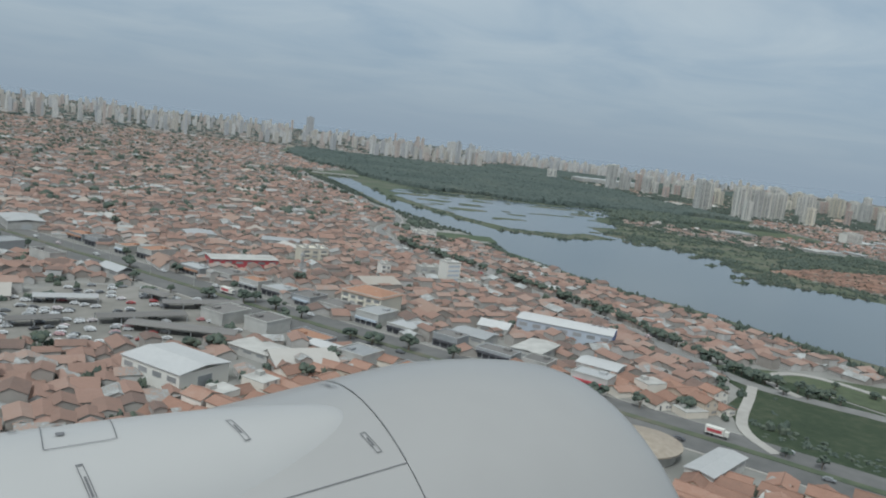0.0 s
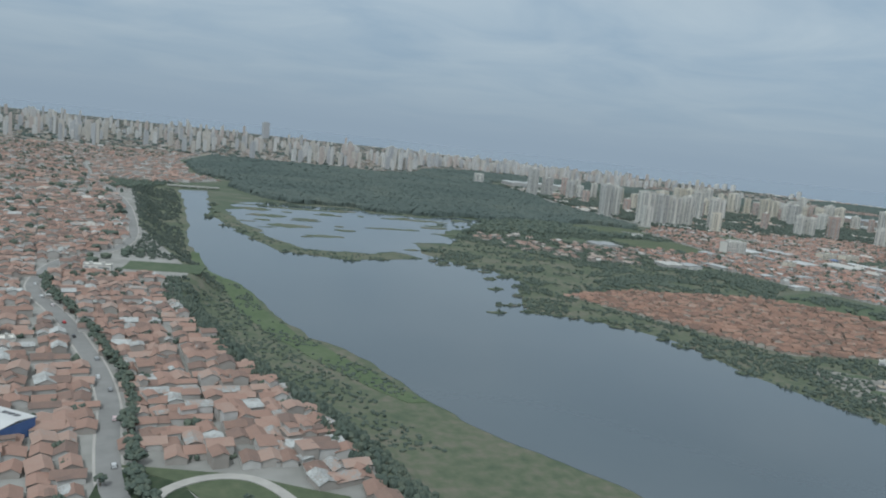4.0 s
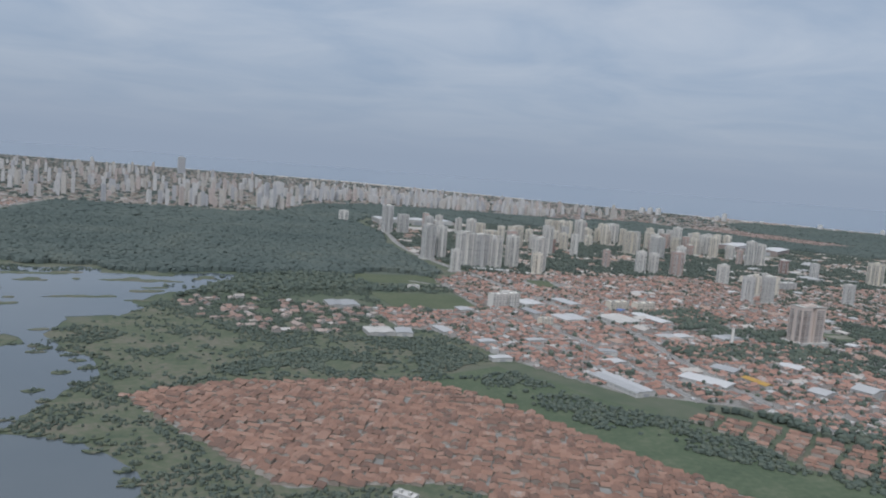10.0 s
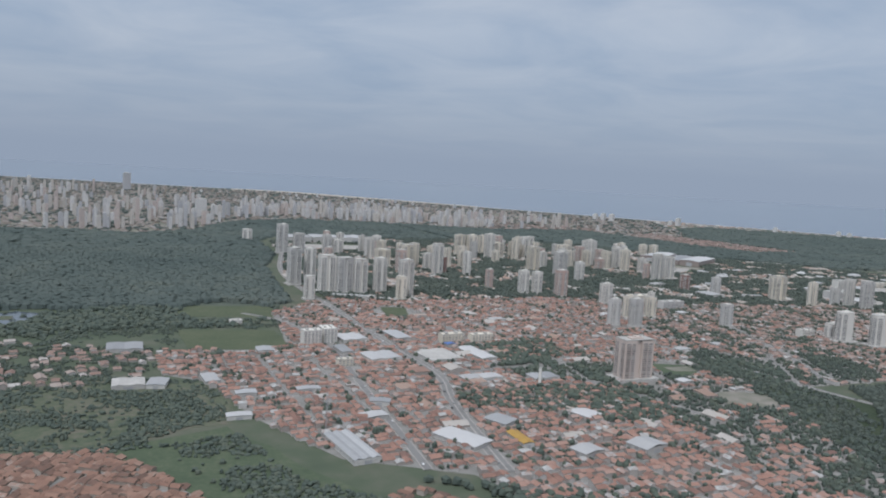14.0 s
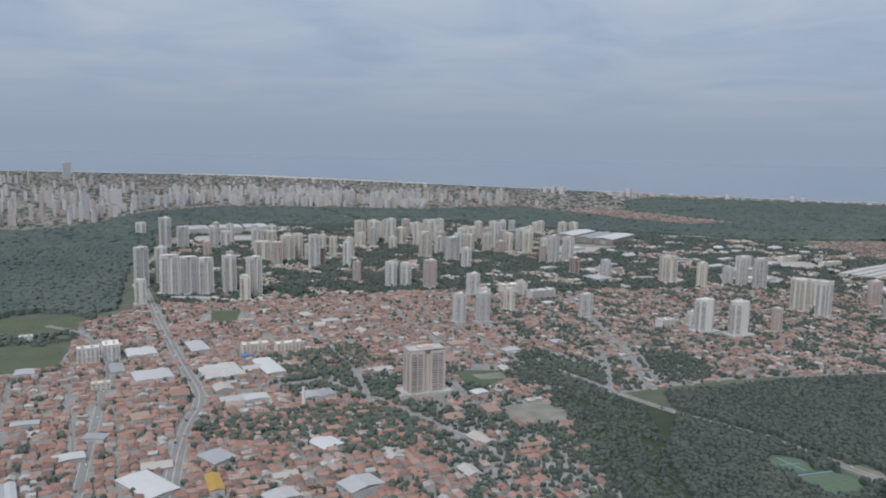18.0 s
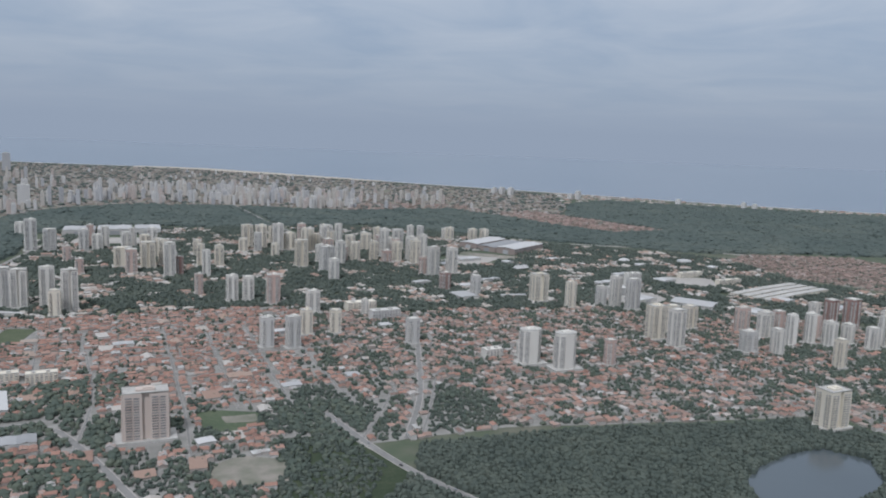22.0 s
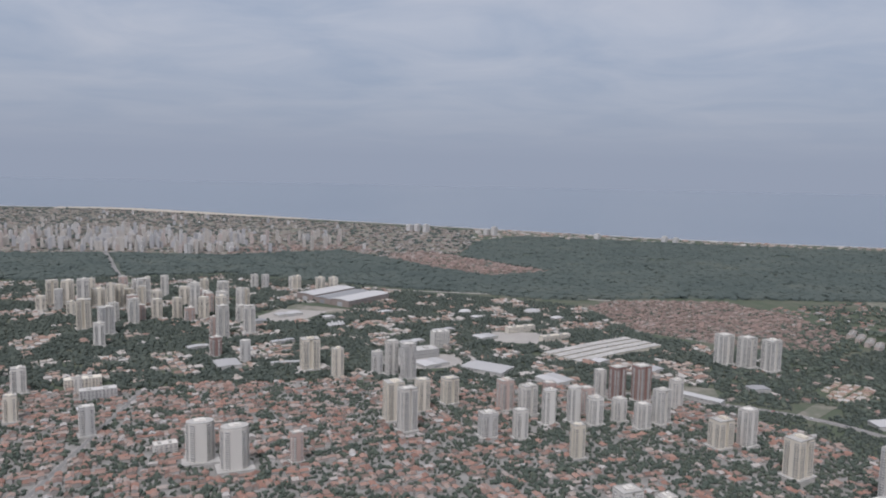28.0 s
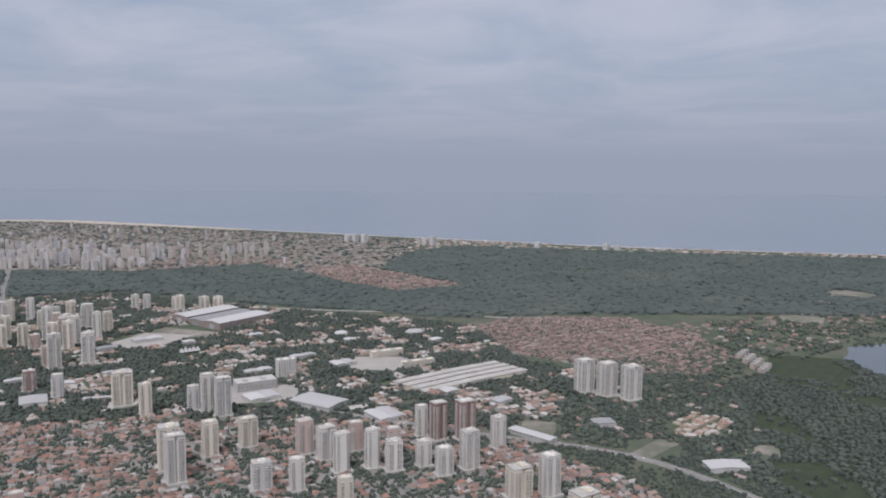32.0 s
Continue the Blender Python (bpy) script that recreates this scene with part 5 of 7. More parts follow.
for gx, gy, rx, ry, turn in [(402, 206, 12, 2.2, -0.6), (386, 214, 7, 2.4, -0.5), (407, 193, 5, 2.4, -0.4), (392, 197, 6, 1.6, -0.9), (376, 196, 4, 3, 0.2), (384, 182, 7, 2, -0.5), (414, 180, 6, 2, -0.7), (398, 172, 6, 2, -0.3)]:
    lot("grass_patch", [(gx + rx * math.cos(a * math.pi / 6) * math.cos(turn) - ry * math.sin(a * math.pi / 6) * math.sin(turn), gy + rx * math.cos(a * math.pi / 6) * math.sin(turn) + ry * math.sin(a * math.pi / 6) * math.cos(turn)) for a in range(12)], M_GRASS, "patch of rough grass on the waste ground", 1.6)
lot("clearing", [(795, 365), (815, 375), (840, 362), (832, 340), (800, 345)], M_WASTE, "bare sandy clearing")
lot("clearing", [(798, 440), (808, 442), (833, 433), (834, 412), (819, 407), (799, 410)], M_GRASS, "worn grassy plot beside the beige tower")
lot("clearing", [(811, 431), (830, 430), (831, 418), (813, 420)], M_WASTE, "bare sandy patch on the grassy plot")
lot("clearing", [(422, 384), (428, 391), (444, 385), (443, 368), (427, 371)], M_MARSH, "bare muddy hollow in the scrub")
lot("clearing", [(1539, 409), (1558, 407), (1540, 386), (1522, 388)], M_WASTE, "sandy patch in the meadow")
lot("clearing", [(1447, 427), (1489, 445), (1495, 431), (1457, 416)], M_WASTE, "sandy plot beside the trunk road")
lot("clearing", [(2086, 848), (2143, 802), (2213, 857), (2150, 890)], M_WASTE, "bare reddish clearing")
lot("clearing", [(1898, 735), (1930, 702), (1965, 730), (1925, 767)], M_WASTE, "bare sandy clearing at the meadow's edge")
lot("clearing", [(1120, 950), (1168, 968), (1240, 900), (1275, 915), (1250, 880), (1160, 902)], M_WASTE, "bare sandy building ground")
lot("lawn", [(102, 104), (112, 121), (124, 130), (127, 148), (139, 140), (148, 114), (168, 78), (150, 50), (124, 74)], M_LAWN, "dark green lawn inside the looped slip roads")
lot("lawn", [(127, 149), (149, 142), (168, 131), (176, 105), (168, 82), (150, 114), (139, 140)], M_FIELD, "rough light green lawn beside the loop road")
for gx, gy, rx, ry, mat, words in GLADES:
    lot("clearing", [(gx + rx * math.cos(a * math.pi / 6), gy + ry * math.sin(a * math.pi / 6)) for a in range(12)], mat, words)
lot("lawn", [(677, 657), (699, 651), (690, 611), (671, 616)], M_FIELD, "green lawn before the towers")
lot("meadow", [(1750, 606), (1812, 557), (1722, 507), (1657, 529)], M_LAWN, "open dark meadow beside the wood")
lot("lot", [(1180, 640), (1215, 690), (1300, 660), (1260, 625)], M_PAVE, "pale paved parking lot")
lot("lot", [(1330, 700), (1350, 745), (1400, 725), (1375, 680)], M_PAVE, "pale paved university yard")
lot("lot", [(1400, 490), (1415, 515), (1435, 500), (1420, 475)], M_WASTE, "pale paved yard by the road")
lot("lot", [(1110, 880), (1160, 930), (1210, 900), (1160, 850)], M_PAVE, "pale paved parking lot")
lot("lot", [(690, 1090), (700, 1140), (800, 1130), (790, 1080)], M_PAVE, "pale parking lot before the shopping centre")

for x, y, sx, sy, turn in ((897, 259.5, 0.6, 16, 0.1), (896.5, 248.6, 25, 0.6, -0.09), (893, 260, 17, 0.4, -0.12)):
    b = Build()
    b.box(0, 0, 0, sx, sy, 0.05)
    ob = tagged(new("pitch_line", b.mesh("pitch_line", M_BLUELINE)), "pale blue strip across the sports pitch", "pitch line", kind="structure")
    ob.matrix_basis = Matrix.Translation((x, y, 0.2)) @ Matrix.Rotation(turn, 4, "Z")

# ---- quarters of small houses ----
rng = np.random.default_rng(7)
HOUSE = "closely packed small houses with weathered terracotta tile roofs"
KEEP_POLY.append([(98, 103), (102, 112), (112, 124), (122, 133), (125, 153), (130, 153), (150, 145), (170, 133), (180, 100), (176, 70), (150, 40), (122, 70)])
KEEP_POLY.append([(118, 330), (154, 325), (158, 348), (122, 353)])
xs, ys = [], []
for turn in (0.12, 0.68):
    x, y = plots(CITY_LEFT, (3.75, 4.9), turn, 0.95, rng, (9, 2), 1.7)
    west = x * 0.782 + y * 0.623 < 137.7
    ok = west if turn > 0.5 else ~west
    xs.append(x[ok] + rng.normal(0, 0.3, ok.sum()))
    ys.append(y[ok] + rng.normal(0, 0.3, ok.sum()))
for turn, x, y in ((0.12, xs[0], ys[0]), (0.68, xs[1], ys[1])):
    near = (x > -30) & (x < 175) & (y > 60) & (y < 225)
    mid = ~near & (y < 560) & (x > -330)
    far = ~near & ~mid & (rng.random(x.size) < np.where(x > -80 - 0.35 * y, 0.30, 0.08))
    mid &= (x > -140 - 0.35 * y) & (y > -180)
    if turn < 0.5:
        near_x, near_y = x[near], y[near]
        mid_x, mid_y = x[mid], y[mid]
    else:
        west_x, west_y = x[near], y[near]
    house_rows("house_rows", x[mid], y[mid], turn, (4.1, 5.3), rng, [M_WALLH, M_TILE], HOUSE + ", west of the river")
    house_rows("house_rows", x[far], y[far], turn, (6.0, 7.5), rng, [M_WALLH, M_TILE], HOUSE + ", in the distance")
x, y = np.concatenate([mid_x, near_x, west_x]), np.concatenate([mid_y, near_y, west_y])
ok = (rng.random(x.size) < 0.45) & (y < 420)
x, y = x[ok] + rng.normal(0, 1.2, ok.sum()), y[ok] + rng.normal(0, 1.4, ok.sum())
ok = ~blocked(x, y)
house_rows("annex_roofs", x[ok], y[ok], 0.3, (2.3, 3.1), rng, [M_WALLH, M_TILE], "small tiled lean-tos and annexes between the houses", 0.25)
x, y = plots(PENINSULA, (3.4, 4.2), -0.5, 0.98, rng, (15, 6), 1.0)
x, y = x + rng.normal(0, 0.5, len(x)), y + rng.normal(0, 0.5, len(x))
house_rows("house_rows", x, y, -0.5, (3.7, 4.8), rng, [M_WALLR, M_TILER], HOUSE + ", in the riverside quarter", 0.03, 0.62)
x, y = plots(VILLAS, (5.4, 6.8), 0.2, 0.46, rng, (6, 2), 3.0)
x, y = x + rng.normal(0, 0.5, len(x)), y + rng.normal(0, 0.5, len(x))
house_rows("house_rows", x, y, 0.2, (4.6, 5.6), rng, [M_WALLH, M_TILEM], "pale villas with light clay roofs among gardens")
KEEP_POLY.append([(812, 290), (838, 390), (866, 388), (892, 336), (862, 290), (815, 225), (800, 240)])
sheet("meadow", [(812, 290), (838, 390), (866, 388), (892, 336), (862, 290), (815, 225), (800, 240)], 0.118, M_LAWN, "rough grass along the park road", 6, 2, 71)
KEEP_POLY.append([(690, 455), (735, 464), (752, 440), (792, 432), (785, 398), (745, 404), (700, 425)])
COPSE = [[(823, 415), (869, 471), (896, 448), (905, 395), (870, 372), (845, 395)], [(949, 449), (975, 426), (961, 374), (912, 378), (930, 425)]]
KEEP_POLY.extend(COPSE)
x, y = plots(MIDTOWN, (4.1, 5.4), 0.03, 0.92, rng, (9, 2), 2.0)
green = ((x > 870) | ((x > 740) & (y < 470))) & patchy(x, y, 17, 0.36)
green |= (x > 745) & (x < 870) & (y < 440) & patchy(x, y, 19, 0.42)
green |= (x > 1200) & patchy(x, y, 23, 0.32)
x, y = x[~green], y[~green]
w = x < 900
x, y = x + rng.normal(0, 0.55, len(x)), y + rng.normal(0, 0.6, len(x))
house_rows("house_rows", x[w], y[w], 0.03, (3.9, 5.0), rng, [M_WALLH, M_TILEQ], HOUSE + ", between avenues")
e = rng.random(len(x)) < 0.45
house_rows("house_rows", x[~w & e], y[~w & e], 0.03, (4.0, 5.2), rng, [M_WALLH, M_TILEQ], HOUSE + ", scattered among trees")
house_rows("house_rows", x[~w & ~e], y[~w & ~e], 0.03, (4.0, 5.2), rng, [M_WALLH, M_TILEM], "small houses with pale pinkish clay roofs, scattered among trees")
x, y = plots(CAMPUS, (6.5, 8.0), 0.15, 0.9, rng)
ok = ~patchy(x, y, 42, 0.74)
x, y = x[ok], y[ok]
house_rows("house_rows", x, y, 0.15, (5.5, 7.0), rng, [M_WALLH, M_TILEV], "low pale houses and halls among campus trees", 0.3)
x, y = plots(CAMPUS, (24, 30), 0.15, 0.5, rng)
house_rows("hall_roofs", x, y, 0.15, (9, 15), rng, [M_WALLH, M_TILEV], "larger pale halls among campus trees", 0.6)
for poly, s, k in ((FAVELA, 4.4, 0.9), (FAR_RED, 7.0, 0.8), (FAR_RED_WEST, 7.0, 0.6)):
    x, y = plots(poly, (s, s * 1.3), 0.3, k, rng)
    house_rows("house_rows", x, y, 0.3, (s * 0.95, s * 1.2), rng, [M_WALLR, M_TILED], HOUSE + ", at the edge of the wood")
x, y = plots([(1740, 640), (1750, 760), (1930, 755), (2069, 830), (2121, 768), (2014, 683), (1860, 620), (1780, 600)], (8, 10), 0.3, 0.4, rng)
house_rows("house_rows", x, y, 0.3, (5, 6.5), rng, [M_WALLH, M_TILE], "scattered red-roofed houses at the meadow's edge")
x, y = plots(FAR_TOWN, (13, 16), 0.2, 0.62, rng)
house_rows("house_rows", x, y, 0.2, (9.0, 10.5), rng, [M_WALLR, M_TILEF], "low buildings of the distant city, haze put into their roof colours", 0.5)
x, y = plots([(1800, 1800), (1700, 1570), (1860, 1650), (2150, 1430), (2600, 1140), (3200, 700), (3260, 760), (2579, 1235), (2205, 1490), (1847, 1840)], (14, 17), 0.6, 0.5, rng)
house_rows("house_rows", x, y, 0.6, (9, 11), rng, [M_WALLH, M_TILEV], "pale low buildings strung along the coast", 0.5)

x, y = plots([(1400, 500), (1440, 450), (1480, 380), (1500, 340), (1560, 420), (1620, 520), (1640, 560), (1560, 620), (1530, 560)], (8, 10), 0.2, 0.15, rng)
house_rows("house_rows", x, y, 0.2, (5, 6.5), rng, [M_WALLH, M_TILEM], "scattered low houses and halls beside the trunk road", 0.3)

x, y = plots([(564, 284), (579, 245), (580, 217), (607, 198), (660, 120), (690, 130), (632, 218), (604, 257), (585, 284)], (4.0, 5.0), 0.6, 0.92, rng)
x, y = x + rng.normal(0, 0.5, len(x)), y + rng.normal(0, 0.5, len(x))
house_rows("house_rows", x, y, 0.6, (3.6, 4.7), rng, [M_WALLR, M_TILER], HOUSE + ", in a strip beside the meadow")
x, y = plots([(1518, 467), (1548, 481), (1565, 456), (1543, 437), (1513, 433), (1503, 444)], (4.2, 5.4), 0.4, 0.95, rng)
house_rows("house_rows", x, y, 0.4, (3.8, 4.8), rng, [M_WALLY, M_TILEV], "rows of new cream terraced houses among trees")
KEEP_OUT.extend([(1533, 457, 21), (1515, 448, 12), (1550, 462, 14)])

x, y = plots([(560, 420), (640, 300), (760, 300), (860, 420), (860, 660), (700, 670), (600, 600)], (24, 30), 0.10, 0.55, rng)
house_rows("hall_roofs", x, y, 0.10, (9, 13), rng, [M_WALLH, M_TILEV], "larger pale-roofed shops and halls among small houses", 0.5)
x, y = plots([(-420, 640), (-300, 120), (60, 100), (100, 300), (110, 620)], (24, 28), 0.26, 0.5, rng)
house_rows("hall_roofs", x, y, 0.26, (9, 13), rng, [M_WALLH, M_TILEV], "larger pale-roofed shops and halls among red roofs", 0.5)
FAR_RED_FREE.append(True)

# ---- distant towers ----
def far_tower(x, y, w, d, h, turn, mat, label):
    t = thing("distant_tower", x, y, 0, turn, label, "apartment tower", "distant towers")
    b = Build()
    b.box(0, 0, 0, w, d, h)
    b.box(0, 0, 0, w * 0.3, d + 0.8, h + 0.5)
    part("body", b, mat, t)
    r = Build()
    r.box(0, 0, h + 0.02, w * 0.45, d * 0.5, 2.0)
    part("lift_housing", r, M_CONCRETE, t)


rng = np.random.default_rng(11)
WORDS = ["white", "cream", "grey", "rose"]


def skyline(poly, n, low, high, count_things, wide=(4.2, 7.5), front=0.0):
    """Towers strewn over a quarter; front draws them towards its southern edge."""
    xs, ys = zip(*poly)
    x, y = rng.uniform(min(xs), max(xs), 9 * n), rng.uniform(min(ys), max(ys), 9 * n)
    ok = inside(poly, x, y) & (rng.random(9 * n) > front * (y - min(ys)) / (max(ys) - min(ys)))
    x, y = x[ok], y[ok]
    ok = patchy(x, y, 90, 0.62)
    x, y = x[ok][:n], y[ok][:n]
    joined = [Build() for _ in range(4)]
    for k, (px, py) in enumerate(zip(x, y)):
        w, d, h = rng.uniform(*wide), rng.uniform(*wide) * 0.9, (low + (high - low) * rng.beta(1.6, 2.2)) * rng.choice([1, 1, 1, 0.7, 1.25])
        m = int(rng.choice(4, p=[0.40, 0.28, 0.18, 0.14]))
        if k < count_things:
            far_tower(px, py, w, d, h, rng.uniform(-0.2, 0.4), M_FAR[m], f"{WORDS[m]} apartment tower in the hazy distant skyline")
        else:
            joined[m].box(px, py, 0, w, d, h, 0, rng.uniform(-0.2, 0.4))
            joined[m].box(px, py, h, w * 0.4, d * 0.4, 1.6, 0, 0)
    for m, j in enumerate(joined):
        if j.v:
            tagged(new("distant_skyline", j.mesh("distant_skyline", M_FAR[m])), f"{WORDS[m]} towers of the hazy city skyline", "skyline", kind="stuff")


skyline([(-1450, 1330), (150, 1320), (383, 1300), (476, 1270), (590, 1400), (650, 1560), (700, 1900), (500, 2300), (0, 2500), (-1450, 2700)], 950, 11, 33, 60, front=0.5)
skyline([(300, 1300), (476, 1262), (560, 1330), (640, 1500), (600, 1600), (420, 1400)], 34, 16, 34, 34)
skyline([(650, 1560), (782, 1585), (965, 1545), (1100, 1480), (1250, 1480), (1200, 1750), (950, 1950), (700, 2000)], 370, 10, 29, 60, front=0.85)
skyline([(1100, 1480), (1367, 1490), (1440, 1400), (1420, 1700), (1200, 1750)], 30, 12, 28, 30)
skyline([(700, 2000), (1200, 1750), (1500, 1900), (1300, 2200), (950, 2500), (600, 2500)], 50, 6, 15, 20)
for px, py in [(1640, 1830), (1655, 1815), (1672, 1800), (1790, 1700), (1805, 1690), (2010, 1560), (2140, 1480), (2160, 1465)]:
    far_tower(px, py, 15, 10, 15 + 5 * math.sin(px), 0.6, M_FAR[0], "white apartment tower near the coast")
far_tower(449, 2453, 20, 12, 50, 0.2, M_FAR[2], "tall slender grey tower rising over the skyline")
far_tower(590, 1560, 20, 12, 36, 0.1, M_FAR[0], "white broad tower over the skyline")

# ---- woods and trees ----
rng = np.random.default_rng(23)
x, y = scatter(FOREST, 4.7, 0.98, rng)
far = ((x > 1350) | (y > 1050))
ok = ~far | (rng.random(len(x)) < 0.42)
x, y, far = x[ok], y[ok], far[ok]
r = np.where(far, rng.uniform(5.0, 7.6, len(x)), rng.uniform(2.9, 4.4, len(x)))
h = rng.uniform(3.4, 4.6, len(x)) * (1 + 0.12 * np.sin(x / 23) * np.cos(y / 31))
crowns("mangrove_wood", x, y, r, h, rng, M_MANGROVE, "dense dark green mangrove wood beside river and city", 5, rings=((1.08, 0.10), (0.84, 0.80)))
TREES = "dense green broadleaf trees"


def grove(poly, step, keep, rad, tall, mat, label, sides=7, thick=None, clump=0, rings=((0.95, 0.22), (0.82, 0.70))):
    x, y = scatter(poly, step, keep, rng)
    ok = ~inside(RIVER, x, y) & ~inside(PARK_LAKE, x, y) & ~inside(EAST_WATER, x, y)
    x, y = x[ok], y[ok]
    if thick:
        ok = patchy(x, y, *thick) | (rng.random(len(x)) < 0.09)
        x, y = x[ok], y[ok]
    r, h = rng.uniform(*rad, len(x)), rng.uniform(*tall, len(x))
    if clump:
        # each tree as a cluster of small leafy clumps with gaps between
        a, q = rng.uniform(0, 2 * math.pi, (clump, len(x))), np.sqrt(rng.random((clump, len(x)))) * 0.75
        x, y = (x + r * q * np.cos(a)).ravel(), (y + r * q * np.sin(a)).ravel()
        h = (h * rng.uniform(0.55, 1.0, (clump, len(h))) * (1 - 0.35 * q)).ravel()
        r = (r * rng.uniform(0.40, 0.58, (clump, len(r))) * (1.25 if clump == 2 else 1.0)).ravel()
    if len(x):
        crowns("trees", x, y, r, h, rng, mat, label, sides, rings=rings)


CANOPY = ((1.06, 0.12), (0.82, 0.78))
grove(PARK_WOOD, 1.9, 0.97, (0.8, 2.1), (1.8, 4.0), M_WOOD, TREES + " in the park", 5, rings=CANOPY)
grove(MIDTOWN, 4.2, 0.8, (0.9, 2.3), (1.8, 3.8), M_LEAF, "street and garden trees among houses", 6, (16, 0.14))
grove([p for p in MIDTOWN if p[0] > 860] + [(900, 640), (880, 470), (740, 470), (740, 170)], 3.9, 0.9, (1.1, 2.7), (2.0, 4.4), M_LEAF, "leafy garden trees among scattered houses", 5, (17, 0.42), 2)
grove([(1200, 300), (1200, 600), (1400, 500), (1480, 380), (1480, 300), (1390, 200), (1260, 180)], 3.8, 0.9, (1.2, 2.6), (2.0, 4.2), M_LEAF, "dark garden trees among scattered houses", 5, (23, 0.40), 2)
grove(MIDTOWN, 3.4, 0.8, (0.7, 1.6), (1.4, 2.8), M_LEAF, "small dark trees between roofs", 6, (7, 0.075))
grove([(745, 300), (745, 440), (835, 432), (850, 300), (800, 235), (725, 190)], 3.4, 0.9, (1.1, 2.2), (1.8, 3.6), M_WOOD, "dark trees south of the broad beige tower", 5, (19, 0.45), 2)
for poly in COPSE:
    grove(poly, 3.0, 0.9, (1.1, 2.2), (1.8, 3.6), M_WOOD, "dark copse beside the park road", 5, None, 2, CANOPY)
grove(CAMPUS, 3.9, 0.97, (1.3, 3.0), (2.0, 4.4), M_WOOD, "dark leafy trees of the campus quarter", 5, (42, 0.74))
grove([(-60, 120), (60, 60), (175, 60), (165, 190), (135, 320), (-60, 330)], 4.5, 0.75, (0.9, 2.0), (1.7, 3.0), M_LEAF, "scattered trees among red roofs", 6, (13, 0.20), 5)
grove([(-420, 330), (135, 330), (110, 640), (60, 1000), (180, 1250), (-500, 1250)], 6.0, 0.75, (1.2, 3.0), (2.2, 4.0), M_LEAF, "scattered trees among distant red roofs", 6, (20, 0.30))
grove([(690, 455), (735, 464), (752, 440), (792, 432), (785, 398), (745, 404), (700, 425)], 3.2, 0.9, (1.2, 2.6), (1.8, 3.8), M_LEAF, "dark tree belt below the broad beige tower", 6)
grove([(812, 290), (838, 390), (866, 388), (880, 345), (850, 290), (815, 225), (800, 240)], 2.8, 0.9, (1.0, 2.2), (1.6, 3.4), M_WOOD, "dark wood west of the park road", 5, (30, 0.9), 2, CANOPY)
grove([(840, 442), (884, 440), (895, 400), (868, 372), (846, 400)], 3.4, 0.85, (1.2, 2.4), (1.8, 3.6), M_LEAF, "dark trees along the park road", 6)
grove([(96, 640), (118, 640), (130, 730), (152, 790), (100, 800), (82, 760)], 3.0, 0.85, (0.9, 2.0), (1.4, 3.0), M_LEAF, "trees and scrub beside the bridge road", 6)
grove([(415, 610), (443, 553), (479, 566), (500, 530), (504, 585), (578, 585), (582, 612), (500, 628), (510, 665), (440, 640)], 2.5, 0.9, (0.8, 1.9), (0.8, 2.4), M_LEAF, "low green scrub between the mangrove wood and the villas", 6, (24, 0.72), 3)
grove(VILLAS, 3.0, 0.9, (1.0, 2.2), (1.6, 3.0), M_LEAF, "garden trees round the villas", 6, (14, 0.6), 3)
grove([(330, 341), (374, 353), (470, 348), (520, 360), (540, 300), (600, 245), (650, 200), (720, 150), (720, 120), (600, 180), (520, 270), (480, 360), (515, 385), (507, 432), (433, 442), (387, 450), (366, 494), (352, 556), (342, 530), (400, 480), (420, 410), (360, 375)], 2.3, 0.95, (0.7, 1.7), (0.9, 2.3), M_LEAF, "dark shrubs and trees between the quarters", thick=(34, 0.6))
grove([(122, 356), (150, 352), (156, 372), (150, 433), (151, 545), (153, 640), (151, 735), (128, 730), (118, 640), (124, 529), (126, 455), (128, 400)], 2.4, 0.8, (0.8, 1.7), (1.0, 2.4), M_WOOD, "green trees and scrub along the riverbank", 5, (22, 0.85), 3)
grove([(150, 300), (158, 250), (168, 212), (178, 190), (184, 165), (200, 165), (192, 200), (180, 235), (170, 270), (164, 310), (160, 380), (150, 380)], 1.9, 0.8, (0.5, 1.2), (0.6, 1.5), M_LEAF, "low green scrub on the river slope", 5, (18, 0.85), 2)
grove([(104, 106), (112, 119), (124, 128), (134, 122), (148, 98), (166, 76), (150, 52), (126, 74)], 1.8, 0.8, (0.5, 1.2), (0.5, 1.3), M_LEAF, "dark bushes on the lawn", 6, (14, 0.35), 4)
grove([(138, 291), (148, 243), (158, 205), (166, 185), (171, 165), (177, 131), (190, 60), (204, 60), (190, 131), (184, 165), (178, 190), (168, 212), (158, 250), (150, 300), (146, 318), (138, 318)], 1.9, 0.9, (0.8, 1.7), (1.0, 2.4), M_LEAF, "dark bushes and trees along the river's near bank", 6, None, 4)
grove([(186, 60), (174, 131), (168, 165), (163, 185), (155, 205), (145, 243), (136, 291), (141, 291), (151, 243), (161, 205), (169, 185), (175, 165), (182, 131), (195, 60)], 1.9, 0.85, (0.9, 1.8), (2.2, 3.9), M_LEAF, "dark trees along the top of the river bank", 6, (26, 0.85), 3)
grove([(190, 131), (214, 131), (232, 80), (240, 60), (206, 60)], 1.9, 0.8, (0.7, 1.5), (0.9, 2.2), M_LEAF, "dark bushes by the water")
grove([(336, 217), (341, 198), (352, 150), (356, 60), (470, 30), (455, 185), (436, 232), (378, 238), (348, 300), (331, 340), (318, 372), (300, 330), (292, 304), (320, 293), (338, 262)], 2.1, 0.9, (0.7, 1.6), (0.9, 2.4), M_LEAF, "bushes and trees on the far river bank", 5, (22, 0.62), 2)
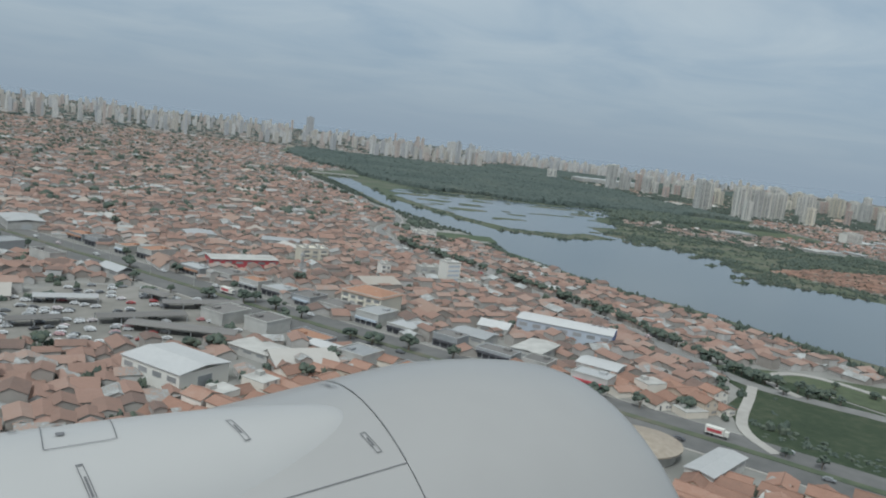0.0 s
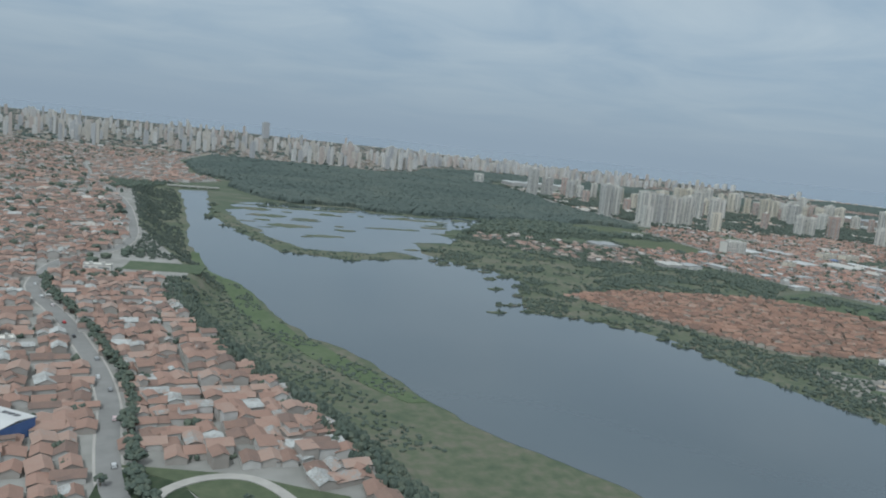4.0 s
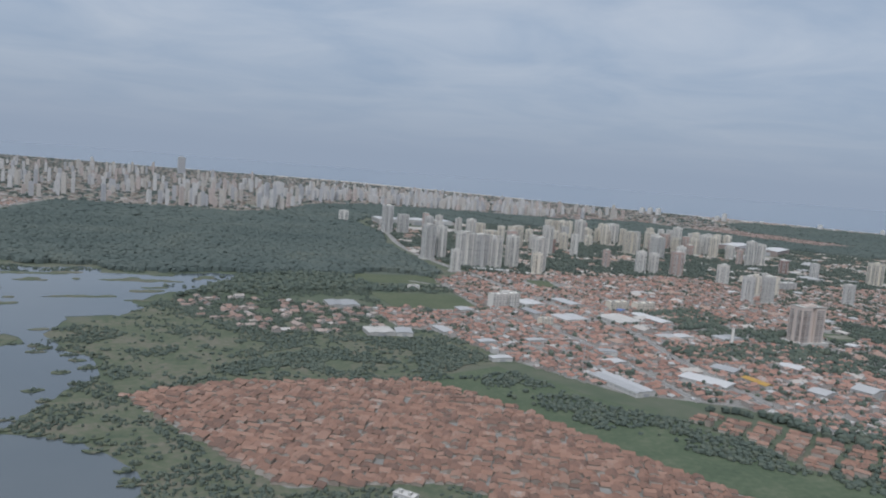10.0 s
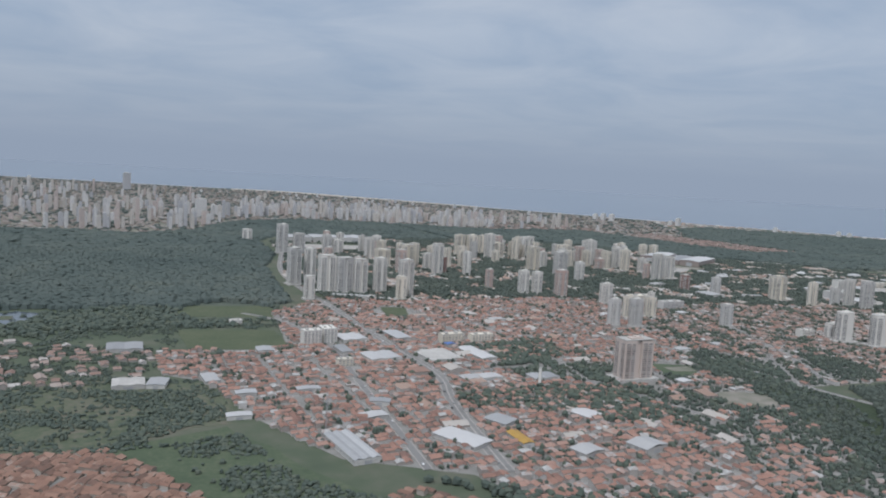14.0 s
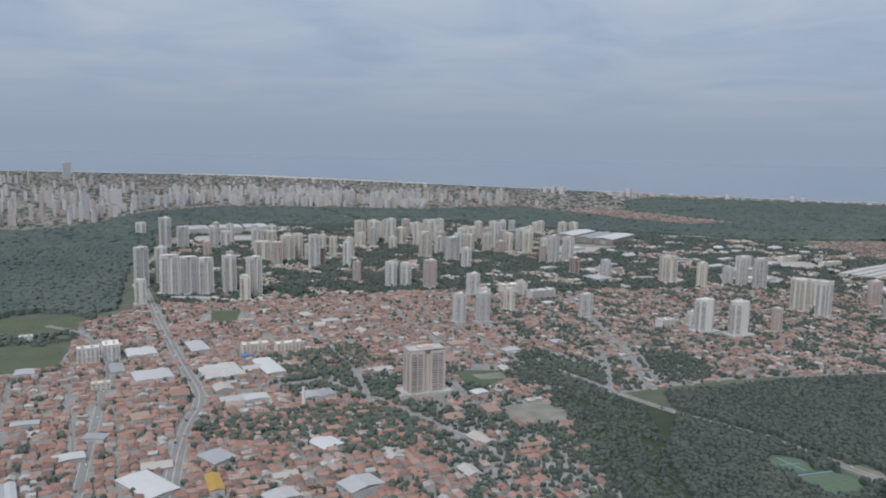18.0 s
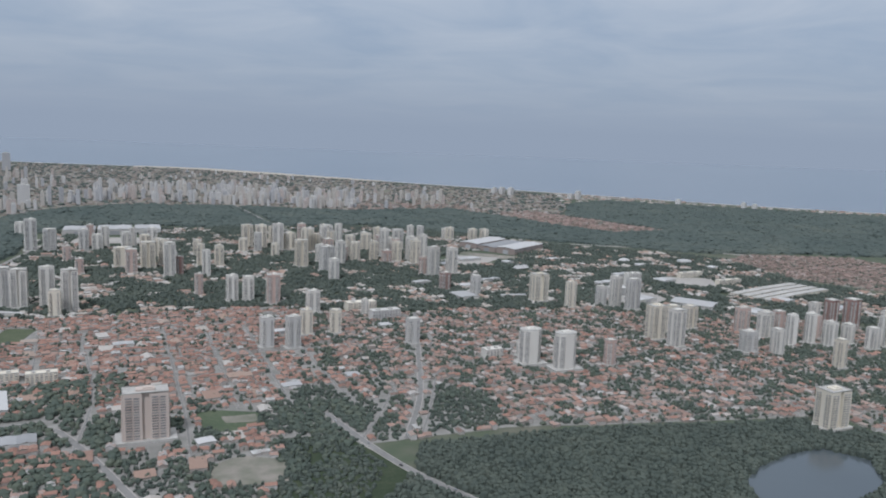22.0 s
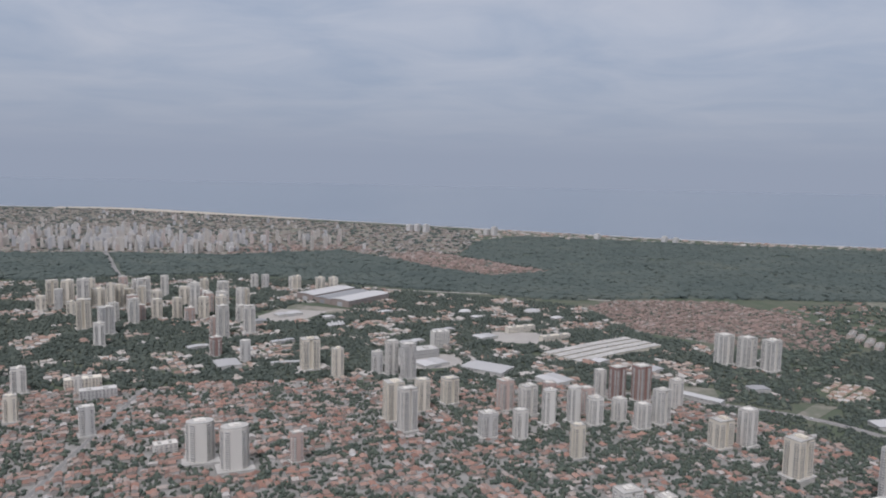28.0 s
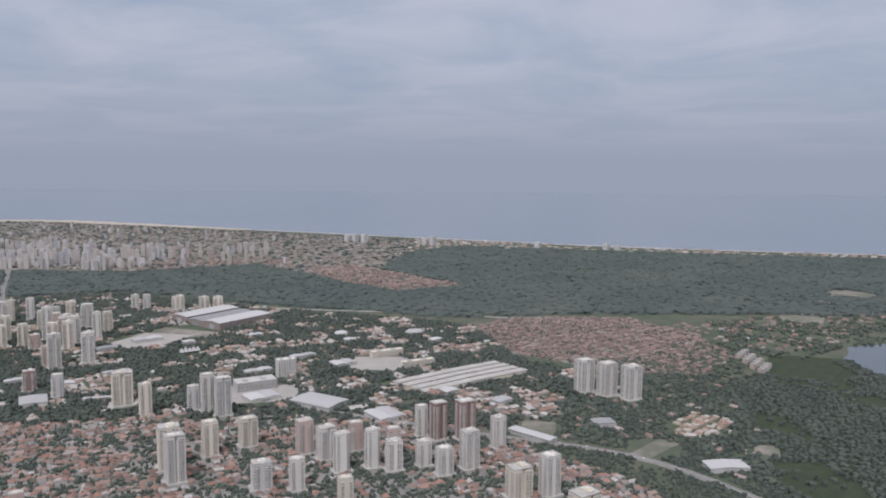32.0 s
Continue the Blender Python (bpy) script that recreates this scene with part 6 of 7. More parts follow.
grove([(362, 190), (370, 228), (395, 212), (430, 200), (440, 160), (380, 150)], 2.2, 0.9, (0.6, 1.4), (0.6, 1.7), M_LEAF, "bushes on the waste ground", 6, (12, 0.35), 2)
grove(MARSH, 2.2, 0.9, (0.6, 1.5), (0.5, 1.7), M_LEAF, "shrub clumps in the marsh", thick=(30, 0.28))
grove([(400, 590), (560, 590), (600, 690), (560, 650), (470, 675), (410, 650)], 4.0, 0.7, (1.6, 3.0), (1.8, 3.8), M_LEAF, "low wood between villas and mangrove")
grove([(505, 455), (560, 585), (500, 590), (360, 560), (410, 640), (560, 640)], 4.5, 0.5, (1.6, 3.0), (1.8, 3.8), M_LEAF, "trees round the open field")
grove([(1380, 490), (1405, 440), (1425, 380), (1430, 300), (1500, 250), (1500, 340), (1560, 420), (1620, 520), (1640, 560), (1560, 620), (1530, 560)], 3.3, 0.95, (1.2, 2.6), (1.8, 3.8), M_WOOD, "dark trees round the scattered houses by the trunk road", 5, (28, 0.82), 2, CANOPY)
grove(EAST_GREEN, 4.0, 0.97, (1.2, 2.8), (1.6, 3.8), M_WOOD, "dark tree clumps in the river meadow", 5, (60, 0.80), 0, CANOPY)
grove([(1540, 540), (1700, 560), (1860, 605), (2050, 560), (2300, 560), (1932, 750), (1800, 760), (1760, 690), (1640, 640), (1560, 640)], 6.0, 0.9, (1.6, 3.6), (2.0, 4.2), M_LEAF, "trees at the edge of the river meadow", 6, (40, 0.65))
grove([(1400, 500), (1440, 450), (1480, 380), (1500, 340), (1560, 420), (1620, 520), (1640, 560), (1560, 640), (1530, 560)], 6.0, 0.6, (1.6, 3.2), (2.2, 4.6), M_LEAF, "leafy trees beside the trunk road", 6)
grove(FAR_TOWN, 14.0, 0.34, (3.8, 7.0), (2.5, 4.5), M_MANGROVE, "hazy tree masses in the distant city", 5)
grove([(582, 292), (607, 272), (616, 242), (632, 221), (690, 180), (720, 200), (675, 258), (637, 264)], 3.6, 0.8, (1.4, 2.6), (2.0, 4.0), M_LEAF, "dense trees behind the strip of houses")
grove(FAVELA, 4.0, 0.9, (1.0, 2.2), (1.8, 3.2), M_LEAF, "trees among the red roofs", 6, (18, 0.13))
grove([(640, 395), (700, 405), (760, 395), (760, 345), (720, 330), (660, 370)], 3.6, 0.75, (1.4, 2.8), (2.0, 4.2), M_LEAF, "dense trees beside the grey halls")
grove([(690, 505), (760, 520), (765, 470), (712, 450)], 3.6, 0.85, (1.5, 2.8), (2.2, 4.4), M_LEAF, "dense grove behind the warehouses")
grove([(180, 495), (200, 440), (232, 418), (286, 431), (300, 442), (246, 436), (214, 446), (196, 495), (184, 560), (176, 590)], 2.6, 0.8, (0.5, 1.3), (0.4, 1.2), M_LEAF, "low shrubs on the reed island", thick=(14, 0.35))
grove([(205, 640), (300, 660), (400, 645), (350, 600), (370, 560), (330, 520), (420, 480), (450, 560), (420, 650), (300, 668), (220, 690)], 2.6, 0.9, (0.7, 1.8), (0.5, 1.7), M_LEAF, "shrub islands in the lagoon", thick=(20, 0.32))

grove([(160, 425), (170, 345), (174, 300), (184, 264), (198, 226), (206, 198), (200, 198), (186, 224), (172, 262), (162, 300), (160, 345), (154, 425)], 1.5, 0.8, (0.4, 0.9), (0.5, 1.0), M_LEAF, "low reeds and scrub at the water's edge", 5, (12, 0.4))
# reed islets off the eastern shore, each with its bushes
shore = [(176, 640), (172, 574), (181, 517), (201, 438), (231, 419), (284, 430), (300, 418), (317, 404), (319, 372), (300, 330), (290, 303), (318, 292), (336, 262), (336, 217)]
spots = [(275, 303, 5.0, 1.8), (283, 318, 3.0, 1.4), (296, 352, 4.5, 2.0), (304, 378, 4.0, 2.2), (309, 398, 4.5, 2.0), (290, 414, 5.0, 1.6)]
for (ax, ay), (bx, by) in zip(shore, shore[1:]):
    for _ in range(4):
        f = rng.random()
        spots.append((ax + (bx - ax) * f + rng.normal(0, 3.0), ay + (by - ay) * f + rng.normal(0, 3.0), rng.uniform(1.5, 5), rng.uniform(0.8, 2.2)))
for k, (cx, cy, rx, ry) in enumerate(spots):
    sheet("reed_island", [(cx + rx * math.cos(a / 9 * 2 * math.pi), cy + ry * math.sin(a / 9 * 2 * math.pi)) for a in range(9)], 0.45 + 0.004 * k, M_MARSH, "small reed islet off the river's shore", 1.4, 1.8, 140 + k)
x, y = np.array([p[0] for p in spots]).repeat(5), np.array([p[1] for p in spots]).repeat(5)
x, y = x + rng.normal(0, 1.6, len(x)), y + rng.normal(0, 0.7, len(x))
crowns("bushes", x, y, rng.uniform(0.4, 1.2, len(x)), rng.uniform(0.9, 1.9, len(x)), rng, M_LEAF, "dark bushes on the reed islets", 6)

# ---- the bridge at the head of the river ----
t = thing("bridge", 168, 757, 0, 0.05, "low pale concrete road bridge over the river", "bridge")
b = Build()
b.box(0, 0, 1.2, 46, 5.5, 0.5, bottom=True)
part("deck", b, M_PAVE, t)
for s in (-1, 1):
    b = Build()
    b.box(0, s * 2.7, 1.7, 46, 0.15, 0.45)
    part("parapet", b, M_CONCRETE, t)
for k in range(4):
    b = Build()
    b.box(-12 + 8 * k, 0, 0, 0.8, 4.6, 1.25)
    part("pier", b, M_CONCRETE, t)


# ---- houses nearest the walk, each with its parts ----
def house(x, y, turn, sx, sy, h, rise, label, flat=False):
    t = thing("house", x, y, 0.06, turn, label, "house", "small tiled houses")
    b = Build()
    b.box(0, 0, 0, sx, sy, h)
    if not flat:
        b.face([(-sx / 2, -sy / 2, h), (sx / 2, -sy / 2, h), (0, -sy / 2, h + rise)])
        b.face([(sx / 2, sy / 2, h), (-sx / 2, sy / 2, h), (0, sy / 2, h + rise)])
    part("wall", b, M_WALLP, t)
    r = Build()
    if flat:
        r.box(0, 0, h, sx + 0.1, sy + 0.1, 0.12)
        r.box(sx * 0.2, sy * 0.2, h + 0.12, sx * 0.3, sy * 0.25, 0.7)
        part("roof", r, M_CONCRETE, t)
    else:
        r.gable(0, 0, h, sx, sy, rise, 0, 0, 0.2, 0.1)
        roof = part("roof", r, M_TILEP, t)
        c = Build()
        c.box(0, 0, h + rise + 0.07, 0.16, sy + 0.4, 0.08)
        part("ridge", c, M_TILEP, roof)
    q = Build()
    q.box(-sx * 0.22, -sy / 2 - 0.02, 0, 0.42, 0.05, 0.98)
    part("door", q, M_DARK, t)
    for k in range(1 if h < 2.2 else 2):
        for px in (0.18, 0.36) if k == 0 else (-0.25, 0.25):
            w = Build()
            w.box(sx * px, -sy / 2 - 0.02, 0.45 + 1.41 * k, 0.5, 0.05, 0.5)
            part("window", w, M_GLASS, t)
    return t


rng = np.random.default_rng(3)
near_turn = np.concatenate([np.full(len(near_x), 0.12), np.full(len(west_x), 0.68)])
near_x, near_y = np.concatenate([near_x, west_x]), np.concatenate([near_y, west_y])
order = np.argsort(np.hypot(near_x - 60, near_y - 80))
shown = 0
rest = []
for i in order:
    x, y = float(near_x[i]), float(near_y[i])
    if shown >= 290:
        rest.append(i)
        continue
    two = rng.random() < 0.16
    flat = rng.random() < 0.10
    turn = near_turn[i] + (0 if rng.random() < 0.7 else math.pi / 2) + rng.normal(0, 0.07)
    label = ("two-storey plastered house" if two else "single-storey plastered house") + (" with a flat concrete roof" if flat else " with a worn terracotta tile roof")
    house(x, y, turn, 4.0 * rng.uniform(0.85, 1.08), 5.2 * rng.uniform(0.8, 1.1), (2.4 if two else 1.25) * rng.uniform(0.95, 1.1), rng.uniform(0.5, 0.95), label, flat)
    shown += 1
if rest:
    house_rows("house_rows", near_x[rest], near_y[rest], 0.12, (4.1, 5.3), rng, [M_WALLH, M_TILE], HOUSE + ", near the avenue")


# ---- single trees ----
def tree(x, y, r, h, label="round green street tree with a dense crown", z=0.1):
    t = thing("tree", x, y, z, rng.uniform(0, 6.28), label, "tree", "street trees")
    b = Build()
    b.drum(0, 0, 0, 0.16 * r / 1.4, 0.16 * r / 1.4, h * 0.45, 6, 0, 0.6)
    for a in (0.4, 2.5, 4.6):
        b.box(math.cos(a) * r * 0.2, math.sin(a) * r * 0.2, h * 0.35, 0.1, 0.1, h * 0.25, 0, a)
    part("trunk", b, M_TRUNK, t)
    n = 20
    a = rng.uniform(0, 2 * math.pi, n)
    d = np.sqrt(rng.random(n)) * r * 0.78
    v, f = [], []
    for k in range(n):
        px, py = math.cos(a[k]) * d[k], math.sin(a[k]) * d[k]
        pz = h * (0.45 + 0.45 * rng.random() * (1 - (d[k] / r) ** 2)) + h * 0.08
        s = r * rng.uniform(0.22, 0.42)
        base = len(v)
        for q in range(3):
            for i in range(5):
                w = (0.6, 1.0, 0.55)[q] * s * rng.uniform(0.75, 1.25)
                v.append((px + w * math.cos(i * 1.257 + q), py + w * math.sin(i * 1.257 + q), pz + (-0.5, 0.0, 0.55)[q] * s))
        v.append((px, py, pz + 0.85 * s))
        v.append((px, py, pz - 0.7 * s))
        for q in range(2):
            for i in range(5):
                j = (i + 1) % 5
                f.append((base + q * 5 + i, base + q * 5 + j, base + q * 5 + 5 + j, base + q * 5 + 5 + i))
        for i in range(5):
            j = (i + 1) % 5
            f.append((base + 10 + i, base + 10 + j, base + 15))
            f.append((base + j, base + i, base + 16))
    me = bpy.data.meshes.new("crown")
    me.from_pydata(v, [], f)
    me.materials.append(M_LEAF)
    me.update()
    part("crown", me, None, t)
    return t


def along(line, dist):
    """The place and the direction at a length along a line."""
    for (ax, ay), (bx, by) in zip(line, line[1:]):
        s = math.hypot(bx - ax, by - ay)
        if dist <= s:
            f = dist / s
            return ax + (bx - ax) * f, ay + (by - ay) * f, math.atan2(by - ay, bx - ax)
        dist -= s
    return None


for x, y in [(15, 195), (23, 191), (30, 185), (35, 178), (43, 162), (47, 158), (41, 216), (-11, 299), (26, 192), (54, 154), (72, 136), (30, 173), (9, 151), (14, 152), (-17, 152), (28, 134), (62, 148), (8, 222), (-4, 226), (36, 146), (84, 126), (90, 120), (99, 118)]:
    tree(x, y, rng.uniform(1.5, 2.5), rng.uniform(2.8, 4.0))
k = 60
while k < 260:
    p = along(RIVER_ROAD, k)
    tree(p[0] + math.sin(p[2]) * rng.uniform(3.6, 5.0), p[1] - math.cos(p[2]) * rng.uniform(3.6, 5.0), rng.uniform(1.2, 2.3), rng.uniform(2.2, 3.6), "dark leafy tree along the riverside road")
    k += rng.uniform(1.8, 4.2)
for k in range(26):
    tree(rng.uniform(104, 124), rng.uniform(302, 326), rng.uniform(1.0, 1.6), rng.uniform(1.8, 3.0), "leafy tree in the school grounds")
for x, y in [(104, 97), (107, 92), (112, 124), (115, 127), (120, 133), (126, 140), (132, 127), (136, 124), (141, 120), (119, 78), (116, 84), (152, 116), (156, 124), (150, 130)]:
    tree(x, y, rng.uniform(1.0, 1.6), rng.uniform(1.8, 2.8), "dark leafy tree beside the slip road")
for line, a, b_, step in ((MID_ROAD, 100, 420, 9), (AVENUE, 420, 740, 15)):
    k = a
    while k < b_:
        p = along(line, k)
        side = 1 if rng.random() < 0.5 else -1
        off = (6.2 if line is MID_ROAD else 8.8) * side
        tree(p[0] - math.sin(p[2]) * off, p[1] + math.cos(p[2]) * off, rng.uniform(1.0, 1.8), rng.uniform(2.0, 3.2))
        k += step * rng.uniform(0.6, 1.4)


# ---- vehicles ----
def car(x, y, turn, z=0.32, proto=[]):
    if not proto:
        t = thing("car", x, y, z, turn, "small parked or driving car on the asphalt", "car", "cars")
        b = Build()
        b.box(0, 0, 0.14, 2.0, 0.82, 0.26, bottom=True)
        b.gable(-0.1, 0, 0.40, 0.75, 1.2, 0.02, 0, math.pi / 2, 0.0, 0.22)
        part("body", b, M_CAR, t)
        c = Build()
        c.v = [(-0.85, -0.39, 0.40), (0.5, -0.39, 0.40), (0.5, 0.39, 0.40), (-0.85, 0.39, 0.40), (-0.62, -0.33, 0.66), (0.12, -0.33, 0.66), (0.12, 0.33, 0.66), (-0.62, 0.33, 0.66)]
        c.f = [(0, 1, 5, 4), (1, 2, 6, 5), (2, 3, 7, 6), (3, 0, 4, 7)]
        c.m = [0] * 4
        part("window_glass", c, M_GLASS, t)
        for px in (-0.62, 0.62):
            for py in (-0.4, 0.4):
                w = Build()
                w.drum(0, 0, -0.07, 0.15, 0.15, 0.14, 10)
                ob = part("wheel", w, M_TYRE, t)
                ob.matrix_basis = Matrix.Translation((px, py, 0.15)) @ Matrix.Rotation(math.pi / 2, 4, "X")
        proto.append(t)
        return t
    return copy_thing(proto[0], Matrix.Translation((x, y, z + float(lift(x, y)))) @ Matrix.Rotation(turn, 4, "Z"))


def truck(x, y, turn, z=0.32):
    t = thing("truck", x, y, z, turn, "box truck with red and white cargo body", "truck")
    b = Build()
    b.box(-0.6, 0, 0.35, 3.2, 1.15, 1.25, bottom=True)
    part("cargo_body", b, M_TOWERWHITE, t)
    b = Build()
    b.box(-0.6, -0.6, 0.7, 2.6, 0.04, 0.6)
    b.box(-0.6, 0.6, 0.7, 2.6, 0.04, 0.6)
    part("red_panel", b, M_REDP, t)
    b = Build()
    b.box(1.5, 0, 0.3, 0.8, 1.05, 0.95, bottom=True)
    part("cab", b, M_TOWERWHITE, t)
    b = Build()
    b.box(1.91, 0, 0.75, 0.04, 0.9, 0.4)
    part("windscreen", b, M_GLASS, t)
    for px in (-1.6, -0.9, 1.4):
        for py in (-0.5, 0.5):
            w = Build()
            w.drum(0, 0, -0.1, 0.24, 0.24, 0.2, 10)
            ob = part("wheel", w, M_TYRE, t)
            ob.matrix_basis = Matrix.Translation((px, py, 0.24)) @ Matrix.Rotation(math.pi / 2, 4, "X")


truck(97, 106, -0.9)
truck(20, 200, -0.9)
for line, total, n, lanes in ((AVENUE, 930, 60, (-5.2, -2.6, 2.6, 5.2)), (RIVER_ROAD, 270, 16, (-0.9, 0.9)), (MID_ROAD, 470, 26, (-1.6, 1.6)), (SIDE_ROAD, 220, 10, (-0.8, 0.8)), (PARK_ROAD, 260, 8, (-0.8, 0.8)), (TRUNK_ROAD, 330, 16, (-1.6, 1.6))):
    for k in range(n):
        p = along(line, total * (k + rng.uniform(0.1, 0.9)) / n)
        if p and not (line is RIVER_ROAD and p[1] < 140):
            off = rng.choice(lanes)
            car(p[0] - math.sin(p[2]) * off, p[1] + math.cos(p[2]) * off, p[2] + (math.pi if off > 0 else 0))
yard = [(-27, 157), (-29, 183), (-18, 204), (4, 201), (21, 183), (21, 161), (8, 156), (-11, 154)]
k = 0
while k < 120:
    x, y = rng.uniform(-30, 22), rng.uniform(153, 205)
    if inside(yard, [x], [y])[0] and not near_line(AVENUE, [x], [y], 9)[0]:
        car(round(x / 2.4) * 2.4 + rng.normal(0, 0.15), round(y / 1.15) * 1.15, 0.3 + rng.normal(0, 0.2), 0.22)
        k += 1


# ---- posts, masts, chimney ----
def lamp_post(x, y, turn):
    t = thing("street_lamp", x, y, 0.3, turn, "tall grey double-armed street lamp post", "street lamp", "street lamps")
    b = Build()
    b.drum(0, 0, 0, 0.07, 0.07, 4.2, 6, 0, 0.6)
    part("pole", b, M_CONCRETE, t)
    for s in (-1, 1):
        b = Build()
        b.box(0, s * 0.5, 4.15, 0.05, 1.0, 0.05, bottom=True)
        arm = part("arm", b, M_CONCRETE, t)
        b = Build()
        b.box(0, s * 1.05, 4.1, 0.12, 0.3, 0.07, bottom=True)
        part("lamp_head", b, M_METAL, arm)


k = 380
while k < 760:
    p = along(AVENUE, k)
    lamp_post(p[0], p[1], p[2])
    k += 17
k = 40
while k < 500:
    p = along(MID_ROAD, k)
    lamp_post(p[0], p[1], p[2])
    k += 20


def mast(x, y, h, label):
    t = thing("radio_mast", x, y, 0, 0.3, label, "mast")
    b = Build()
    for a in range(4):
        c, s = math.cos(a * math.pi / 2), math.sin(a * math.pi / 2)
        b.box(c * 0.35, s * 0.35, 0, 0.12, 0.12, h)
    for k in range(int(h / 1.2)):
        b.box(0, 0, 0.6 + 1.2 * k, 0.85, 0.08, 0.08, 0, 0.8)
        b.box(0, 0, 1.2 + 1.2 * k, 0.85, 0.08, 0.08, 0, -0.8)
    part("lattice", b, M_METAL, t)
    b = Build()
    b.drum(0, 0, h - 1.4, 0.7, 0.7, 0.6, 8)
    part("antenna", b, M_METAL, t)


mast(561, 359, 18, "slender white lattice radio mast above houses")
mast(43, 226, 8, "slender grey lattice mast over red roofs")
t = thing("chimney", 700, 402, 0, 0, "white cylindrical factory chimney beside low halls", "chimney")
b = Build()
b.drum(0, 0, 0, 1.0, 1.0, 12.5, 16, 0, 0.85)
part("shaft", b, M_TOWERWHITE, t)
b = Build()
b.drum(0, 0, 12.5, 0.95, 0.95, 0.4, 16)
part("rim", b, M_CONCRETE, t)

# ---- roundabout by the river ----
tagged(new("road", ribbon([(103, 98), (104, 107), (109, 114), (120, 124), (128, 132)], 2.2, 0.36).mesh("road", M_PAVE)), "pale looped slip road round a green", "road", kind="structure")
tagged(new("road", ribbon([(135, 125), (134.5, 131), (136, 137), (143, 141.5), (151, 141), (156, 135), (160, 124), (168, 100)], 2.2, 0.38).mesh("road", M_PAVE)), "pale curved slip road", "road", kind="structure")

# ---- the jet engine seen beside the start of the flight ----
EYE0 = pose(0, 0, EYE, TILT, LEAN, TURN) @ pose(0, 0, 0, 90, 0, 0)
# one nacelle paint in two tones: lit for the fairing, shaded for the cowls
M_COWL_LIT = material("cowl_paint_lit", [(0.2, (0.345, 0.342, 0.334)), (0.8, (0.385, 0.381, 0.372))], 1.5, 6, 0.38, spec=0.5, second=6.0)
M_COWL_SHADED = material("cowl_paint_shaded", [(0.2, (0.28, 0.275, 0.268)), (0.8, (0.315, 0.310, 0.302))], 1.5, 5, 0.32, spec=0.5, second=6.0)
M_SEAM = material("panel_seam", [(0.2, (0.10, 0.10, 0.105)), (0.8, (0.17, 0.17, 0.175))], 4, 2, 0.7)
NK = 0.52
back = Vector((-math.cos(0.5125) * math.cos(0.1043), -math.sin(0.1043), math.sin(0.5125) * math.cos(0.1043)))
upw = (Vector((0, 1, 0)) - back * back.y).normalized()
side = back.cross(upw)
LIP = Vector((0.612, -1.3996, -3.6398))


def cowl_radius(s):
    q = 1 - min(s / 0.798, 1)
    return 0.8152 + 0.1848 * max(1 - q ** 1.6865, 0) ** (1 / 1.6865) - 0.0401 * max(s - 0.798, 0)


def cowl_point(s, a, more=0.0):
    r = cowl_radius(s) + more
    p = LIP + back * s + (upw * math.cos(a) + side * math.sin(a)) * r
    return tuple(p * NK)


def skin(stations, angles, more):
    """A curved panel over the cowl; more gives its height over the cowl at a station and angle."""
    b = Build()
    for s in stations:
        b.v.extend(cowl_point(s, a, more(s, a)) for a in angles)
    n = len(angles)
    for i in range(len(stations) - 1):
        for j in range(n - 1):
            b.f.append((i * n + j, i * n + j + 1, (i + 1) * n + j + 1, (i + 1) * n + j))
            b.m.append(0)
    return b


def smooth(ob):
    ob.data.polygons.foreach_set("use_smooth", [True] * len(ob.data.polygons))
    ob.data.update()
    return ob


engine = tagged(new("engine_nacelle"), "jet engine nacelle in flight, one paint in lit and shaded tones", "aircraft engine")
engine.matrix_basis = EYE0
SEAM_AT = 1.0774
turns = [2 * math.pi * k / 96 for k in range(97)]
smooth(part("inlet_cowl", skin([0.0, 0.004, 0.012, 0.025, 0.045, 0.07, 0.1, 0.14, 0.2, 0.28, 0.38, 0.5, 0.62, 0.74, 0.86, 0.98, SEAM_AT - 0.0015], turns, lambda s, a: 0.0), M_COWL_SHADED, engine, "inlet cowl in the nacelle paint's shaded tone"))
smooth(part("fan_cowl", skin([SEAM_AT + 0.0015] + [1.2 + 0.2 * k for k in range(17)], turns, lambda s, a: 0.0), M_COWL_SHADED, engine, "fan cowl in the nacelle paint's shaded tone"))
smooth(part("inlet_duct", skin([0.0, 0.05, 0.2, 0.5, 0.9], turns, lambda s, a: -0.02 - 0.12 * min(s, 0.5) - (cowl_radius(s) - 0.8152)), M_SEAM, engine))


def fairing_width(s):
    return 0.50 * math.sqrt(min(max((s - 1.17) / 1.4, 0.0), 1.0)) + 0.001


def fairing_point(s, f, lift=0.0):
    w = fairing_width(s)
    return cowl_point(s, -0.27 + f * w, 0.19 * (w / 0.501) ** 1.4 * (1 - abs(f) ** 2.2) - 0.003 + lift)


b = Build()
stations = [1.17 + 0.004 * k * k for k in range(14)] + [1.9 + 0.12 * k for k in range(20)]
m_ = 33
for s in stations:
    b.v.extend(fairing_point(s, -1 + 2 * k / (m_ - 1)) for k in range(m_))
for i in range(len(stations) - 1):
    for j in range(m_ - 1):
        b.f.append((i * m_ + j, i * m_ + j + 1, (i + 1) * m_ + j + 1, (i + 1) * m_ + j))
        b.m.append(0)
smooth(part("pylon_fairing", b, M_COWL_LIT, engine, "glossy pylon fairing with a rounded nose, nacelle paint's lit tone"))


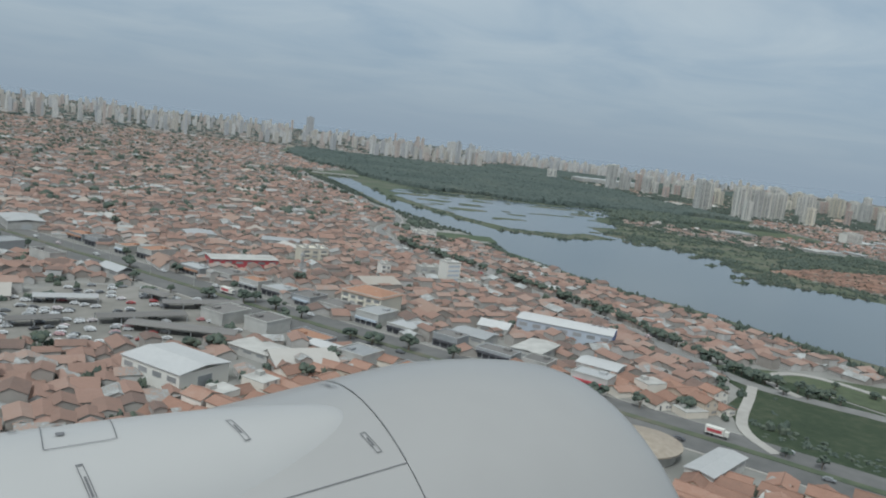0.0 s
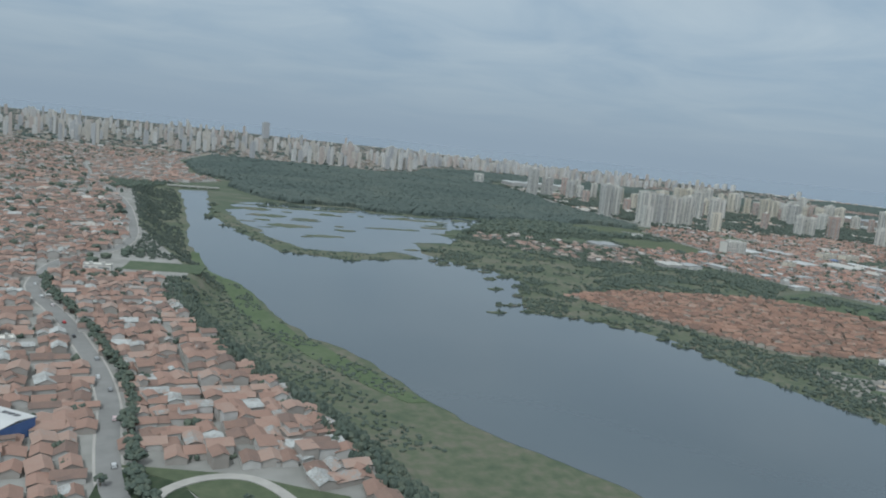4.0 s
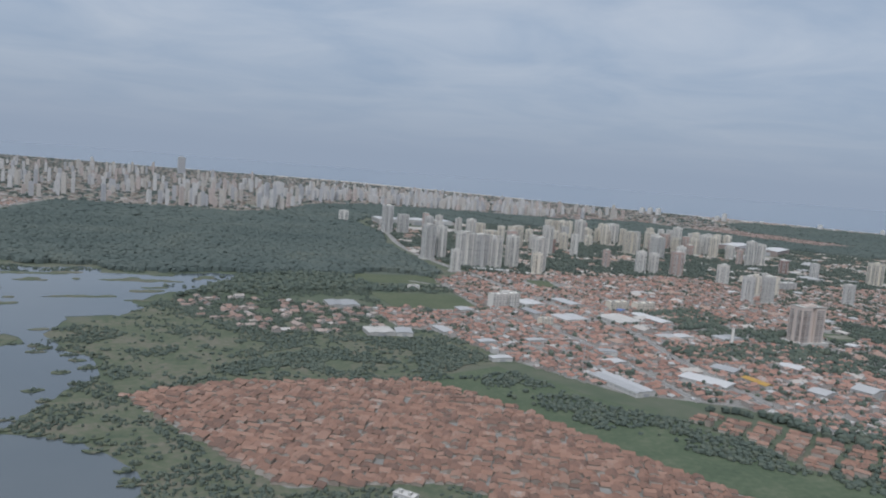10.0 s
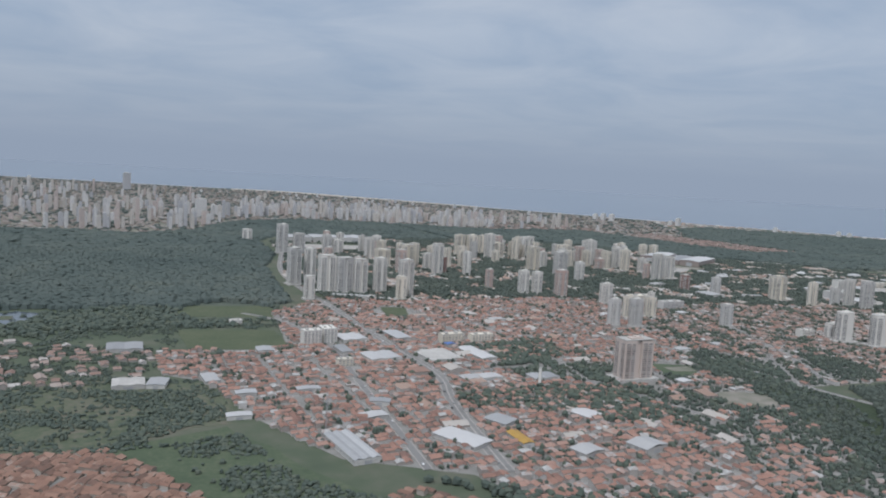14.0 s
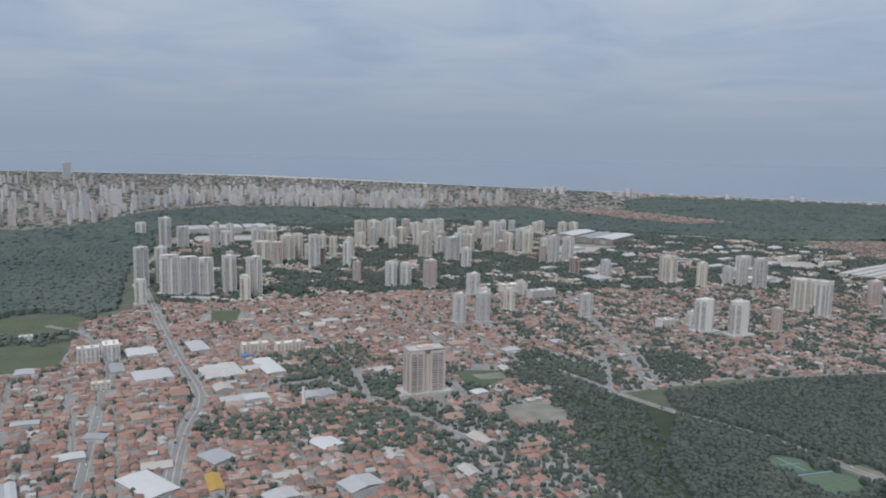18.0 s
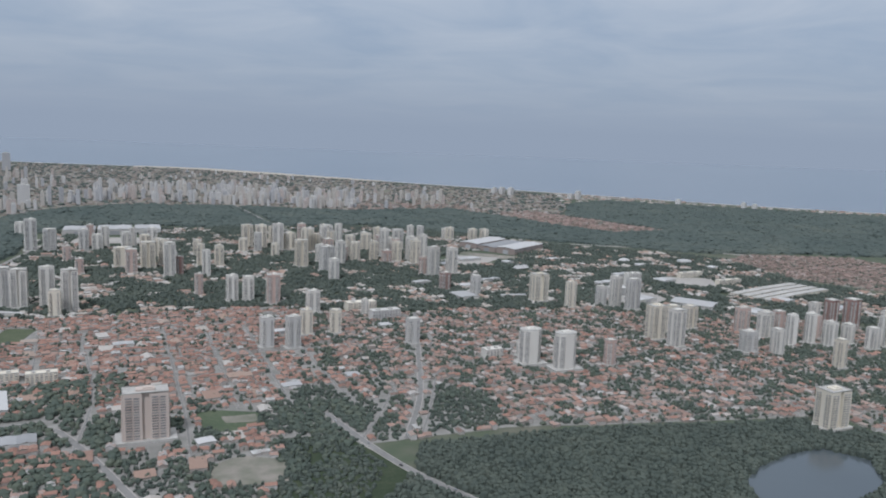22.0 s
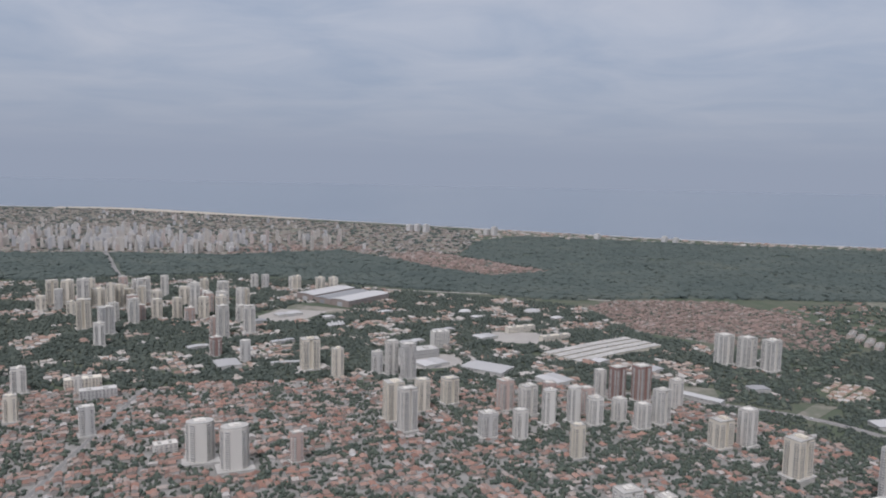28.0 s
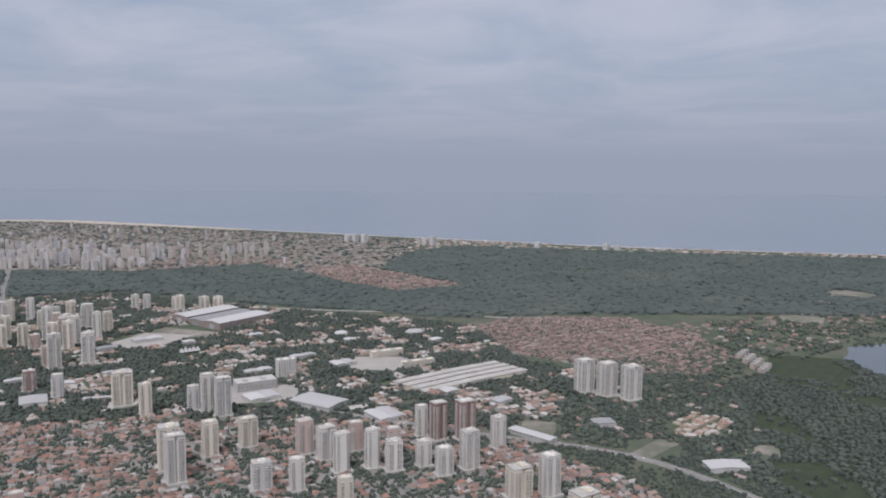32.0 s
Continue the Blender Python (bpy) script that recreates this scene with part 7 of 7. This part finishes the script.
def line_on_cowl(name, pts, width, lift=0.003, on=cowl_point):
    b = Build()
    ps = [Vector(on(s, a, lift)) for s, a in pts]
    for i, p in enumerate(ps):
        d = (ps[min(i + 1, len(ps) - 1)] - ps[max(i - 1, 0)]).normalized()
        out = (p / NK - LIP)
        out = (out - back * out.dot(back)).normalized()
        n = d.cross(out).normalized() * width * NK / 2
        b.v.extend([tuple(p - n), tuple(p + n)])
    for i in range(len(ps) - 1):
        b.f.append((2 * i, 2 * i + 1, 2 * i + 3, 2 * i + 2))
        b.m.append(0)
    part(name, b, M_SEAM, engine)


line_on_cowl("ring_seam", [(SEAM_AT, 0.5 - 0.05 * k) for k in range(23)], 0.0035)
line_on_cowl("panel_seam", [(SEAM_AT + 0.05 * k, -0.611) for k in range(40)], 0.0036)
line_on_cowl("lower_ring_seam", [(SEAM_AT, -0.65 - 0.05 * k) for k in range(12)], 0.0025)
line_on_cowl("hatch_seam", [(1.92, 0.62 - 0.03 * k) for k in range(24)] + [(1.92 + 0.02 * k, -0.08) for k in range(1, 11)] + [(2.12, -0.08 + 0.03 * k) for k in range(24)], 0.003, 0.004, fairing_point)
for s, f in ((2.07, 0.12), (2.07, 0.42)):
    b = Build()
    c = Vector(fairing_point(s, f, 0.004))
    b.face([tuple(Vector(fairing_point(s + ds, f + df, 0.004))) for ds, df in ((-0.012, -0.03), (0.012, -0.03), (0.012, 0.03), (-0.012, 0.03))])
    part("hatch_bolt", b, M_SEAM, engine)


def latch(on, s, a, half_s, half_a, skew):
    """A framed latch lying on the curved skin: a rim of four strips and a bar in its middle."""
    b = Build()
    n = 8

    def at(u, v):
        return on(s + u * half_s + v * half_a * skew, a + v * half_a, 0.004)

    for u0, u1, v0, v1 in ((-1, -0.72, -1, 1), (0.72, 1, -1, 1), (-0.72, 0.72, -1, -0.93), (-0.72, 0.72, 0.93, 1), (-0.3, 0.3, -0.35, 0.45)):
        for k in range(n):
            va, vb = v0 + (v1 - v0) * k / n, v0 + (v1 - v0) * (k + 1) / n
            b.face([at(u0, va), at(u1, va), at(u1, vb), at(u0, vb)])
    part("latch", b, M_SEAM, engine, "dark framed recessed latch")


for s, a in ((1.155, -0.484), (1.12, 0.0)):
    latch(cowl_point, s, a, 0.010, 0.055, 0.15)
for s, f in ((1.562, -0.25), (2.02, -0.5), (2.21, 0.5)):
    latch(fairing_point, s, f, 0.010, 0.21, 0.08)
